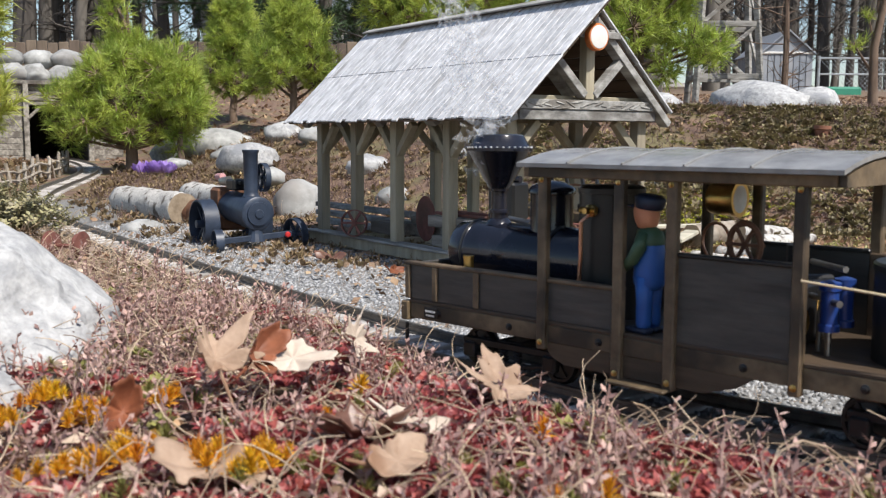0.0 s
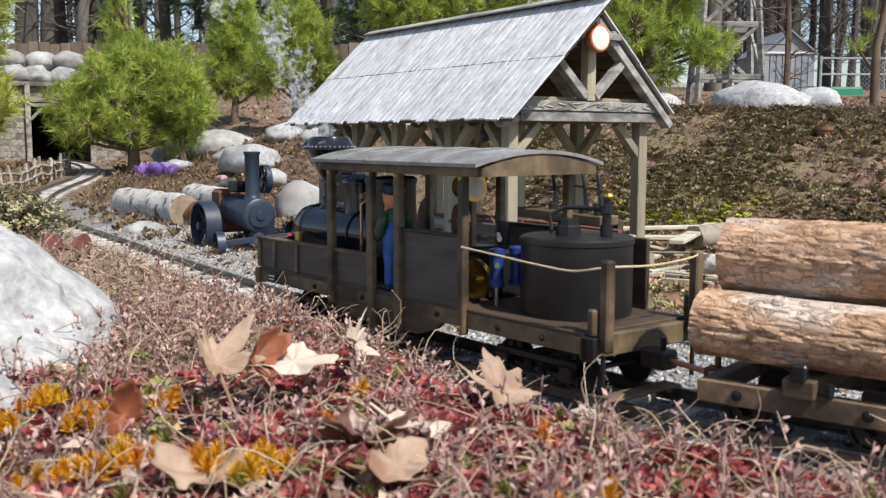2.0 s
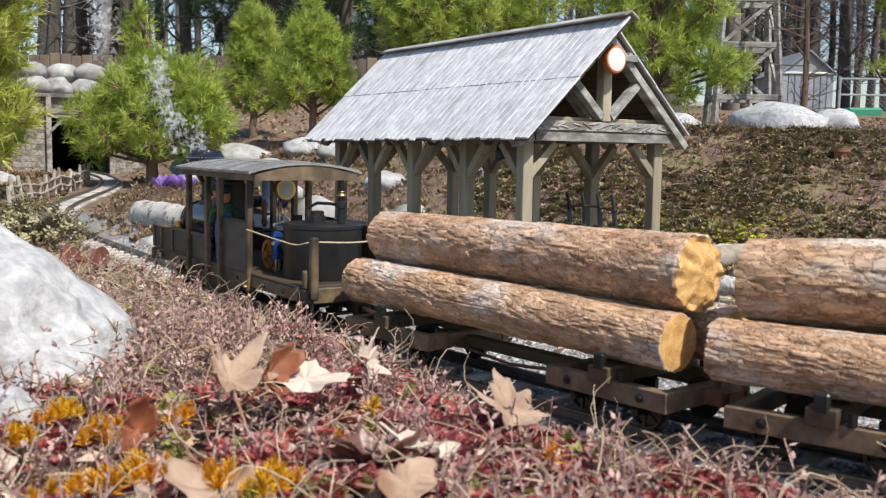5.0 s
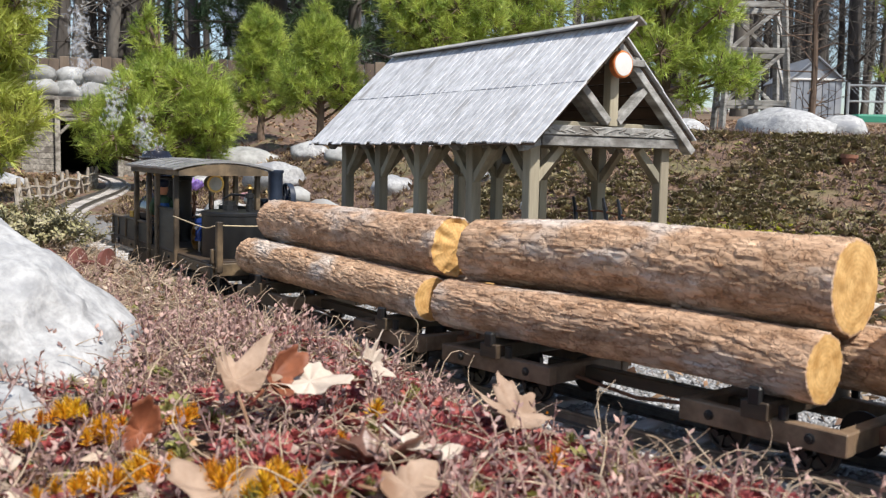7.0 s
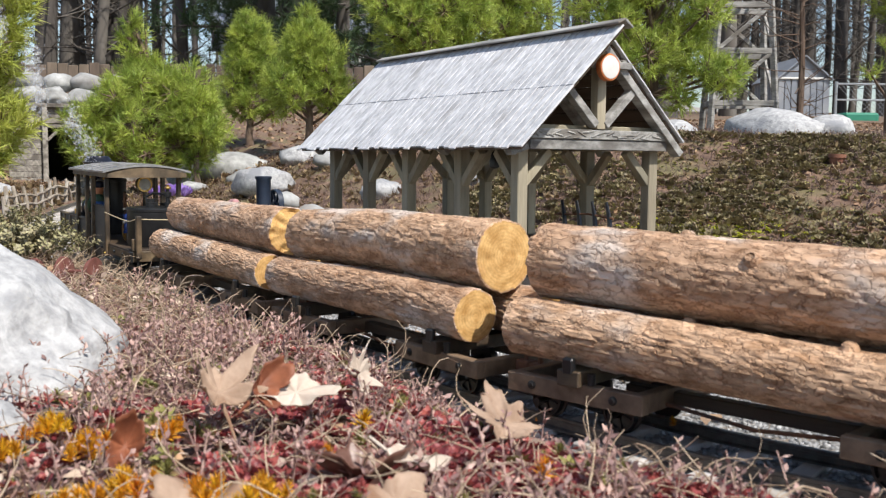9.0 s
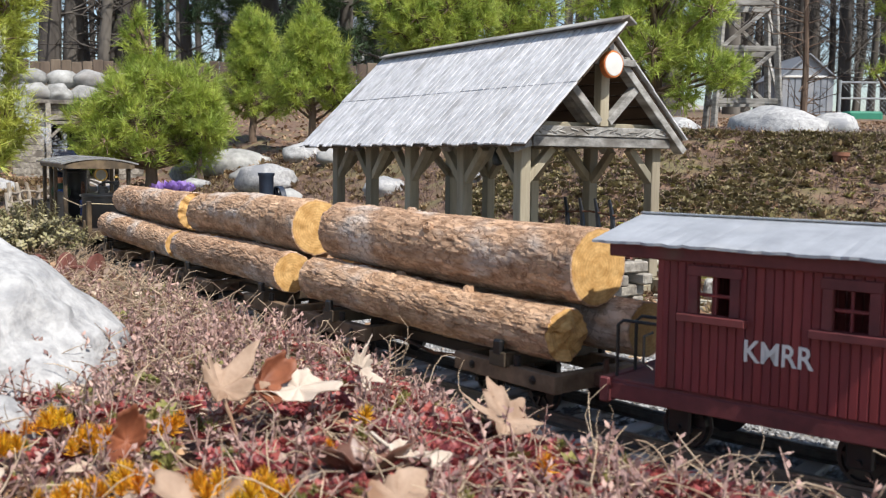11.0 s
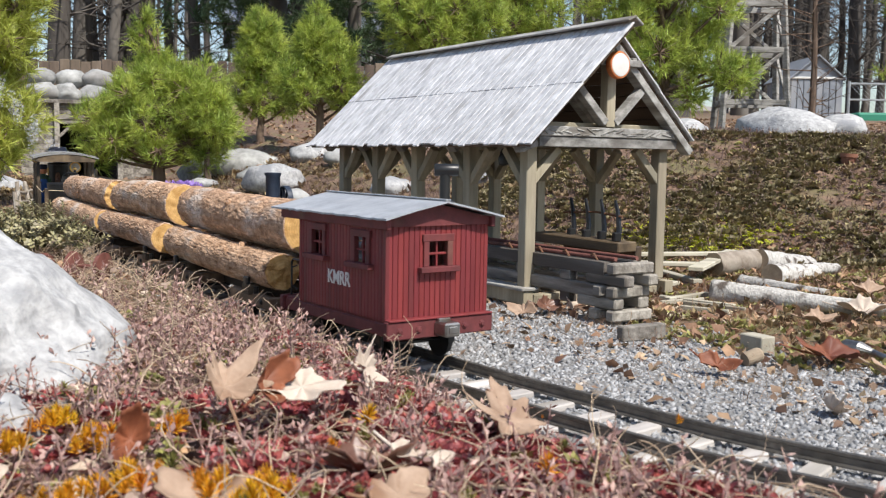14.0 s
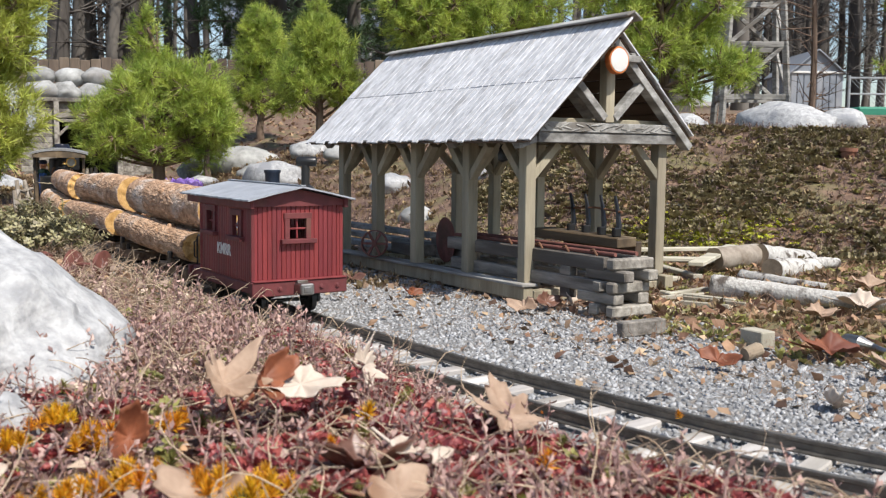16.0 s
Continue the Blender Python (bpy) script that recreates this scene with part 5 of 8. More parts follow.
# ---- tunnel portal ----
def build_portal():
    p = thing("tunnel_portal", "grey weathered timber tunnel portal under stacked boulders", "tunnel portal")
    s = 0.0
    for k in np.arange(2.5, ALONG[-1], 0.01):
        if np.interp(k, ALONG, LINE[:, 1]) > 3.72:
            s = k
            break
    a, b = track_at(s), track_at(s + 0.02)
    yaw = math.atan2(b.y - a.y, b.x - a.x)
    p.matrix_world = Matrix.Translation((a.x - 0.035, a.y, a.z - 0.01)) @ Matrix.Rotation(yaw, 4, "Z")
    part("lintel", box(0, 0.0, 0.288, 0.034, 0.50, 0.014), CRIB_WOOD, p)
    part("lintel", box(-0.006, 0.0, 0.212, 0.022, 0.235, 0.012), CRIB_WOOD, p)
    for z in (0.232, 0.2515, 0.271):
        part("head_board", box(0.008, 0.0, z, 0.010, 0.46, 0.0185), CRIB_WOOD, p)
    for y in (0.112, -0.112):
        part("jamb_post", box(-0.006, y, 0.14, 0.022, 0.018, 0.283), CRIB_WOOD, p)
        part("knee_brace", beam((-0.006, y * 0.92, 0.160), (-0.006, y * 0.50, 0.206), 0.010, 0.010, up=(1, 0, 0)), CRIB_WOOD, p)
        for k in range(10):
            part("cheek_plank", box(0.010, y + math.copysign(0.066, y), 0.012 + 0.0215 * k, 0.010, 0.112, 0.0205), CRIB_WOOD, p)
    dark = mat("tunnel_lining", (0.02, 0.018, 0.016), (0.045, 0.04, 0.035), 30, 0.95)
    for y in (0.118, -0.118):
        part("tunnel_wall", box(0.36, y, 0.11, 0.70, 0.012, 0.24, 0), dark, p)
    part("tunnel_roof", box(0.36, 0, 0.236, 0.70, 0.25, 0.012, 0), dark, p)
    part("tunnel_end", box(0.70, 0, 0.11, 0.012, 0.25, 0.26, 0), dark, p)
    return p.matrix_world


PORTAL = build_portal()
rng = random.Random(4)
for k in range(9):
    u, v, w = -0.20 + (0.088 * k if k < 5 else 0.100 * (k - 5) + 0.05) + rng.uniform(-0.01, 0.01), rng.uniform(0.03, 0.06) + 0.04 * (k > 4), 0.322 if k < 5 else 0.378
    q = PORTAL @ Vector((v, u, w))
    m = FIELD_STONE
    boulder("boulder", "rounded grey boulder stacked over the tunnel portal", q.x, q.y, q.z, rng.uniform(0.056, 0.068), 0.05, rng.uniform(0.034, 0.042), 40 + k, m, rng.uniform(-40, 40), 3, "boulders over the portal")
for k in range(10):
    q = PORTAL @ Vector((rng.uniform(0.0, 0.08), 0.30 + 0.045 * (k % 5), 0.06 + 0.09 * (k // 5)))
    boulder("boulder", "rounded grey boulder walling the tunnel's flank", q.x, q.y, q.z, 0.05, 0.05, 0.055, 60 + k, FIELD_STONE, rng.uniform(0, 180), 3, "boulders beside the portal")


# ---- rustic rail fence by the track ----
def build_fence():
    f = thing("rustic_fence", "low rustic fence of crooked grey sticks beside the track", "fence")
    rng = random.Random(9)
    prev = None
    for k in range(15):
        s = 2.30 + k * 0.085
        q = track_at(s, 0.085 - 0.02 * (k / 14))
        g = on_ground(q.x, q.y, -0.01)
        top = g + Vector((rng.uniform(-0.012, 0.012), rng.uniform(-0.01, 0.01), 0.070 + rng.uniform(-0.008, 0.01)))
        part("stake", tube([g, (g + top) / 2 + Vector((rng.uniform(-0.003, 0.003), 0, 0)), top], [0.0055, 0.0050, 0.0042], 7), LOG_DARK, f)
        if prev:
            for h in (0.035, 0.058):
                a, b = prev[0].lerp(prev[1], h / 0.08), g.lerp(top, h / 0.08)
                part("fence_rail", tube([a, (a + b) / 2 + Vector((0, 0, rng.uniform(-0.004, 0.004))), b], 0.0035, 6), LOG_DARK, f)
            if k % 3 == 0:
                part("fence_rail", tube([prev[1], g], 0.0035, 6), LOG_DARK, f)
        prev = (g, top)


build_fence()


# ---- old traction engine, dumped beside the line ----
def spoked(name, parent, p, axis, r, width, spokes, material, label=""):
    bm = bmesh.new()
    axis = Vector(axis).normalized()
    lathe([(r * 0.93, 0), (r, 0.0003), (r, width), (r * 0.93, width), (r * 0.93, width * 0.5)], Vector(p) - axis * width / 2, axis, 32, bm, cap=False)
    lathe([(r * 0.93, 0), (r * 0.93, width)], Vector(p) - axis * width / 2, axis, 32, bm, cap=False)
    lathe([(r * 0.16, 0), (r * 0.16, width * 1.1)], Vector(p) - axis * width * 0.55, axis, 14, bm)
    ref = axis.cross(Vector((0, 0, 1))).normalized()
    for k in range(spokes):
        a = 2 * math.pi * k / spokes
        d = ref * math.cos(a) + axis.cross(ref) * math.sin(a)
        beam(Vector(p) + d * r * 0.12, Vector(p) + d * r * 0.95, 0.0028, 0.0028, 0, bm, up=axis)
    return part(name, bm, material, parent, label, True)


def build_tractor():
    t = thing("traction_engine", "derelict blue-black model steam traction engine on gravel", "traction engine")
    # local x forward, towards the line's near end; rear axle at the origin
    t.matrix_world = Matrix.Translation((-0.250, 1.300, -0.002)) @ Matrix.Rotation(radians(-58), 4, "Z")
    part("boiler", lathe([(0.020, 0), (0.0200, 0.060), (0.0212, 0.0605), (0.0212, 0.085), (0.0200, 0.0862), (0.0150, 0.0866), (0.0145, 0.0885), (0.006, 0.089), (0.005, 0.0905), (0.0001, 0.091)], (0.002, 0, 0.054), (1, 0, -0.06), 32), BLUE_BLACK, t, "blue-black boiler with round smokebox door", True)
    part("firebox", box(-0.010, 0, 0.050, 0.034, 0.040, 0.056, 0.004), RUST, t, "rusty firebox")
    part("smokestack", lathe([(0.0112, 0), (0.0095, 0.003), (0.0088, 0.006), (0.0092, 0.054), (0.0105, 0.0555), (0.0105, 0.0585), (0.0088, 0.0585), (0.0080, 0.050)], (0.066, 0, 0.069), (0, 0, 1), 24), BLUE_BLACK, t, "scuffed dark blue smokestack", True)
    spoked("rear_wheel", t, (-0.004, -0.036, 0.0315), (0, 1, 0), 0.0315, 0.020, 8, BLUE_BLACK, "large blue spoked rear wheel")
    spoked("rear_wheel", t, (-0.004, 0.036, 0.0315), (0, 1, 0), 0.0315, 0.020, 8, BLUE_BLACK, "large blue spoked rear wheel")
    spoked("flywheel", t, (0.044, 0.026, 0.092), (0, 1, 0), 0.0185, 0.007, 6, BLUE_BLACK, "dark flywheel beside the stack")
    part("rear_axle", rod((-0.004, -0.040, 0.0315), (-0.004, 0.040, 0.0315), 0.0035), RUST, t)
    part("front_axle", beam((0.080, -0.048, 0.016), (0.080, 0.052, 0.022), 0.007, 0.007), BLUE_BLACK, t)
    spoked("front_wheel", t, (0.080, -0.050, 0.0155), (0.15, 1, 0), 0.0155, 0.010, 6, BLUE_BLACK, "small blue front wheel")
    spoked("front_wheel", t, (0.082, 0.053, 0.0210), (-0.2, 1, 0.12), 0.0205, 0.010, 6, BLUE_BLACK, "small blue front wheel")
    part("front_pedestal", lathe([(0.012, 0), (0.009, 0.010), (0.007, 0.024)], (0.078, 0, 0.014), (0, 0, 1), 14), BLUE_BLACK, t)
    bm = rod((-0.010, -0.008, 0.084), (0.055, -0.008, 0.086), 0.0022)
    rod((-0.010, 0.006, 0.084), (0.055, 0.006, 0.086), 0.0022, bm=bm)
    box(0.034, -0.006, 0.083, 0.024, 0.020, 0.014, 0.002, bm=bm)
    part("engine_gear", bm, BLACK_MATT, t)
    part("cylinder", lathe([(0.006, 0), (0.006, 0.022)], (-0.004, -0.010, 0.086), (1, 0, 0.05), 16), STEEL, t, "grey cylinder with a pink cap")
    part("cylinder_cap", lathe([(0.0048, 0), (0.0048, 0.016), (0.004, 0.017)], (-0.020, -0.010, 0.091), (1, 0, 0.05), 14), mat("faded_pink_plastic", (0.45, 0.22, 0.22), (0.55, 0.30, 0.30), 50, 0.6), t)
    part("hub_cap", lathe([(0.004, 0), (0.003, 0.002), (0.0001, 0.0025)], (0.086, 0.040, 0.021), (1, 0, 0), 10), mat("red_paint_spot", (0.45, 0.02, 0.02), (0.55, 0.03, 0.03), 50, 0.5), t)


build_tractor()


# ---- logs and timber lying about ----
def lying_log(name, label, category, p, q, r0, r1, material, seed, group=""):
    p, q = Vector(p), Vector(q)
    bm = bmesh.new()
    d = q - p
    x = d.normalized()
    y = Vector((0, 0, 1)).cross(x).normalized()
    z = x.cross(y)
    rows = []
    n, seg = 30, 28
    for i in range(n + 1):
        u = i / n
        c = p + d * u
        row = []
        for k in range(seg):
            a = 2 * math.pi * k / seg
            e = Vector((u * 6, math.cos(a) * 1.4, math.sin(a) * 1.4 + seed))
            r = (r0 + (r1 - r0) * u) * (1 + 0.10 * noise.noise(e) + 0.06 * noise.noise(e * 3.1) + 0.05 * noise.noise(e * 9))
            row.append(bm.verts.new(c + (y * math.cos(a) + z * math.sin(a)) * r))
        rows.append(row)
    for a, b in zip(rows, rows[1:]):
        for k in range(seg):
            bm.faces.new((a[k], a[(k + 1) % seg], b[(k + 1) % seg], b[k])).smooth = True
    for row in (rows[0], rows[-1]):
        f = bm.faces.new(row)
        f.material_index = 1
    ob = part(name, bm, material)
    ob.data.materials.append(CUT_GREY)
    return tagged(ob, label, category, group)


CUT_GREY = mat("weathered_log_end", (0.20, 0.15, 0.10), (0.34, 0.27, 0.19), 60, 0.9, bump=0.4)
lying_log("birch_log", "white birch log with peeling bark beside the track", "log", (-0.520, 1.74, 0.030), (-0.372, 1.555, 0.028), 0.026, 0.026, BIRCH, 1, "birch logs")
lying_log("birch_log", "white birch log with peeling bark beside the track", "log", (-0.430, 1.86, 0.034), (-0.290, 1.66, 0.032), 0.024, 0.024, BIRCH, 2, "birch logs")
lying_log("rotten_stump", "dark hollow log end beside the traction engine", "log", (-0.36, 1.57, 0.022), (-0.325, 1.525, 0.022), 0.021, 0.022, RUST, 3)
lying_log("birch_pole", "long white birch pole lying on dry ground", "log", (0.286, 1.038, 0.0110), (0.439, 0.931, 0.0060), 0.0125, 0.0060, BIRCH, 4)
lying_log("short_log", "short pale barked log on the timber heap", "log", (0.420, 1.310, 0.0174), (0.521, 1.400, 0.0012), 0.0150, 0.0140, BIRCH, 5, "short logs")
lying_log("short_log", "short pale barked log on the timber heap", "log", (0.405, 1.210, 0.0091), (0.487, 1.290, 0.0036), 0.0140, 0.0125, BIRCH, 6, "short logs")
lying_log("short_log", "slim pale barked log on the timber heap", "log", (0.481, 1.286, 0.0100), (0.521, 1.298, 0.0090), 0.0085, 0.0070, BIRCH, 9, "short logs")
lying_log("short_log", "short brown log on the timber heap", "log", (0.346, 1.259, 0.0160), (0.423, 1.324, 0.0160), 0.0150, 0.0150, LOG_DARK, 7, "short logs")
lying_log("pale_driftwood", "flat pale driftwood behind the birch pole", "driftwood", (0.359, 1.179, 0.0040), (0.424, 1.080, 0.0030), 0.009, 0.006, BIRCH, 8)

PLANK = mat("pale_sawn_plank", (0.36, 0.33, 0.25), (0.52, 0.48, 0.38), 50, 0.85, bump=0.4, vary=0.18, stretch=(0.15, 1, 1), c3=(0.28, 0.25, 0.19))
for p, q, w in (((0.219, 1.333, 0.0200), (0.400, 1.377, 0.0200), 0.016),
                ((0.202, 1.273, 0.0160), (0.346, 1.259, 0.0160), 0.020),
                ((0.287, 1.296, 0.0130), (0.343, 1.259, 0.0130), 0.016),
                ((0.295, 1.147, 0.0220), (0.408, 1.390, 0.0220), 0.018),
                ((0.275, 1.246, 0.0080), (0.297, 1.142, 0.0080), 0.012),
                ((0.232, 1.101, 0.0060), (0.271, 1.145, 0.0060), 0.014),
                ((0.229, 1.032, 0.0040), (0.290, 0.971, 0.0040), 0.006),
                ((0.231, 1.008, 0.0050), (0.284, 1.055, 0.0050), 0.007),
                ((0.246, 0.999, 0.0030), (0.296, 0.956, 0.0030), 0.005),
                ((0.222, 0.997, 0.0030), (0.273, 1.025, 0.0030), 0.004),
                ((0.235, 0.967, 0.0030), (0.275, 0.940, 0.0030), 0.004)):
    tagged(part("plank", beam(p, q, w, 0.005, 0.0008), PLANK), "pale sawn plank lying on the ground", "plank", "loose planks")
tagged(part("wood_block", box(0.246, 0.762, 0.006, 0.014, 0.024, 0.013, 0.0008, Matrix.Rotation(0.45, 3, "Z")), PLANK), "small sawn wood block on dry groundcover", "wood block")
bm = lathe([(0.0050, 0), (0.0055, 0.012), (0.0045, 0.014)], (0.219, 0.705, 0.004), (0.9, 0.35, 0.25), 16)
tagged(part("wood_chunk", bm, CUT_GREY), "short round wood offcut on the ground", "wood block")
bm = bmesh.new()
tube([(0.306, 0.750, 0.0080), (0.307, 0.740, 0.0090), (0.311, 0.727, 0.0090), (0.320, 0.724, 0.0070), (0.329, 0.702, 0.0040)], [0.002, 0.0050, 0.0058, 0.0026, 0.0020], 12, bm)
tagged(part("metal_scoop", bm, STEEL), "small grey metal scoop lying on leaves", "scoop")
tagged(part("garden_hose", tube([(0.190, 0.915, -0.002), (0.196, 0.940, 0.004), (0.190, 0.975, 0.010), (0.196, 1.01, 0.004)], 0.0022, 8), WHITE), "short bent pale tube beside the crib", "tube")


# ---- in and before the shed ----
def build_mill():
    m = thing("saw_bed", "weathered timber saw bed on stacked crib blocks", "saw bed")
    m.matrix_world = SHED
    for y, z in ((-0.014, 0.049), (-0.046, 0.049)):
        part("bed_beam", beam((-0.104, y, z), (0.155, y, z), 0.009, 0.0125), CRIB_WOOD, m)
        part("lower_beam", beam((-0.098, y + 0.002, z - 0.021), (0.145, y + 0.002, z - 0.021), 0.008, 0.0115), CRIB_WOOD, m)
        for x in (-0.05, 0.02, 0.11):
            part("chock", box(x, y, z - 0.0105, 0.014, 0.010, 0.009), CRIB_WOOD, m)
            part("chock", box(x, y, z - 0.031, 0.014, 0.010, 0.010), CRIB_WOOD, m)
    rng = random.Random(3)
    for k in range(6):
        z = 0.0500 - 0.0105 * k
        if k % 2 == 0:
            for x in ((-0.116, -0.098) if k else (-0.116,)):
                yaw = Matrix.Rotation(rng.uniform(-0.06, 0.06), 3, "Z")
                part("crib_block", box(x + rng.uniform(-0.003, 0.003), -0.030 + rng.uniform(-0.003, 0.003), z, 0.011, 0.046 + rng.uniform(-0.004, 0.006), 0.0100, 0.0014, yaw), CRIB_WOOD, m)
        else:
            for y in (-0.014, -0.046):
                yaw = Matrix.Rotation(rng.uniform(-0.08, 0.08), 3, "Z")
                part("crib_block", box(-0.096 + rng.uniform(-0.010, 0.004), y + rng.uniform(-0.002, 0.002), z, 0.052, 0.012, 0.0100, 0.0014, yaw), CRIB_WOOD, m)
    part("foot_plank", beam((-0.181, 0.041, 0.006), (-0.187, -0.001, 0.007), 0.010, 0.0125, 0.001), CRIB_WOOD, m)
    for y in (-0.018, -0.044):
        part("carriage_rail", rod((-0.110, y, 0.0578), (0.15, y, 0.0578), 0.0020), IRON_RED, m, "rust red rail on the bed")
    for x in (-0.09, -0.05, -0.01, 0.04):
        part("dog_spike", tube([(x, -0.014, 0.0555), (x + 0.004, -0.013, 0.061), (x + 0.009, -0.014, 0.0595)], 0.0011, 6), RUST, m)
    # carriage
    part("carriage", beam((-0.040, -0.098, 0.060), (0.075, -0.080, 0.064), 0.030, 0.010, 0.001), DARK_WOOD, m, "grimy dark saw carriage")
    part("carriage", beam((-0.036, -0.118, 0.052), (0.060, -0.102, 0.054), 0.010, 0.016, 0.001), DARK_WOOD, m, "grimy dark saw carriage")
    for k, x in enumerate((-0.030, -0.008, 0.016, 0.040)):
        bm = tube([(x, -0.094, 0.062), (x + 0.002, -0.097, 0.078), (x + 0.008, -0.100, 0.094), (x + 0.013, -0.101, 0.106)], [0.0032, 0.0028, 0.0022, 0.0016], 6)
        box(x, -0.092, 0.070, 0.006, 0.009, 0.009, 0.001, bm=bm)
        part("head_block", bm, BLACK_MATT, m)
    part("head_bar", tube([(-0.030, -0.099, 0.090), (0.010, -0.100, 0.093), (0.062, -0.099, 0.090)], 0.0012, 6), RUST, m)
    blade = part("saw_blade", lathe([(0.0265, 0), (0.0270, 0.0006), (0.0265, 0.0012), (0.004, 0.0012)], (0.212, -0.045, 0.046), (0.15, 1, 0), 48), IRON_RED, m, "rust red circular saw blade")
    bm = box(0.215, -0.062, 0.034, 0.075, 0.026, 0.024, 0.001)
    box(0.27, -0.045, 0.031, 0.06, 0.05, 0.014, 0.001, bm=bm)
    part("mill_frame", bm, CRIB_WOOD, m)


build_mill()
w = spoked("red_wheel", None, SHED @ Vector((0.288, 0.010, 0.0375)), (0.25, 1, -0.1), 0.0165, 0.006, 6, IRON_RED)
tagged(w, "rust red spoked iron wheel leaning on a shed post", "wheel")
for k, (x0, x1, y, z) in enumerate(((0.30, 0.56, -0.085, 0.031), (0.33, 0.60, -0.105, 0.040), (0.29, 0.50, -0.055, 0.0245))):
    tagged(part("plank", beam(SHED @ Vector((x0, y, z)), SHED @ Vector((x1, y, z)), 0.018, 0.007, 0.0008), GREY_WOOD), "grey plank stacked at the shed's back", "plank", "planks in the shed")
# the painted disc on the gable
disc = thing("gable_disc", "round white enamel disc with an orange rusty rim on the gable", "disc")
disc.matrix_world = SHED @ Matrix.Translation((-0.0225, -0.0905, 0.2410)) @ Matrix.Rotation(radians(-90), 4, "Y")
part("rim", lathe([(0.0120, 0), (0.0136, 0.001), (0.0138, 0.0055), (0.0128, 0.0072), (0.0112, 0.0074)], (0, 0, 0), (0, 0, 1), 32),
     mat("rusty_orange_rim", (0.42, 0.10, 0.02), (0.62, 0.22, 0.06), 90, 0.6, c3=(0.66, 0.62, 0.55), spots=0.6), disc, "orange rusted rim", True)
part("face", lathe([(0.0118, 0), (0.0112, 0.0008), (0.006, 0.0013), (0.0001, 0.0014)], (0, 0, 0.0070), (0, 0, 1), 32),
     mat("chipped_white_enamel", (0.62, 0.61, 0.57), (0.72, 0.71, 0.68), 60, 0.5), disc, "white enamel face", True)
# hanging lantern under the near eave
bm = lathe([(0.001, 0), (0.0052, 0.002), (0.0058, 0.008), (0.0040, 0.013), (0.0045, 0.0135), (0.003, 0.017), (0.0008, 0.019)], SHED @ Vector((0.055, -0.012, 0.139)), (0, 0, 1), 16)
tagged(part("lantern", bm, BLACK_MATT, None, "", True), "small dark lantern hanging under the wall plate", "lantern")
# wheelsets dumped by the boulder
for k, (x, y) in enumerate(((-0.385, 0.985), (-0.352, 0.975))):
    g = on_ground(x, y, 0.012)
    bm = bmesh.new()
    for d2 in (-1, 1):
        lathe([(0.004, 0), (0.0125, 0.0005), (0.0125, 0.004), (0.0145, 0.0045), (0.0145, 0.006), (0.004, 0.006)], g + Vector((d2 * 0.012, -d2 * 0.003, 0)), (d2, -0.25 * d2, 0), 22, bm)
    rod(g - Vector((0.02, -0.005, 0)), g + Vector((0.02, -0.005, 0)), 0.002, bm=bm)
    tagged(part("scrap_wheelset", bm, IRON_RED), "rust red scrap wheelset among the sedum", "wheelset", "scrap wheelsets")


# ---- derrick on the hill ----
def build_derrick():
    d = thing("timber_derrick", "grey weathered timber derrick standing on a hilltop boulder", "derrick")
    cx, cy, z0, h = 0.995, 3.25, 0.29, 0.75
    def leg(sx, sy, z):
        k = 0.104 - 0.045 * (z - z0) / h
        return Vector((cx + sx * k + sy * 0.012, cy + sy * k * 0.9, z))
    cs = ((-1, -1), (1, -1), (1, 1), (-1, 1))
    for sx, sy in cs:
        part("leg", beam(leg(sx, sy, z0 - 0.05), leg(sx, sy, z0 + h), 0.017, 0.017, 0.001), GREY_WOOD, d)
    levels = (z0 + 0.05, z0 + 0.215, z0 + 0.36, z0 + 0.50, z0 + 0.64)
    for a in range(4):
        p, q = cs[a], cs[(a + 1) % 4]
        for k, z in enumerate(levels):
            part("girt", beam(leg(*p, z), leg(*q, z), 0.012, 0.018, 0.001), GREY_WOOD, d)
            if k < 4:
                part("cross_brace", beam(leg(*p, z), leg(*q, levels[k + 1]), 0.008, 0.012, 0.001), GREY_WOOD, d)


build_derrick()

# ---- garden shed, fences and house in the distance ----
GREY_METAL = mat("grey_ribbed_metal", (0.20, 0.22, 0.25), (0.26, 0.28, 0.31), 3, 0.5, c3=(0.30, 0.31, 0.33))


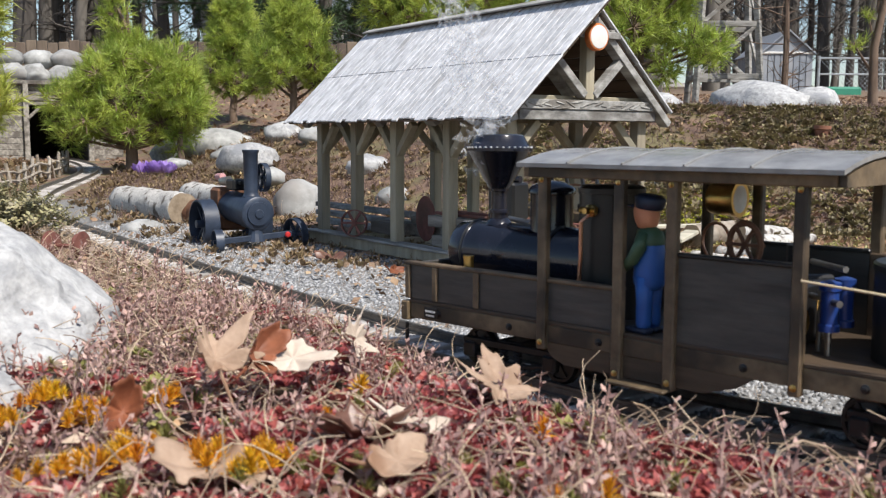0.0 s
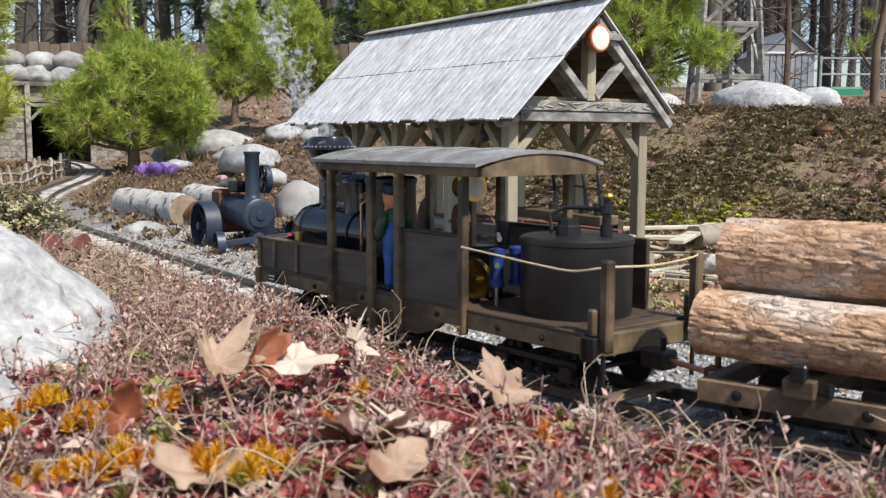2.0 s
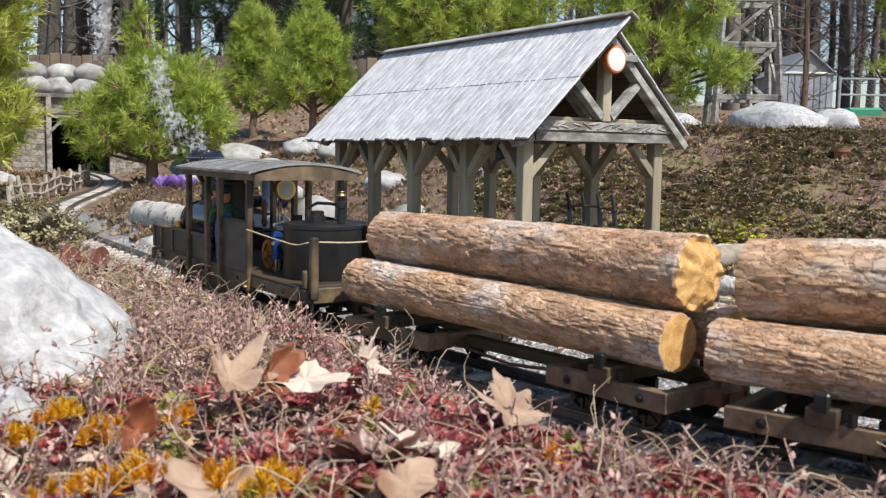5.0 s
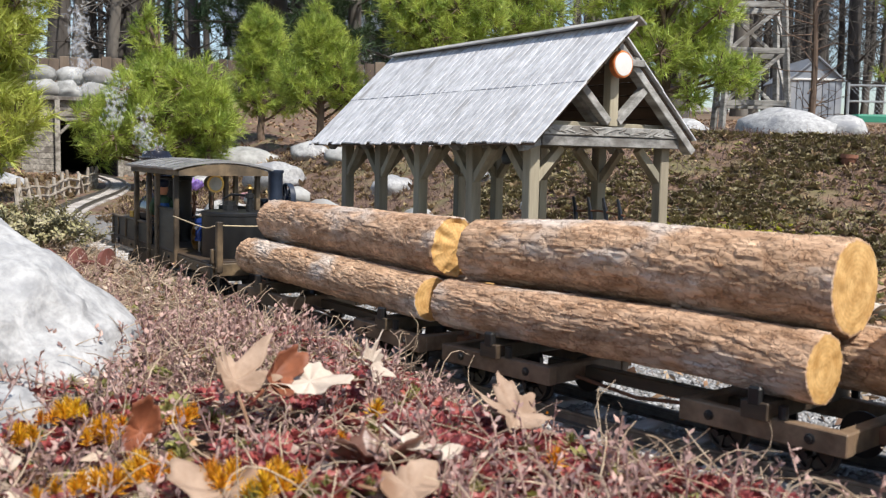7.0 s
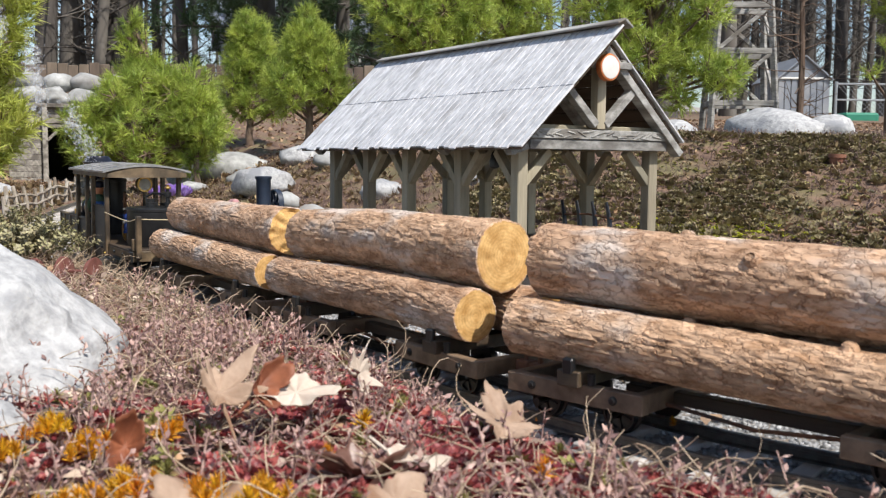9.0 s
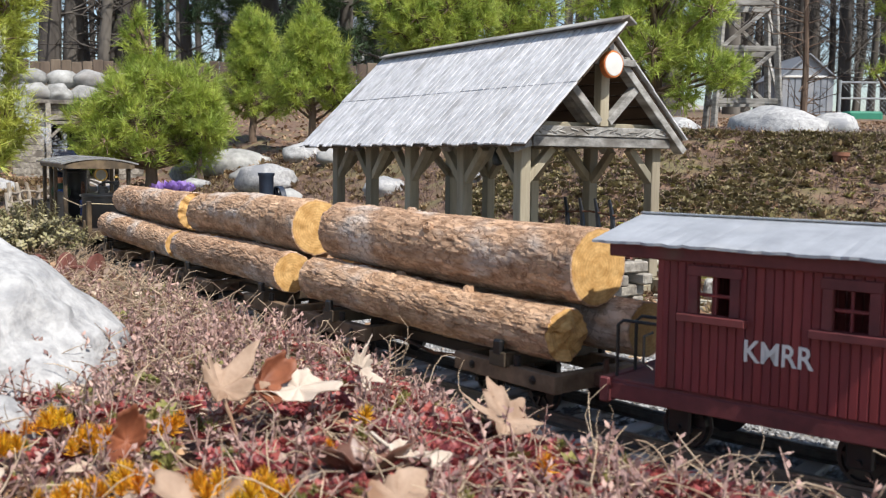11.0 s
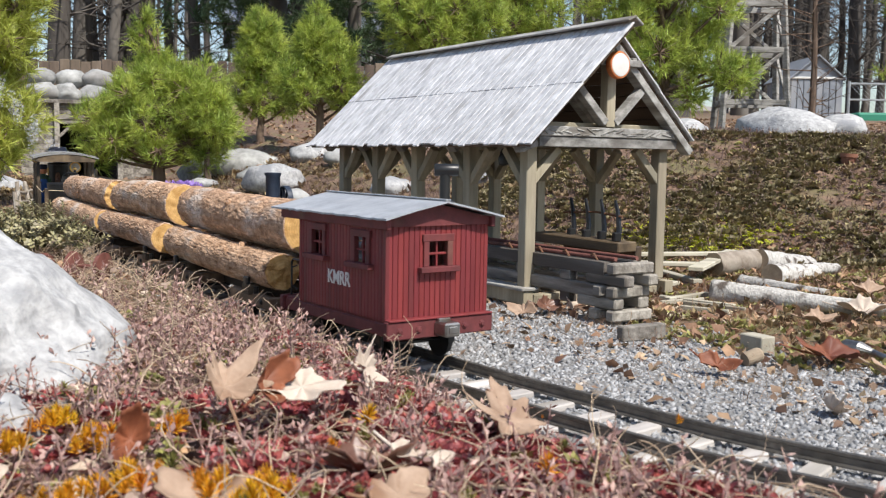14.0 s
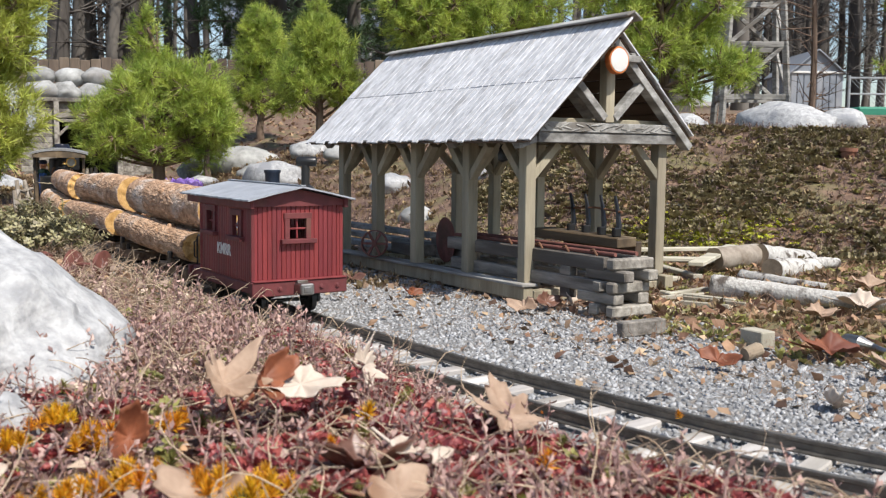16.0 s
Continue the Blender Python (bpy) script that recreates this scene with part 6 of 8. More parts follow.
def build_garden_shed():
    g = thing("garden_shed", "grey ribbed metal garden shed beyond the hill", "shed")
    g.matrix_world = pose(8.30, 24.0, 1.0)
    w, dp, eave, apex = 1.24, 1.7, 1.22, 1.74
    for k in range(8):
        part("wall_panel", box(w * (k + 0.5) / 8, 0, eave / 2, w / 8 - 0.012, 0.04, eave, 0.01), GREY_METAL, g)
    for k in range(10):
        part("wall_panel", box(0, dp * (k + 0.5) / 10, eave / 2, 0.04, dp / 10 - 0.014, eave, 0.01), GREY_METAL, g)
        part("wall_panel", box(w, dp * (k + 0.5) / 10, eave / 2, 0.04, dp / 10 - 0.014, eave, 0.01), GREY_METAL, g)
    part("back_wall", box(w / 2, dp, eave / 2, w, 0.04, eave), GREY_METAL, g)
    part("head_rail", box(w / 2, -0.03, eave, w + 0.06, 0.05, 0.05, 0.01), WHITE, g, "pale metal rail over the doors")
    bm = bmesh.new()
    front = [bm.verts.new(q) for q in ((0, -0.01, eave), (w, -0.01, eave), (w / 2, -0.01, apex))]
    rear = [bm.verts.new((v.co.x, 0.03, v.co.z)) for v in front]
    bm.faces.new(front), bm.faces.new(rear[::-1])
    for k in range(3):
        bm.faces.new((front[k], front[(k + 1) % 3], rear[(k + 1) % 3], rear[k]))
    part("gable", bm, GREY_METAL, g)
    for x in (-0.07, w + 0.07):
        part("roof", beam((x, dp / 2, eave - 0.04), (w / 2, dp / 2, apex + 0.02), dp + 0.2, 0.04, 0.01), GREY_METAL, g)


build_garden_shed()


def build_wire_fence():
    f = thing("wire_fence", "galvanised wire fence with round posts", "fence")
    x0, x1, y0, z = 8.9, 16.3, 22.0, 0.74
    galv = mat("galvanised_steel", (0.36, 0.38, 0.39), (0.48, 0.50, 0.51), 5, 0.45, metal=0.7)
    for k in range(5):
        x = x0 + k * 1.85
        part("post", rod((x, y0, z - 0.3), (x, y0, z + 1.25), 0.035, seg=8), galv, f)
    for h in (1.20, 0.85):
        part("fence_rail", rod((x0, y0, z + h), (x1, y0, z + h), 0.022, seg=6), galv, f)
    bm = bmesh.new()
    for k in range(70):
        x = x0 + k * 0.1
        tube([(x, y0, z), (x + 1.2, y0, z + 1.2)], 0.004, 3, bm)
        tube([(x + 1.2, y0, z), (x, y0, z + 1.2)], 0.004, 3, bm)
    tagged(part("wire_mesh", bm, galv, f), kind="stuff")


build_wire_fence()


def build_board_fence():
    f = thing("board_fence", "brown wooden board fence before the woods", "fence")
    brown = mat("brown_fence_board", (0.10, 0.075, 0.055), (0.19, 0.145, 0.11), 6, 0.9, vary=0.3, stretch=(1, 1, 0.2))
    me = bpy.data.meshes.new("board")
    b = box(0, 0, 0.42, 0.135, 0.02, 0.9, 0.01)
    b.to_mesh(me)
    b.free()
    me.materials.append(brown)
    for k in range(58):
        o = new("board", me)
        o.parent = f
        o.location = (-8.0 + k * 0.145, 13.8 + 0.003 * (k % 3), 0.56 + 0.02 * math.sin(k * 1.7))
    for h in (0.2, 0.7):
        part("fence_rail", box(-3.8, 13.84, 0.56 + h, 8.5, 0.05, 0.08), brown, f)


build_board_fence()


def build_house():
    h = thing("house", "grey house with a blue-grey roof behind the woods", "house")
    h.matrix_world = pose(-4.6, 42, 1.9, 0, 0, 12)
    siding = mat("pale_grey_siding", (0.22, 0.24, 0.27), (0.30, 0.32, 0.35), 2, 0.7)
    slate = mat("blue_grey_shingles", (0.15, 0.17, 0.21), (0.22, 0.25, 0.30), 4, 0.8)
    part("wall", box(0, 0, 1.5, 8.5, 6, 3.4), siding, h)
    for s in (1, -1):
        part("roof", box(0, s * 1.7, 4.05, 9.2, 4.2, 0.15, 0.02, Matrix.Rotation(-s * 0.5, 3, "X")), slate, h)
    glass = mat("dark_window_glass", (0.03, 0.04, 0.05), (0.05, 0.06, 0.07), 2, 0.1)
    for x in (-2.8, -0.6, 1.6, 3.2):
        wn2 = part("window", box(x, -3.02, 1.7, 1.1, 0.06, 1.3), WHITE, h)
        part("pane", box(x, -3.06, 1.7, 0.9, 0.04, 1.1), glass, wn2)


build_house()
tagged(part("green_trough", box(6.05, 14.2, 0.78, 0.5, 0.4, 0.22, 0.03), mat("green_plastic", (0.02, 0.16, 0.10), (0.03, 0.21, 0.13), 3, 0.5)), "low green plastic trough by the fence", "trough")
g = on_ground(0.765, 1.88)
tagged(part("flower_pot", lathe([(0.010, 0), (0.014, 0.022), (0.016, 0.023), (0.016, 0.030), (0.014, 0.030), (0.012, 0.014), (0.0001, 0.012)], g - Vector((0, 0, 0.006)), (0.05, 0, 1), 20), mat("terracotta", (0.20, 0.085, 0.05), (0.29, 0.13, 0.08), 40, 0.9), None, "", True), "small terracotta pot on the slope", "flower pot")


# ---- pines ----
def tuft_template(seed, n=26, length=1.0, spread=1.0):
    rng = np.random.default_rng(seed)
    v, f = [], []
    for k in range(n):
        a = rng.uniform(0, 2 * np.pi)
        t = rng.uniform(0.15, 1.25) * spread
        d = np.array([np.sin(t) * np.cos(a), np.sin(t) * np.sin(a), np.cos(t)])
        side = np.cross(d, rng.normal(size=3))
        side /= np.linalg.norm(side)
        base = np.array([0, 0, rng.uniform(-0.5, 0.3)])
        w = 0.030
        i = len(v)
        v += [base - side * w, base + side * w, base + d * length * rng.uniform(0.7, 1.1)]
        f.append((i, i + 1, i + 2))
    return np.array(v), np.array(f)


TUFTS = [tuft_template(k) for k in range(4)]


def frames_from(dirs, size):
    d = dirs / np.linalg.norm(dirs, axis=1)[:, None]
    ref = np.where(np.abs(d[:, 2:3]) < 0.9, np.array([[0, 0, 1.0]]), np.array([[1.0, 0, 0]]))
    x = np.cross(ref, d)
    x /= np.linalg.norm(x, axis=1)[:, None]
    y = np.cross(d, x)
    return np.stack([x, y, d], 2) * size[:, None, None]


def pine(x, y, height, blobs, trunk_r, seed, needles=NEEDLES, needle=0.036, per=150, label="", lean=(0, 0), base=None):
    """A small pine: trunk, limbs to each puff of the crown, needle tufts round the limbs' ends."""
    rng = np.random.default_rng(seed)
    r = random.Random(seed)
    t = thing("pine_tree", label or "small clipped garden pine with bright green needles", "tree", "garden pines")
    g = on_ground(x, y, -0.02) if base is None else Vector((x, y, base))
    top = Vector((x + lean[0], y + lean[1], g.z + height * 0.93))
    pts = [g.lerp(top, u) + Vector((r.uniform(-1, 1), r.uniform(-1, 1), 0)) * 0.02 * height * math.sin(math.pi * u) for u in (0, 0.12, 0.3, 0.5, 0.7, 0.85, 1)]
    rad = [trunk_r * k for k in (1.3, 1.0, 0.85, 0.65, 0.45, 0.3, 0.12)]
    part("trunk", tube(pts, rad, 10), TRUNK, t, smooth=True)
    bm = bmesh.new()
    P, D = [], []
    for bx, by, bz, br in blobs:
        c = Vector((x + bx, y + by, g.z + bz))
        u = min(0.9, max(0.18, (c.z - g.z) / height - 0.12))
        s = g.lerp(top, u)
        mid = s.lerp(c, 0.5) + Vector((0, 0, -0.1 * br))
        tube([s, mid, c], [trunk_r * 0.42, trunk_r * 0.3, trunk_r * 0.16], 6, bm)
        m = int(per * (br / 0.11) ** 2)
        q = rng.normal(size=(m, 3))
        q /= np.linalg.norm(q, axis=1)[:, None]
        rr = br * (0.45 + 0.55 * rng.random(m) ** 0.5) * (1 + 0.25 * np.sin(q[:, 0] * 5 + seed) * np.cos(q[:, 1] * 4))
        pos = np.array(c)[None] + q * rr[:, None] * np.array([1, 1, 0.85])
        P.append(pos)
        D.append(q * 0.9 + np.array([0, 0, 0.65]) + rng.normal(size=(m, 3)) * 0.25)
        for j in range(min(16, m)):
            tube([c, c.lerp(Vector(pos[j]), 0.95)], [trunk_r * 0.13, trunk_r * 0.06], 4, bm)
    tagged(part("branchwork", bm, TRUNK, t), kind="stuff")
    P, D = np.concatenate(P), np.concatenate(D)
    pairs = []
    pick = rng.integers(0, len(TUFTS), len(P))
    for k, (tv, tf) in enumerate(TUFTS):
        s = pick == k
        pairs.append(strew(tv, tf, frames_from(D[s], needle * rng.uniform(0.75, 1.2, s.sum())), P[s]))
    tagged(tri_mesh("crown", *merge(*pairs), needles, t), kind="stuff")
    return t


def puffs(seed, n, w, h0, h1, br, shape=1.0):
    """Centres of foliage puffs through a crown from h0 to h1, w wide at its middle."""
    r = random.Random(seed)
    out = []
    for k in range(n):
        u = (k + 0.5) / n
        z = h0 + (h1 - h0) * u
        wide = w * (math.sin(math.pi * min(1, 0.18 + 0.82 * u ** 0.8)) ** 0.7) * (1 if shape == 1 else (1 - u) ** 0.6 + 0.15)
        a = k * 2.399 + r.uniform(-0.4, 0.4)
        q = wide * r.uniform(0.45, 1.0)
        out.append((q * math.cos(a), q * math.sin(a) * 0.8, z, br * r.uniform(0.75, 1.15)))
    return out


pine(-0.862, 3.0, 0.55, puffs(1, 44, 0.215, 0.13, 0.40, 0.056) + [(-0.03, 0, 0.44, 0.05), (-0.035, 0, 0.49, 0.042), (-0.04, 0, 0.54, 0.034), (-0.18, 0, 0.17, 0.06), (-0.16, -0.05, 0.13, 0.05), (0.19, 0, 0.20, 0.065), (0.14, 0, 0.36, 0.07), (0.16, -0.04, 0.30, 0.06)], 0.018, 1, per=150, label="rounded garden pine with bright green needle tufts")
pine(-0.700, 2.95, 0.30, puffs(11, 7, 0.06, 0.20, 0.28, 0.05), 0.010, 12, label="slim young pine beside the rounded pine")
pine(-0.700, 3.8, 0.52, puffs(2, 20, 0.11, 0.14, 0.46, 0.065, 2) + [(0, 0, 0.50, 0.035)], 0.014, 2, label="narrow upright garden pine with dark green needles")
pine(-0.425, 3.4, 0.50, puffs(3, 22, 0.14, 0.16, 0.42, 0.065, 2) + [(-0.01, 0, 0.47, 0.04)], 0.014, 3, label="upright garden pine with bright green needle tufts")
pine(-1.030, 2.2, 0.62, puffs(4, 26, 0.095, 0.12, 0.55, 0.065) + [(0.085, -0.05, 0.38, 0.055), (0.085, 0, 0.45, 0.065), (0.08, 0, 0.53, 0.065)], 0.016, 4, NEEDLES_YELLOW, 0.040, label="yellow-green garden pine with long needles")
pine(0.60, 2.75, 0.80, puffs(5, 30, 0.18, 0.20, 0.62, 0.075) + [(0.155, -0.12, 0.165, 0.060), (0.115, -0.13, 0.20, 0.055), (0.19, -0.1, 0.20, 0.045), (-0.12, 0, 0.15, 0.06), (0.1, 0, 0.32, 0.07), (0.05, -0.1, 0.12, 0.05)], 0.016, 5, needle=0.034, label="large spreading garden pine behind the shed")
pine(-0.02, 3.3, 0.62, puffs(6, 24, 0.17, 0.30, 0.58, 0.075), 0.016, 6, label="garden pine rising behind the shed roof")
pine(0.28, 3.7, 0.72, puffs(7, 18, 0.16, 0.36, 0.66, 0.08), 0.016, 7, label="garden pine rising behind the shed roof")
pine(1.335, 2.9, 0.75, [(0, 0, 0.42, 0.07), (-0.06, 0, 0.47, 0.06), (0.06, 0, 0.5, 0.08), (0.03, 0, 0.46, 0.07), (-0.03, 0, 0.30, 0.022), (-0.07, 0, 0.22, 0.026)], 0.014, 8, label="thin dark-trunked pine on the hill")

def sapling():
    """A thin bare dark-trunked sapling with crooked twigs on the hill."""
    t = thing("bare_sapling", "thin dark bare sapling with crooked twigs on the hill", "tree")
    r = random.Random(31)
    g = on_ground(1.10, 3.0, -0.02)
    pts = [g + Vector((0.006 * math.sin(5 * u), 0, 0.62 * u)) for u in np.linspace(0, 1, 9)]
    part("trunk", tube(pts, [0.012 - 0.0075 * k / 8 for k in range(9)], 8), TRUNK, t, smooth=True)
    bm = bmesh.new()
    for k in range(46):
        p = pts[0].lerp(pts[-1], r.uniform(0.12, 0.98))
        a, ln = r.uniform(0, 6.28), r.uniform(0.05, 0.17)
        d = Vector((math.cos(a), 0.5 * math.sin(a), r.uniform(-0.1, 0.8)))
        q = p + d * ln * 0.5 + Vector((r.uniform(-0.02, 0.02), 0, r.uniform(-0.02, 0.02)))
        e = p + d * ln + Vector((0, 0, r.uniform(-0.03, 0.04)))
        tube([p, q, e], [0.0022, 0.0015, 0.0006], 4, bm)
        for _ in range(2):
            b = q.lerp(e, r.random())
            tube([b, b + Vector((r.uniform(-0.04, 0.04), r.uniform(-0.02, 0.02), r.uniform(-0.01, 0.05)))], [0.0011, 0.0004], 3, bm)
    tagged(part("branchwork", bm, TRUNK, t), kind="stuff")


sapling()

# ---- woods ----
TWIG = FAR_TRUNK


def forest_tree(seed, evergreen):
    r = random.Random(seed)
    rng = np.random.default_rng(seed)
    t = thing("forest_tree", "tall dark hemlock at the edge of the woods" if evergreen else "tall bare grey-brown tree in the woods", "tree", "trees of the woods")
    h = 16
    pts = [(r.uniform(-0.12, 0.12) * u * 3, r.uniform(-0.1, 0.1), h * u - 0.5) for u in (0, 0.15, 0.3, 0.5, 0.75, 1)]
    w = r.uniform(0.08, 0.17)
    part("trunk", tube(pts, [w * k for k in (1.2, 1.0, 0.9, 0.75, 0.5, 0.1)], 9), FAR_TRUNK, t, smooth=True)
    bm = bmesh.new()
    P = []
    for k in range(40 if not evergreen else 30):
        z = r.uniform(0.8, 8)
        a = r.uniform(0, 2 * math.pi)
        ln = r.uniform(0.6, 2.4)
        d = Vector((math.cos(a), math.sin(a), r.uniform(-0.1, 0.9) if not evergreen else r.uniform(-0.35, 0.15)))
        p = Vector((0, 0, z))
        q = p + d * ln * 0.5 + Vector((0, 0, r.uniform(-0.1, 0.15)))
        e = p + d * ln
        tube([p, q, e], [0.020, 0.012, 0.004], 4, bm)
        for j in range(5):
            s = q.lerp(e, r.random())
            tip = s + Vector((r.uniform(-0.5, 0.5), r.uniform(-0.5, 0.5), r.uniform(0.0, 0.6)))
            tube([s, tip], [0.007, 0.002], 3, bm)
            if evergreen:
                for u in (0.3, 0.6, 0.9, 1.2):
                    P.append(np.array(s.lerp(tip, u)))
        if evergreen:
            for u in np.linspace(0.3, 1, 7):
                P.append(np.array(p.lerp(e, u)) + rng.normal(size=3) * 0.08)
    tagged(part("branchwork", bm, TWIG, t), kind="stuff")
    if evergreen:
        P = np.array(P)
        D = rng.normal(size=P.shape) + np.array([0, 0, -0.2])
        tv, tf = tuft_template(seed, 30, 1.0, 1.6)
        tv = tv * np.array([1, 1, 0.6])
        tagged(tri_mesh("crown", *strew(tv, tf, frames_from(D, rng.uniform(0.18, 0.34, len(P))), P), NEEDLES_DARK, t), kind="stuff")
    return t


def build_woods():
    r = random.Random(21)
    bare = [forest_tree(100 + k, False) for k in range(4)]
    green = [forest_tree(200 + k, True) for k in range(3)]
    spots = []
    for k in range(64):
        y = 16 + 40 * (k / 64) ** 1.0 + r.uniform(-1, 1)
        x = y * r.uniform(-0.58, 0.60)
        spots.append((x, y))
    for k in range(34):
        y = r.uniform(18, 60)
        spots.append((y * r.uniform(0.30, 0.52), y))
    spots = [(x, y) for x, y in spots if not (7.2 < x < 11.5 and y < 26) and not (abs(x + 4.6) < 6 and 36 < y < 48)]
    spots = [(x, y, -1) for x, y in spots] + [
        (-6.21, 16.0, 0), (-6.16, 17.0, 0), (-6.45, 18.5, 0), (-5.37, 16.0, 0), (-5.60, 17.5, 0), (-5.05, 16.5, 0), (-5.75, 21.0, 0), (-3.99, 16.0, 0), (-3.41, 19.0, 1),
        (-2.49, 15.5, 1), (-1.97, 15.0, 1), (-2.22, 20.0, 1), (-1.34, 15.0, 1), (-1.02, 19.0, 1), (0.20, 22.0, 0), (5.90, 20.0, 0), (7.49, 24.0, 0), (9.89, 27.0, 0),
        (11.01, 28.0, 0), (11.71, 31.0, 0), (10.84, 26.5, 0), (12.62, 30.0, 0), (9.37, 27.5, 0), (-7.23, 17.0, 0), (11.79, 27.0, 0)]
    for k in range(22):
        y = r.uniform(24, 66)
        spots.append((y * r.uniform(-0.5, 0.52), y, 0))
    spots = [q for q in spots if not (0.31 * q[1] < q[0] < 0.42 * q[1] and q[1] < 26.2)]
    used = set()
    for k, (x, y, kind) in enumerate(spots):
        ever = kind == 1 or kind < 0 and (x < 0.05 * y and x > -0.28 * y and r.random() < 0.4)
        bank = green if ever else bare
        j = r.randrange(len(bank))
        z = float(ground_z(np.array([x]), np.array([y]))[0])
        m = Matrix.Translation((x, y, z - 0.1)) @ Matrix.Rotation(r.uniform(0, 6.28), 4, "Z") @ Matrix.Rotation(r.uniform(-0.05, 0.05), 4, "X")
        if (ever, j) in used:
            copy_thing(bank[j], m)
        else:
            used.add((ever, j))
            bank[j].matrix_basis = m
    for ever, bank in ((False, bare), (True, green)):
        for j, ob in enumerate(bank):
            if (ever, j) not in used:
                ob.matrix_basis = Matrix.Translation((30 + j, 40, 2))


build_woods()

# far wooded slope behind the trees
WOODS = mat("distant_bare_woods", (0.16, 0.145, 0.13), (0.30, 0.28, 0.26), 0.6, 1.0, c3=(0.20, 0.21, 0.15), stretch=(3, 3, 0.4))
xs = np.linspace(-90, 90, 181)
rng_w = np.random.default_rng(3)
v = np.concatenate([np.stack([xs, 78 + 0 * xs, np.full_like(xs, 2.0)], 1), np.stack([xs, 80 + 0 * xs, 3.4 + 1.1 * rng_w.random(181) + np.sin(xs * 0.1)], 1), np.stack([xs, 100 + 0 * xs, np.full_like(xs, 2.0)], 1)])
i = np.arange(180)
f = np.concatenate([np.stack([i, i + 1, i + 182], 1), np.stack([i, i + 182, i + 181], 1), np.stack([i + 181, i + 182, i + 363], 1), np.stack([i + 181, i + 363, i + 362], 1)])
tagged(tri_mesh("backdrop", v, f, WOODS), "distant bare woods on a low rise", "woods", kind="structure")


# ---- groundcover ----
def rosette(n=9, up=0.5, w=0.30, whorls=2, light=False):
    v, f = [], []
    for q in range(whorls):
        for k in range(n):
            a = 2 * np.pi * (k + 0.5 * q) / n
            e = up + 0.45 * q
            d = np.array([np.cos(a) * np.cos(e), np.sin(a) * np.cos(e), np.sin(e)])
            s = np.array([-np.sin(a), np.cos(a), 0])
            nrm = np.cross(d, s)
            ln = 1.0 - 0.3 * q
            i = len(v)
            v += [d * 0.08, d * ln * 0.6 + s * w * ln, d * ln, d * ln * 0.6 - s * w * ln, d * ln * 0.55 + nrm * 0.10 * -1]
            f += [(i, i + 1, i + 2), (i, i + 2, i + 3)] if light else [(i, i + 1, i + 4), (i + 1, i + 2, i + 4), (i + 2, i + 3, i + 4), (i + 3, i, i + 4)]
    return np.array(v), np.array(f)


def spiky(n=26, w=0.07):
    rng = np.random.default_rng(1)
    v, f = [], []
    for k in range(n):
        a, e = k * 2.399, 0.25 + 1.2 * k / n
        d = np.array([np.cos(a) * np.cos(e), np.sin(a) * np.cos(e), np.sin(e)])
        s = np.cross(d, [0, 0, 1.0])
        s /= np.linalg.norm(s)
        u = np.cross(s, d)
        b = np.array([0, 0, 0.55 * k / n])
        i = len(v)
        v += [b + s * w * 0.6, b - s * w * 0.6, b + d * 0.35 + s * w, b + d * 0.35 - s * w, b + d * 0.35 + u * w * 1.3, b + d * 0.75]
        f += [(i, i + 2, i + 4), (i, i + 4, i + 1), (i + 1, i + 4, i + 3), (i + 2, i + 5, i + 4), (i + 4, i + 5, i + 3)]
    return np.array(v), np.array(f)


def sprig(seed, leaves=10):
    """An upright stalk with stubby leaves."""
    rng = np.random.default_rng(seed)
    v, f = [], []
    bend = rng.normal(size=2) * 0.18
    def c(u):
        return np.array([bend[0] * u * u, bend[1] * u * u, u])
    for u in (0, 0.5, 1):
        r = 0.028 * (1 - 0.5 * u)
        for k in range(3):
            a = 2.094 * k
            v.append(c(u) + np.array([r * np.cos(a), r * np.sin(a), 0]))
    for a in (0, 3):
        for k in range(3):
            f += [(a + k, a + (k + 1) % 3, a + 3 + (k + 1) % 3), (a + k, a + 3 + (k + 1) % 3, a + 3 + k)]
    for k in range(leaves):
        u = 0.25 + 0.75 * k / leaves
        a = k * 2.4
        d = np.array([np.cos(a) * 0.8, np.sin(a) * 0.8, 0.6])
        s = np.array([-np.sin(a), np.cos(a), 0])
        i = len(v)
        b = c(u)
        v += [b, b + d * 0.09 + s * 0.045, b + d * 0.17, b + d * 0.09 - s * 0.045]
        f += [(i, i + 1, i + 2), (i, i + 2, i + 3)]
    return np.array(v), np.array(f)


def strand(seed, w=0.018):
    """A dry stalk or blade, bent, three-sided."""
    rng = np.random.default_rng(seed)
    k1, k2 = rng.normal(size=2) * 0.35
    v, f = [], []
    us = np.linspace(0, 1, 6)
    for u in us:
        c = np.array([k1 * u * u, k2 * np.sin(2.2 * u), u])
        r = w * (1 - 0.55 * u)
        for k in range(3):
            a = 2.094 * k
            v.append(c + np.array([r * np.cos(a), r * np.sin(a), 0]))
    for a in range(0, 15, 3):
        for k in range(3):
            f += [(a + k, a + (k + 1) % 3, a + 3 + (k + 1) % 3), (a + k, a + 3 + (k + 1) % 3, a + 3 + k)]
    return np.array(v), np.array(f)


def flake():
    return np.array([(-0.5, -0.1, 0), (0, -0.35, 0.08), (0.5, 0.05, 0.0), (0.05, 0.32, 0.12)], float), np.array([(0, 1, 3), (1, 2, 3)])


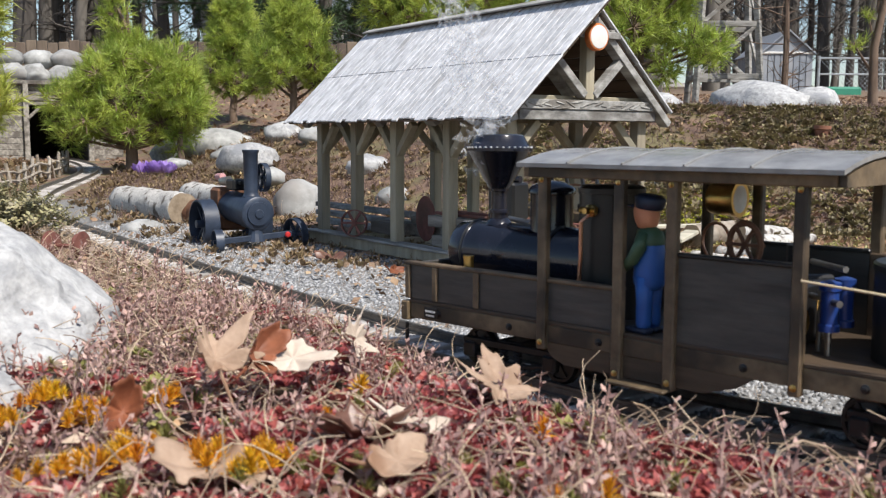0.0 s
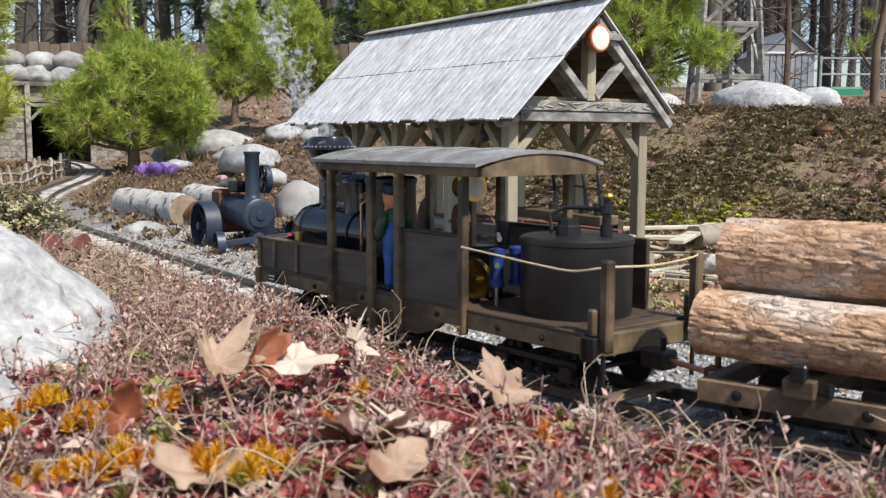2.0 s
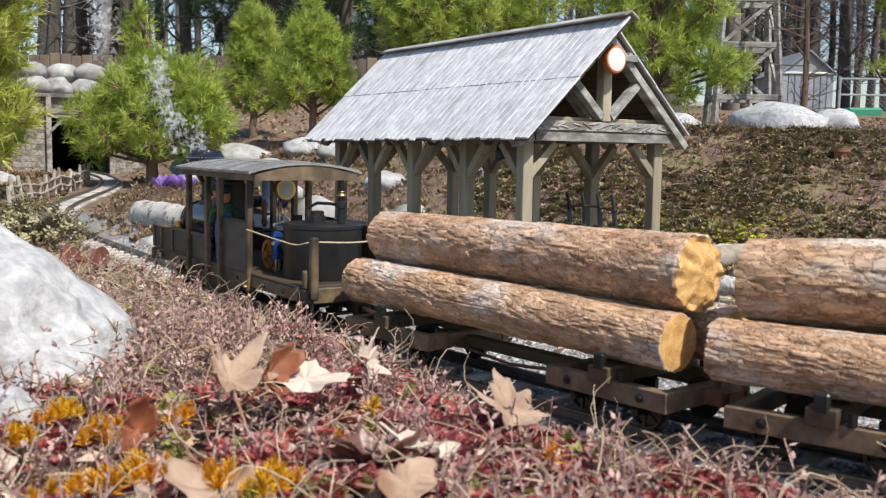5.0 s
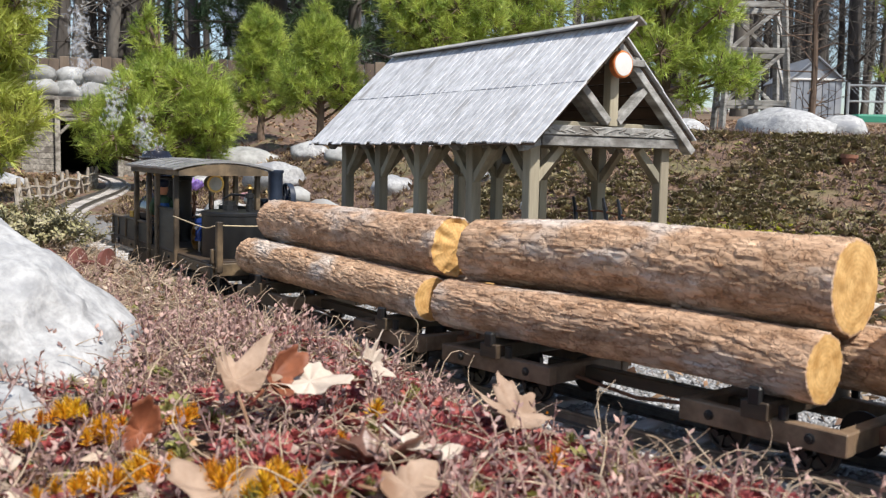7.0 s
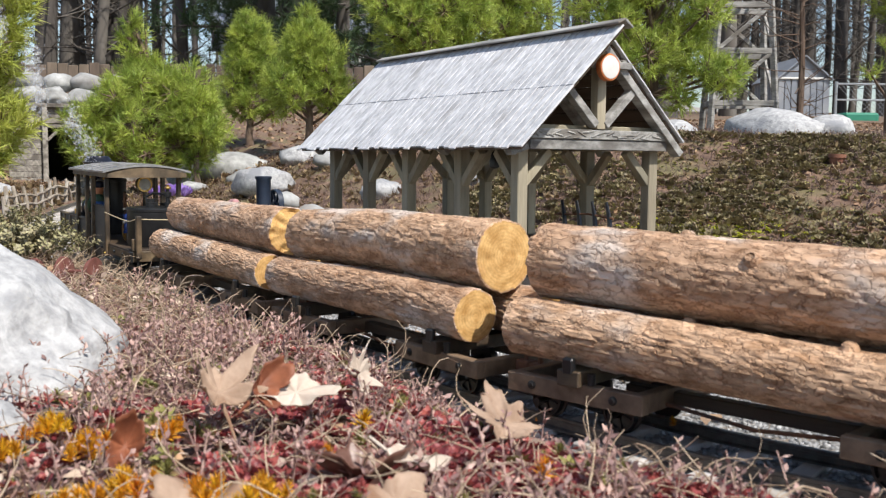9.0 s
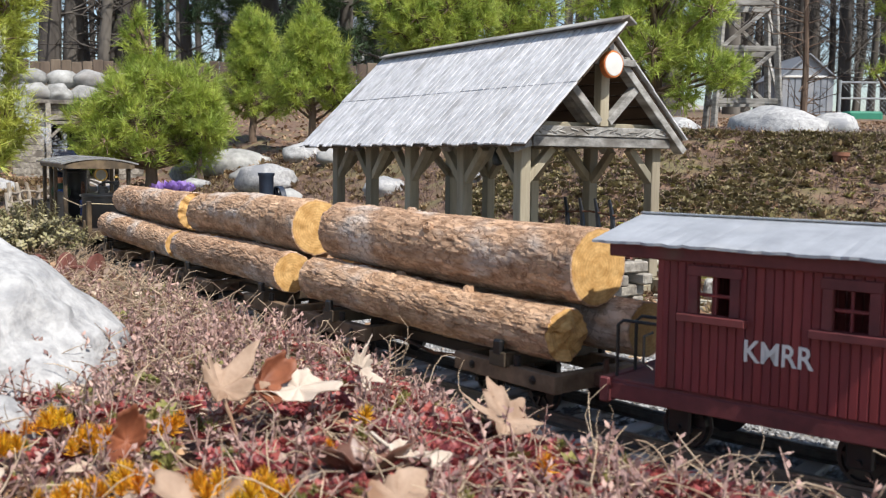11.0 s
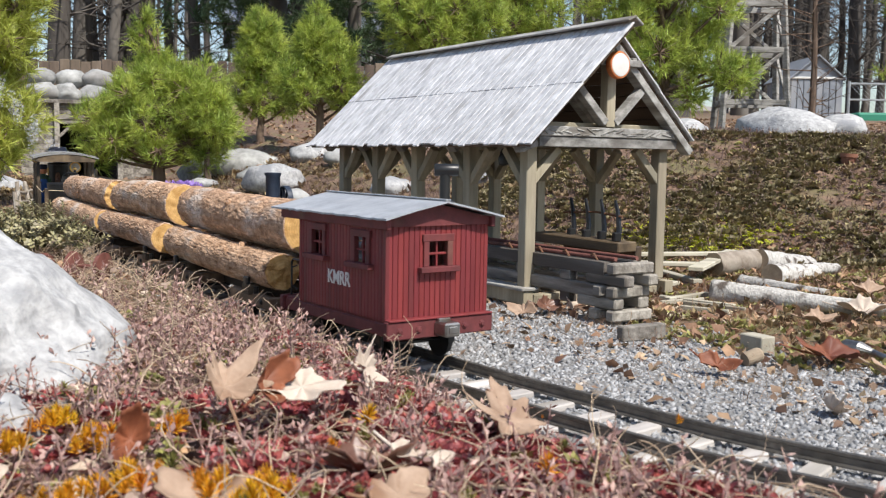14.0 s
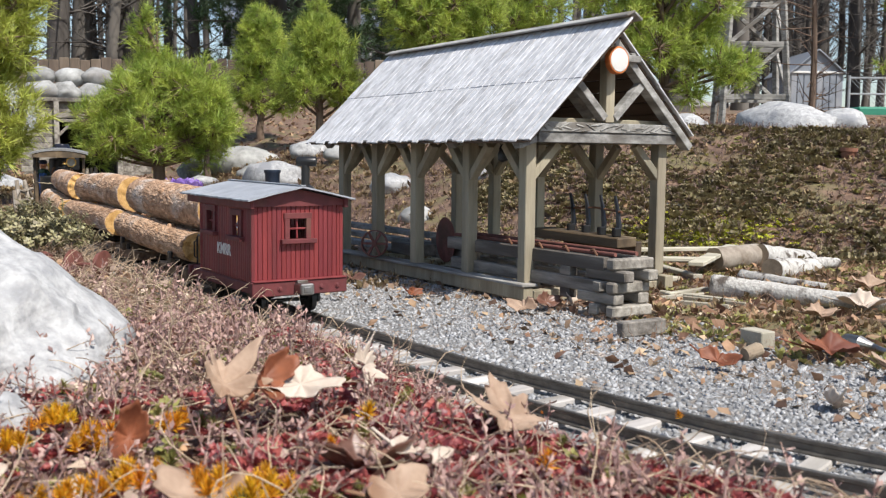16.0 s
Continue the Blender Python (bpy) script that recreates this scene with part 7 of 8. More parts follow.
def pebble(seed):
    rng = np.random.default_rng(seed)
    v = np.array([(1, 0.2, 0), (-1, -0.1, 0.1), (0.1, 1, 0), (-0.2, -1, 0), (0.2, 0.1, 0.9), (0, 0, -0.9)]) * 0.95
    v = v + rng.normal(size=(6, 3)) * 0.22
    f = np.array([(0, 2, 4), (2, 1, 4), (1, 3, 4), (3, 0, 4), (2, 0, 5), (1, 2, 5), (3, 1, 5), (0, 3, 5)])
    return v * np.array([1.1, 0.85, 0.7]), f


GROW = np.random.default_rng(77)


def sow(n, x0, x1, y0, y1, keep, even=False):
    """Random spots in a stretch of the plan, thinned by keep(x, y, lat), denser where the camera is near."""
    x = GROW.uniform(x0, x1, n)
    y = y0 + (y1 - y0) * (GROW.random(n) if even else GROW.random(n) ** 1.5)
    lat, _ = beside(x, y)
    k = keep(x, y, lat) > GROW.random(n)
    x, y = x[k], y[k]
    return np.stack([x, y, ground_z(x, y)], 1)


def cover(name, label, category, makers, pts, material, tilt, size, spread=0.4, dz=0.0, grow=None, least=0.0):
    pick = GROW.integers(0, len(makers), len(pts))
    pairs = []
    for k, (tv, tf) in enumerate(makers):
        q = pts[pick == k]
        if len(q) == 0:
            continue
        m = turns(GROW, len(q), tilt, size, spread, least)
        m = m * beside_rail(q[:, 0], q[:, 1])[:, None, None]
        if grow is not None:
            m = m * grow(q[:, 0], q[:, 1])[:, None, None]
        q = q + np.array([0, 0, dz])
        q[:, 2] += GROW.uniform(0, 1, len(q)) * size * 0.25
        pairs.append(strew(tv, tf, m, q))
    ob = tri_mesh(name, *merge(*pairs), material)
    return tagged(ob, label, category, kind="stuff")


def beside_rail(x, y):
    """Plants stay low close to the rails."""
    lat, _ = beside(x, y)
    f = np.clip((lat - 0.035) / 0.07, 0.30, 1)
    u = smoothstep(-0.08, 0.02, x)
    return np.where((lat > 0) & (y < 1.2), 1 - u * (1 - f), 1.0)


def patch(x, y, s, seed):
    return np.clip(0.5 + 0.75 * lumps(x, y, s, seed), 0, 1)


def near_bank(x, y, lat):
    """The planted bank between the eye and the line."""
    return ((lat > 0.047 + 0.006 * np.sin(x * 90) + 0.004 * np.sin(y * 140)) & (y > 0.24)) * 1.0


def blob(x, y, cx, cy, rx, ry):
    return np.exp(-((x - cx) / rx) ** 2 - ((y - cy) / ry) ** 2)


RED_LEAF = mat("red_sedum_leaves", (0.21, 0.032, 0.038), (0.43, 0.11, 0.10), 60, 0.45, island=0.45, through=0.25)
PINK_LEAF = mat("dusty_pink_sedum_stalks", (0.27, 0.15, 0.13), (0.53, 0.365, 0.315), 60, 0.75, island=0.4, through=0.15)
STRAW = mat("dry_straw_stalks", (0.31, 0.22, 0.145), (0.58, 0.455, 0.33), 60, 0.8, island=0.35, through=0.1)
GOLD = mat("golden_sedum_tips", (0.62, 0.17, 0.012), (0.78, 0.52, 0.03), 22, 0.5, island=0.3, through=0.35)
GREEN_LEAF = mat("olive_green_sedum", (0.16, 0.16, 0.045), (0.36, 0.33, 0.11), 40, 0.55, island=0.4, through=0.25)
BROWN_LEAF = mat("brown_dry_groundcover", (0.13, 0.085, 0.045), (0.30, 0.215, 0.115), 40, 0.8, island=0.5, through=0.15)
HEATHER = mat("mauve_brown_heather", (0.10, 0.062, 0.055), (0.26, 0.175, 0.150), 40, 0.8, island=0.4, through=0.1)
LITTER = mat("brown_leaf_litter", (0.22, 0.11, 0.06), (0.44, 0.27, 0.17), 40, 0.75, island=0.55, through=0.2)
DRY_BITS = mat("dry_plant_crumbs", (0.20, 0.13, 0.08), (0.42, 0.30, 0.20), 40, 0.85, island=0.45)
SLOPE_LITTER = mat("old_leaf_fragments", (0.15, 0.085, 0.05), (0.34, 0.22, 0.14), 40, 0.8, island=0.5, through=0.15)
MOSS = mat("bright_yellow_green_moss", (0.32, 0.34, 0.02), (0.56, 0.56, 0.05), 60, 0.8, island=0.3)
GRAVEL = mat("crushed_grey_gravel", (0.20, 0.205, 0.21), (0.42, 0.42, 0.42), 200, 0.95, island=0.38, c3=(0.36, 0.30, 0.25), spots=0.62)

SPRIGS = [sprig(k) for k in range(5)]
STRANDS = [strand(k) for k in range(6)]
PEBBLES = [pebble(k) for k in range(9)]
ROS, ROS_BIG, SPIKE, FLAKE = rosette(6, 0.30, 0.30, 3), rosette(7, 0.2, 0.26, 3), spiky(34, 0.05), flake()
LOW_ROS, LOW_BIG, LOW_SPIKE = rosette(6, 0.30, 0.30, 2, True), rosette(5, 0.8, 0.26, 3, True), rosette(5, 0.6, 0.12, 3, True)

cover("leaf_litter", "brown leaf fragments strewn under the groundcover", "leaf litter", [FLAKE], sow(9000, -0.6, 0.5, 0.24, 1.4, lambda x, y, l: near_bank(x, y, l) * 0.95), LITTER, 1.1, 0.0085, 0.6, 0.003)
cover("pale_leaf_bits", "bleached leaf fragments lying on the bank", "leaf litter", [FLAKE], sow(1900, -0.5, 0.45, 0.26, 1.1, lambda x, y, l: near_bank(x, y, l) * 0.7),
      mat("bleached_leaf_fragments", (0.42, 0.31, 0.23), (0.62, 0.50, 0.40), 50, 0.75, island=0.35, through=0.15), 1.2, 0.0085, 0.6, 0.008)
cover("red_sedum", "low red-leaved stonecrop covering the bank", "stonecrop", [ROS, ROS, ROS_BIG],
      sow(15000, -0.35, 0.45, 0.25, 0.95, lambda x, y, l: near_bank(x, y, l) * np.clip(0.20 + 0.9 * blob(x, y, 0.0, 0.48, 0.055, 0.09) + 0.7 * blob(x, y, 0.12, 0.36, 0.12, 0.07) + 0.35 * patch(x, y, 30, 1) - 0.35 * blob(x, y, -0.15, 0.60, 0.10, 0.15) - 0.5 * (y > 0.7), 0, 1)),
      RED_LEAF, 0.7, 0.0054, 0.45, 0.0075)
cover("pink_sedum", "dusty pink twiggy stonecrop stalks on the bank", "stonecrop", SPRIGS,
      sow(13000, -0.4, 0.45, 0.25, 1.0, lambda x, y, l: near_bank(x, y, l) * np.clip(0.05 + 0.8 * blob(x, y, -0.14, 0.58, 0.07, 0.13) + 0.30 * patch(x, y, 24, 5) + 0.5 * blob(x, y, 0.02, 0.53, 0.05, 0.08), 0, 1)),
      PINK_LEAF, 0.9, 0.020, 0.4, 0.000)
cover("dry_stalks", "tangled dry straw-coloured stalks on the bank", "dry stalks", STRANDS,
      sow(24000, -0.65, 0.45, 0.25, 1.6, lambda x, y, l: near_bank(x, y, l) * np.clip(0.22 + 0.9 * blob(x, y, -0.12, 0.75, 0.16, 0.16) + 0.5 * (y > 0.75) + 0.3 * patch(x, y, 19, 9), 0, 1)),
      STRAW, 1.55, 0.021, 0.5, 0.007, least=0.95)
GOLD_SPOTS = ((-0.141, 0.389), (-0.111, 0.411), (-0.113, 0.325), (-0.081, 0.320), (-0.109, 0.337), (-0.163, 0.409), (-0.173, 0.383), (-0.205, 0.535), (-0.127, 0.327), (-0.060, 0.318))
cover("golden_sedum", "golden and orange spiky stonecrop tufts on the bank", "stonecrop", [SPIKE],
      sow(9000, -0.35, 0.2, 0.25, 0.58, lambda x, y, l: np.clip(sum(0.8 * blob(x, y, cx, cy, 0.0080, 0.0065) for cx, cy in GOLD_SPOTS) + 0.002, 0, 1)),
      GOLD, 0.5, 0.0070, 0.35, 0.011)
cover("olive_sedum", "olive green stonecrop between the red tufts", "stonecrop", [SPIKE, ROS],
      sow(4200, -0.4, 0.45, 0.25, 0.9, lambda x, y, l: near_bank(x, y, l) * np.clip(0.6 * patch(x, y, 34, 7) - 0.12, 0, 1)), GREEN_LEAF, 0.6, 0.0070, 0.35, 0.006)

# far ground
def beyond(x, y, lat):
    return ((lat < -0.04) | (lat > 0.06)) * 1.0


def yard_green(x, y, lat):
    q = (lat < -0.20 - 0.05 * lumps(x, y, 14, 2)) & ~((y > 0.93) & (y < 1.25) & (x < 0.2))
    return q * np.clip(0.12 + 0.55 * patch(x, y, 15, 4), 0, 1)


cover("green_sedum", "olive green stonecrop spreading over the dry yard", "stonecrop", [LOW_BIG, LOW_ROS],
      sow(20000, 0.05, 1.7, 0.35, 2.5, lambda x, y, l: yard_green(x, y, l) * (x > 0.12 + 0.35 * (0.95 - y))), GREEN_LEAF, 0.5, 0.0075, 0.4, 0.0)
cover("brown_groundcover", "brown dry groundcover sprigs on the slopes", "groundcover", [LOW_SPIKE, LOW_BIG, *SPRIGS[:2]],
      sow(32000, -1.6, 1.7, 0.35, 3.3, lambda x, y, l: beyond(x, y, l) * ((l < -0.30) | (y > 1.05) & (np.abs(l) > 0.07)) * 0.85), BROWN_LEAF, 0.7, 0.0115, 0.45, 0.0, grow=lambda x, y: 0.8 + 0.35 * np.clip(y - 1, 0, 2))
cover("slope_litter", "fallen brown leaf bits scattered over the ground", "leaf litter", [FLAKE],
      sow(16000, -1.8, 1.7, 0.4, 3.6, lambda x, y, l: ((l > 0.06) | (l < -0.29) | (y > 1.5) & (l < -0.06)) * 0.8 + (l < -0.06) * 0.22, True), SLOPE_LITTER, 1.1, 0.0085, 0.6, 0.003)
cover("yard_litter", "tan and brown plant bits over the dry yard", "leaf litter", [FLAKE, STRANDS[1], STRANDS[2]],
      sow(24000, 0.05, 1.2, 0.45, 1.7, lambda x, y, l: ((l < -0.21 - 0.04 * lumps(x, y, 13)) & (x > 0.08)) * 0.7 + (l < -0.10) * 0.10), LITTER, 1.5, 0.0105, 0.6, 0.002, least=0.4)
cover("woodland_litter", "fallen brown leaves on the ground under the trees", "leaf litter", [FLAKE],
      sow(24000, -4.5, 4.5, 3.0, 9.0, lambda x, y, l: (np.abs(l) > 0.08) * 0.9), SLOPE_LITTER, 1.0, 0.022, 0.5, 0.005)
cover("heather", "mauve-brown heather clumps on the hill", "heather", SPRIGS,
      sow(38000, -1.0, 1.8, 1.4, 3.2, lambda x, y, l: np.clip((x > 0.25) * (0.35 + 0.6 * smoothstep(1.6, 2.2, y)) * (0.4 + 0.6 * patch(x, y, 6, 3)) + (x <= 0.25) * 0.6 * patch(x, y, 5, 8) * (np.abs(l) > 0.1), 0, 1), True), HEATHER, 1.1, 0.017, 0.5, -0.001)
cover("hill_sedum", "olive and bronze stonecrop mats on the hill", "stonecrop", [LOW_ROS, LOW_BIG],
      sow(30000, 0.05, 1.5, 1.35, 2.5, lambda x, y, l: np.clip(1.5 * patch(x, y, 9, 12) - 0.35, 0, 1), True), mat("olive_bronze_sedum", (0.085, 0.070, 0.034), (0.27, 0.215, 0.10), 30, 0.6, island=0.5, through=0.15), 0.6, 0.0095, 0.45, 0.004)
cover("dry_tangle", "grey dead stalks tangled over the slope", "dry stalks", STRANDS,
      sow(3000, -0.6, 1.4, 1.35, 2.6, lambda x, y, l: (np.abs(l) > 0.1) * np.clip(0.3 + 0.5 * patch(x, y, 11, 4), 0, 1), True), STRAW, 1.5, 0.018, 0.5, 0.004, least=0.8)
cover("yellow_moss", "bright yellow-green moss patch behind the shed", "moss", [LOW_ROS, LOW_SPIKE],
      sow(5000, 0.2, 0.62, 1.40, 1.66, lambda x, y, l: np.clip(1.3 * blob(x, y, 0.40, 1.56, 0.10, 0.05) + 0.5 * blob(x, y, 0.25, 1.50, 0.05, 0.04), 0, 1), True), MOSS, 0.5, 0.0060, 0.4, 0.003)


def gravel_keep(x, y, l):
    return ((l > -0.30 - 0.03 * lumps(x, y, 11)) & (l < 0.055) & (y < 1.75)) * (1 - 0.85 * smoothstep(-0.20, -0.30, l))


def strew_along(n, s0, s1, a, b):
    """Spots along the line, from lat a to lat b."""
    s, l = s0 + (s1 - s0) * GROW.random(n) ** 1.2, GROW.uniform(a, b, n)
    x, y = np.interp(s, ALONG, LINE[:, 0]), np.interp(s, ALONG, LINE[:, 1])
    dx, dy = np.interp(s, ALONG, DIRS[:, 0]), np.interp(s, ALONG, DIRS[:, 1])
    x, y = x - dy * l, y + dx * l
    lat, _ = beside(x, y)
    k = gravel_keep(x, y, lat) > GROW.random(n)
    x, y = x[k], y[k]
    return np.stack([x, y, ground_z(x, y)], 1)


def gravel_bed():
    """The packed bed of fine grey grit under the loose gravel."""
    m = mat("packed_grey_grit", (0.13, 0.125, 0.118), (0.27, 0.265, 0.255), 260, 0.95, bump=1.0, bump_scale=500, c3=(0.22, 0.18, 0.14), spots=0.56)
    s, l = np.arange(0.0, 2.3, 0.012), np.linspace(-0.30, 0.058, 30)
    v = []
    for a in s:
        edge = 0.02 * math.sin(a * 23) + 0.012 * math.sin(a * 61)
        for b in l:
            q = track_at(float(a), float(b + (edge if b < -0.05 else 0) * min(1, -b / 0.3)))
            v.append((q.x, q.y))
    v = np.array(v)
    lat, _ = beside(v[:, 0], v[:, 1])
    lift = 0.0016 * (1 - smoothstep(0.045, 0.056, lat)) * smoothstep(-0.30, -0.22, lat) - 0.0006
    v = np.concatenate([v, (ground_z(v[:, 0], v[:, 1]) + lift)[:, None]], 1)
    n = len(l)
    i = (np.arange(len(s) - 1)[:, None] * n + np.arange(n - 1)[None]).ravel()
    f = np.concatenate([np.stack([i, i + n + 1, i + 1], 1), np.stack([i, i + n, i + n + 1], 1)])
    tagged(tri_mesh("gravel_bed", v, f, m, smooth=True), "packed grey grit bed along the track", "gravel", kind="structure")


gravel_bed()
cover("ballast_gravel", "loose crushed grey gravel round the track", "gravel", PEBBLES, strew_along(66000, 0.05, 1.75, -0.31, 0.055), GRAVEL, 1.2, 0.0020, 0.6, 0.0006)
cover("coarse_gravel", "coarser mixed pebbles before the shed", "gravel", PEBBLES, sow(5000, -0.35, 0.45, 0.5, 1.35, lambda x, y, l: gravel_keep(x, y, l) * (l < -0.07) * 0.7), GRAVEL, 1.2, 0.0034, 0.5, -0.0008)
cover("gravel_litter", "brown plant bits and leaf crumbs over the gravel", "leaf litter", [FLAKE, STRANDS[0], STRANDS[3], STRANDS[4]],
      sow(26000, -0.45, 0.5, 0.45, 1.6, lambda x, y, l: gravel_keep(x, y, l) * (l < -0.035) * np.clip(0.05 + 0.95 * smoothstep(-0.07, -0.15, l) * (0.3 + 0.7 * patch(x, y, 17, 6)) + 0.7 * smoothstep(0.95, 1.15, y), 0, 1)), DRY_BITS, 1.4, 0.0075, 0.5, 0.002)
cover("wood_chips", "pale wood chips scattered by the saw bed", "wood chips", [FLAKE],
      sow(7000, 0.1, 0.5, 0.8, 1.25, lambda x, y, l: np.clip(1.2 * blob(x, y, 0.24, 0.98, 0.06, 0.07), 0, 1), True), mat("pale_wood_chips", (0.42, 0.33, 0.22), (0.62, 0.52, 0.38), 60, 0.85, island=0.3), 1.2, 0.0050, 0.5, 0.002)


# ---- single plants and leaves ----
def bush():
    b = thing("low_bush", "low bronze-green evergreen bush beside the track", "bush")
    rng = np.random.default_rng(5)
    c = np.array(on_ground(-0.470, 1.12, 0.014))
    n = 300
    q = rng.normal(size=(n, 3))
    q[:, 2] = np.abs(q[:, 2])
    q /= np.linalg.norm(q, axis=1)[:, None]
    pos = c + q * rng.uniform(0.3, 1, n)[:, None] * np.array([0.068, 0.05, 0.040])
    tv, tf = sprig(50, 16)
    tagged(tri_mesh("foliage", *strew(tv * np.array([2.0, 2.0, 1]), tf, frames_from(q + np.array([0, 0, 0.7]), rng.uniform(0.014, 0.024, n)), pos), mat("bronze_green_leaves", (0.17, 0.16, 0.065), (0.42, 0.37, 0.22), 40, 0.5, island=0.5, through=0.2), b), kind="stuff")
    bm = bmesh.new()
    for k in range(14):
        tube([tuple(c), tuple(pos[k])], 0.0012, 4, bm)
    part("stems", bm, TRUNK, b)


bush()


def crocus():
    t = thing("crocus_clump", "clump of purple crocuses in bloom", "flowers")
    rng = np.random.default_rng(8)
    c = np.array(on_ground(-0.70, 2.70))
    n = 34
    pos = c + np.stack([rng.normal(size=n) * 0.018, rng.normal(size=n) * 0.015, np.full(n, 0.012)], 1)
    tv, tf = rosette(6, 1.05, 0.33, 1)
    tri_mesh("petals", *strew(tv, tf, turns(rng, n, 0.5, 0.032, 0.25), pos), mat("purple_crocus_petals", (0.36, 0.20, 0.62), (0.52, 0.36, 0.78), 30, 0.5, through=0.3), t)
    tv, tf = STRANDS[0]
    tri_mesh("leaves", *strew(tv, tf, turns(rng, n, 0.6, 0.035, 0.3), pos - np.array([0, 0, 0.012])), NEEDLES, t)


crocus()


# half outline of a lobed leaf: degrees from the tip, reach
LOBE_AT = (0, 10, 16, 28, 40, 50, 58, 66, 80, 96, 110, 118, 140, 165, 180)
LOBE_R = (1.0, 0.74, 0.80, 0.44, 0.74, 0.98, 0.72, 0.74, 0.44, 0.62, 0.82, 0.56, 0.50, 0.36, 0.14)


def dead_leaf(p, size, kind, yaw, tilt, roll, curl, material, label):
    """A fallen leaf: lobed or plain outline, cupped and waved, with raised veins."""
    rings, seg = 8, 108
    bm = bmesh.new()
    c = bm.verts.new((0, 0, 0))
    prev = None
    r0 = random.Random(int(abs(p[0]) * 9999))
    ph = r0.uniform(0, 6)
    for i in range(1, rings + 1):
        u = i / rings
        row = []
        for k in range(seg):
            a = 2 * math.pi * k / seg
            if kind == "maple":
                rad = 1.08 * float(np.interp(math.degrees(min(a, 2 * math.pi - a)), LOBE_AT, LOBE_R)) * (1 + 0.13 * math.sin(2 * a + 3 * ph) + 0.09 * math.sin(5 * a + ph) + 0.04 * math.sin(23 * a))
            else:
                rad = (1 + 0.08 * math.sin(3 * a + ph) + 0.05 * math.sin(11 * a)) / math.sqrt(math.cos(a) ** 2 + 3.6 * math.sin(a) ** 2) * (1 + 0.03 * math.sin(17 * a))
            x, y = rad * math.cos(a) * u, rad * math.sin(a) * u
            vein = -0.05 * u * (abs(math.cos(2.5 * a)) ** 14 if kind == "maple" else abs(math.cos(a)) ** 20)
            z = curl * (x * x * 0.35 + y * y * 0.9) + 0.11 * u * u * math.sin(3 * a + ph) + 0.05 * u * math.sin(7 * a) + vein
            row.append(bm.verts.new((x * size / 2, y * size / 2, z * size / 2)))
        for k in range(seg):
            if prev is None:
                bm.faces.new((c, row[k], row[(k + 1) % seg])).smooth = True
            else:
                bm.faces.new((prev[k], row[k], row[(k + 1) % seg], prev[(k + 1) % seg])).smooth = True
        prev = row
    tube([(-size * 0.12, 0, -0.0006), (-size * 0.42, 0.002, 0.001), (-size * 0.75, 0.006, 0.004)], [0.0009, 0.0008, 0.0006], 6, bm)
    ob = part("fallen_leaf", bm, material)
    so = ob.modifiers.new("thickness", "SOLIDIFY")
    so.thickness = 0.0004
    ob.matrix_world = pose(*p, roll, tilt, yaw)
    return tagged(ob, label, "leaf", "fallen leaves")


TAN_LEAF = mat("tan_dead_leaf", (0.32, 0.21, 0.14), (0.50, 0.36, 0.26), 70, 0.7, bump=0.3, c3=(0.30, 0.17, 0.10), spots=0.58, through=0.2)
PALE_LEAF = mat("bleached_dead_leaf", (0.52, 0.42, 0.33), (0.72, 0.62, 0.52), 70, 0.7, bump=0.3, c3=(0.42, 0.30, 0.22), spots=0.62, through=0.2)
RUSSET_LEAF = mat("russet_dead_leaf", (0.16, 0.05, 0.025), (0.32, 0.11, 0.05), 70, 0.6, bump=0.3, c3=(0.16, 0.05, 0.03), through=0.2)
DARK_LEAF = mat("dark_wet_dead_leaf", (0.10, 0.045, 0.03), (0.20, 0.10, 0.07), 60, 0.4, bump=0.2, c3=(0.40, 0.34, 0.30), spots=0.55, through=0.1)
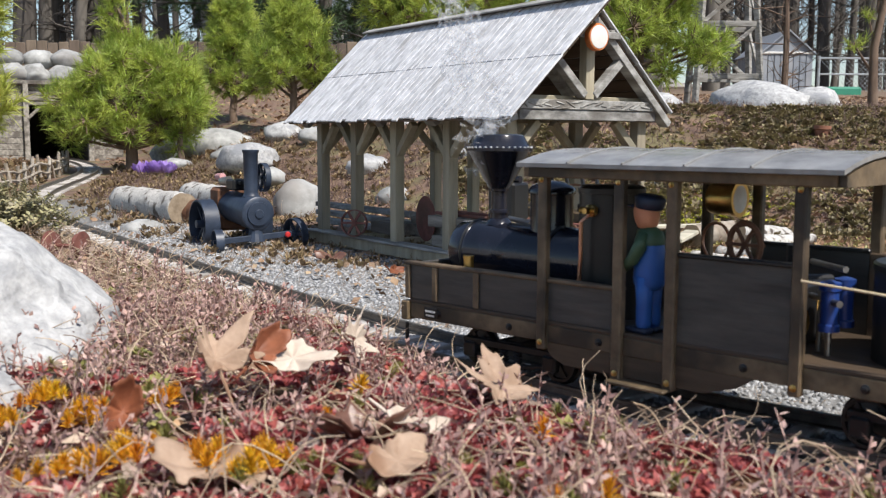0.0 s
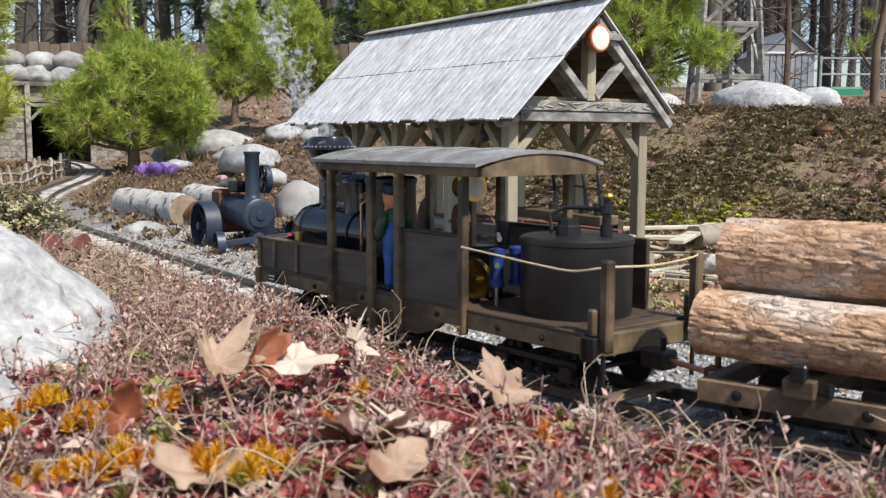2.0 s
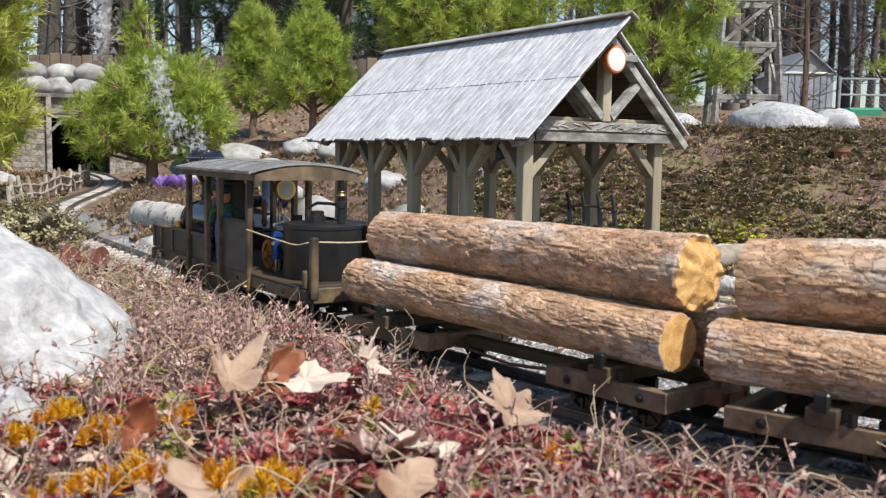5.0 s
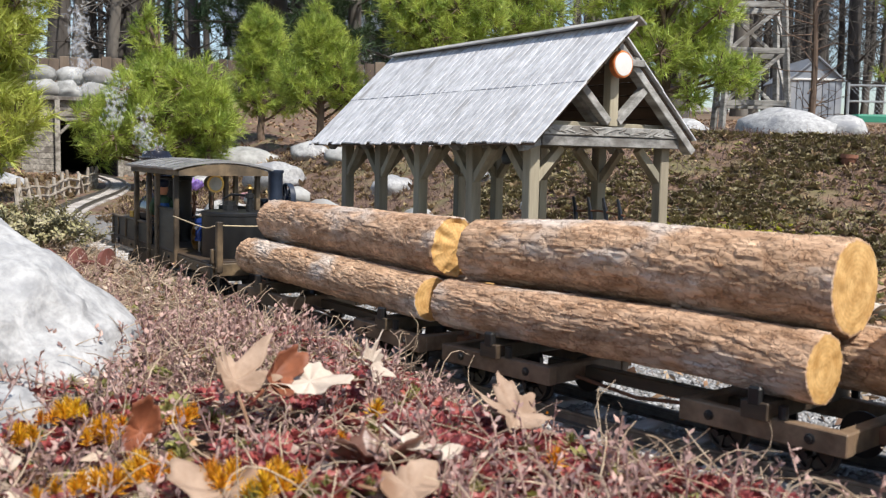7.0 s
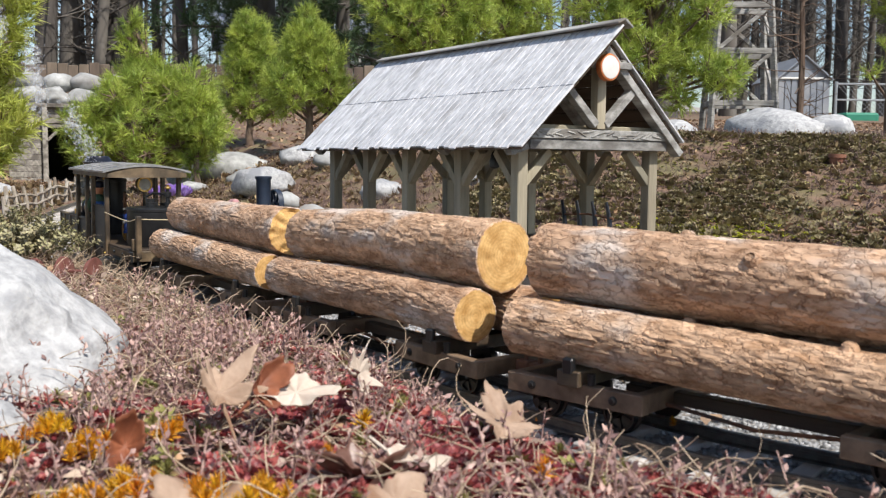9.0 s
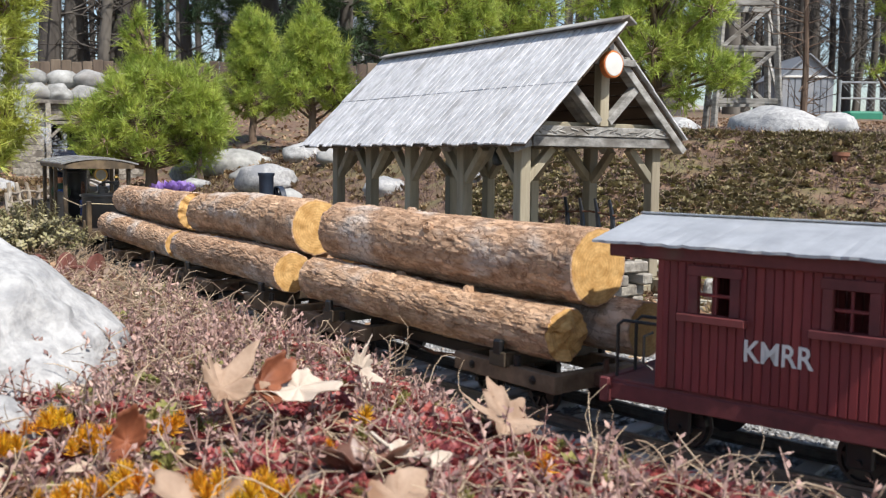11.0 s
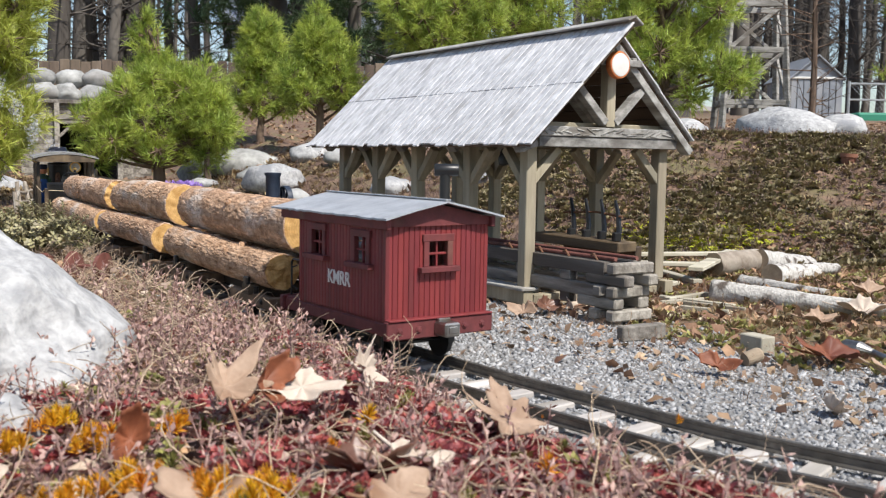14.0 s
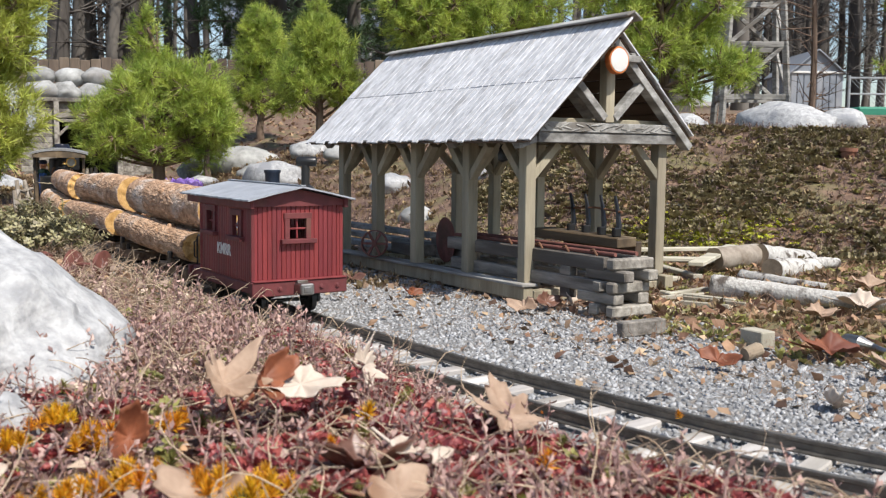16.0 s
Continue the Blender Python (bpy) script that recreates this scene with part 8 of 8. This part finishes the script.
for p, size, kind, yaw, tilt, roll, curl, m, lab in (
        ((0.028, 0.402, 0.0375), 0.040, "maple", 112, -26, 8, 0.30, TAN_LEAF, "large tan dead maple leaf on the sedum bank"),
        ((-0.094, 0.418, 0.046), 0.038, "maple", 130, -44, 14, 0.85, TAN_LEAF, "pale dead maple leaf with curled lobes"),
        ((-0.078, 0.425, 0.047), 0.028, "oval", 75, -35, 60, 2.2, RUSSET_LEAF, "russet curled dead leaf"),
        ((-0.062, 0.428, 0.044), 0.038, "oval", 5, 0, 22, 0.3, PALE_LEAF, "bleached white dead leaf lying flat"),
        ((-0.120, 0.372, 0.036), 0.024, "oval", 70, -55, 35, 2.6, RUSSET_LEAF, "russet curled dead leaf"),
        ((-0.028, 0.350, 0.032), 0.036, "oval", 4, 0, 0, 1.5, DARK_LEAF, "dark cupped dead leaf with pale rim"),
        ((-0.008, 0.352, 0.036), 0.026, "oval", 30, 20, 10, 0.6, PALE_LEAF, "pale torn dead leaf"),
        ((-0.037, 0.462, 0.046), 0.030, "maple", 75, 0, 70, 0.4, PALE_LEAF, "pale dead leaf standing among the stalks"),
        ((-0.014, 0.318, 0.034), 0.030, "oval", 55, 0, 25, 0.6, TAN_LEAF, "tan dead leaf lying on the sedum"),
        ((-0.075, 0.315, 0.032), 0.040, "oval", -20, 5, 10, 0.5, TAN_LEAF, "tan dead leaf lying on the sedum"),
        ((-0.170, 0.330, 0.034), 0.040, "oval", 15, 5, 10, 0.7, PALE_LEAF, "pale dead leaf lying on the sedum"),
        ((0.190, 0.672, 0.006), 0.028, "oval", -20, 10, 28, 1.1, RUSSET_LEAF, "russet curled dead leaf on the gravel's edge"),
        ((0.280, 0.705, 0.008), 0.050, "oval", 10, 5, 12, 0.8, RUSSET_LEAF, "large russet dead leaf on dry groundcover"),
        ((0.335, 0.870, 0.008), 0.036, "oval", 15, 0, 18, 0.9, TAN_LEAF, "tan curled dead leaf on dry groundcover"),
        ((0.300, 0.640, 0.008), 0.034, "oval", -15, 10, 15, 0.9, TAN_LEAF, "tan curled dead leaf on dry groundcover"),
        ((0.225, 0.560, 0.006), 0.024, "oval", 100, 15, 55, 0.9, PALE_LEAF, "pale curled dead leaf on the gravel"),
        ((0.098, 0.930, 0.008), 0.030, "oval", 40, 0, 50, 1.0, DARK_LEAF, "dark dead leaf at the shed's foot"),
        ((0.075, 0.905, 0.006), 0.030, "oval", -30, 0, 35, 1.0, TAN_LEAF, "tan dead leaf at the shed's foot"),
        ((0.120, 0.935, 0.014), 0.032, "oval", 80, -30, 60, 0.8, PALE_LEAF, "pale dead leaf leaning on the saw bed"),
        ((-0.105, 1.110, 0.004), 0.036, "oval", -15, 0, 10, 1.0, DARK_LEAF, "dark dead leaf on the gravel"),
        ((-0.030, 1.000, 0.006), 0.020, "oval", 50, 0, 60, 0.9, RUSSET_LEAF, "russet dead leaf on the gravel"),
        ((0.46, 1.06, 0.010), 0.040, "oval", 10, 0, 20, 1.1, TAN_LEAF, "tan curled dead leaf on dry groundcover"),
        ((0.40, 0.93, 0.008), 0.05, "oval", -25, 0, 15, 1.0, PALE_LEAF, "pale curled dead leaf on dry groundcover"),
        ((0.655, 1.92, 0.12), 0.07, "maple", 30, 0, 25, 0.7, PALE_LEAF, "pale dead leaf on the slope"),
        ((0.50, 2.25, 0.20), 0.06, "oval", 30, 0, 35, 0.9, RUSSET_LEAF, "russet dead leaf on the slope")):
    dead_leaf(p, size, kind, yaw, tilt, roll, curl, m, lab)


# ---- steam ----
def build_steam():
    """Puffs of steam, each a loose cloud of tiny pale droplets' flecks that rises from the stack and drifts away."""
    m = bpy.data.materials.new("thin_white_steam")
    m.use_nodes = True
    b = m.node_tree.nodes["Principled BSDF"]
    b.inputs["Base Color"].default_value = (0.9, 0.91, 0.92, 1)
    b.inputs["Roughness"].default_value = 1.0
    b.inputs["Alpha"].default_value = 0.22
    nt = m.node_tree
    tl, clear, half = nt.nodes.new("ShaderNodeBsdfTranslucent"), nt.nodes.new("ShaderNodeBsdfTransparent"), nt.nodes.new("ShaderNodeMixShader")
    thin = nt.nodes.new("ShaderNodeMixShader")
    tl.inputs["Color"].default_value, thin.inputs[0].default_value, half.inputs[0].default_value = (0.95, 0.96, 0.97, 1), 0.22, 0.5
    nt.links.new(clear.outputs[0], thin.inputs[1])
    nt.links.new(tl.outputs[0], thin.inputs[2])
    nt.links.new(b.outputs[0], half.inputs[1])
    nt.links.new(thin.outputs[0], half.inputs[2])
    nt.links.new(half.outputs[0], nt.nodes["Material Output"].inputs["Surface"])
    tv = np.array([(-0.5, -0.4, 0), (0.5, -0.4, 0.1), (0, 0.6, 0)])
    rng, r = np.random.default_rng(6), random.Random(6)
    for k in range(40):
        n = 240
        pos = rng.normal(size=(n, 3)) * np.array([0.0150, 0.0062, 0.0062])
        pos = np.clip(pos, (-0.034, -0.0120, -0.0120), (0.034, 0.0120, 0.0120))
        ob = tri_mesh("steam_puff", *strew(tv, np.array([(0, 1, 2)]), turns(rng, n, 3.1, 0.0048, 0.5), pos), m)
        tagged(ob, "thin white puff of steam from the smokestack", "steam", "puffs of steam")
        PUFFS.append((ob, -1.6 + 0.43 * k, r.uniform(-1, 1), r.uniform(0, 6)))


PUFFS = []
build_steam()


def puff_pose(t, born, sway, spin):
    """Waits in the boiler, leaves by the stack, rises, and drifts off with the breeze."""
    if t < born:
        return car_pose(t, 1.262, 0.11) @ Matrix.Translation((0.112, 0, 0.0640))
    start = car_pose(max(born, 0), 1.262, 0.11) @ Vector((0.135 + 0.1 * min(born, 0), 0, 0.122))
    age = t - born
    d = Vector((-0.085 * age - 0.012 * age * age + 0.008 * sway * age, (0.05 + 0.015 * sway) * age, 0.075 * age + 0.008 * age * age))
    return Matrix.Translation(start + d) @ Euler((0.3 * spin, 1.2 + 0.25 * age, 0.5 * spin)).to_matrix().to_4x4()


# ---- what moves ----
def motions():
    times = [k * 0.5 for k in range(33)]
    for ob, offset, reach, local in KEYED:
        walk(ob, [(t, car_pose(t, offset, reach) @ local) for t in times])
    for ob, born, sway, spin in PUFFS:
        walk(ob, [(t, puff_pose(t, born, sway, spin)) for t in [k * 0.2 for k in range(81)]])
    steps = [k * 0.125 for k in range(129)]
    run_t, run_s = [r[0] for r in RUN], [r[1] for r in RUN]
    for ob, x, r in WHEELS:
        walk(ob, [(t, pose(x, 0, r, 0, math.degrees((np.interp(t, run_t, run_s) + 0.722) / r), 0)) for t in steps])


motions()
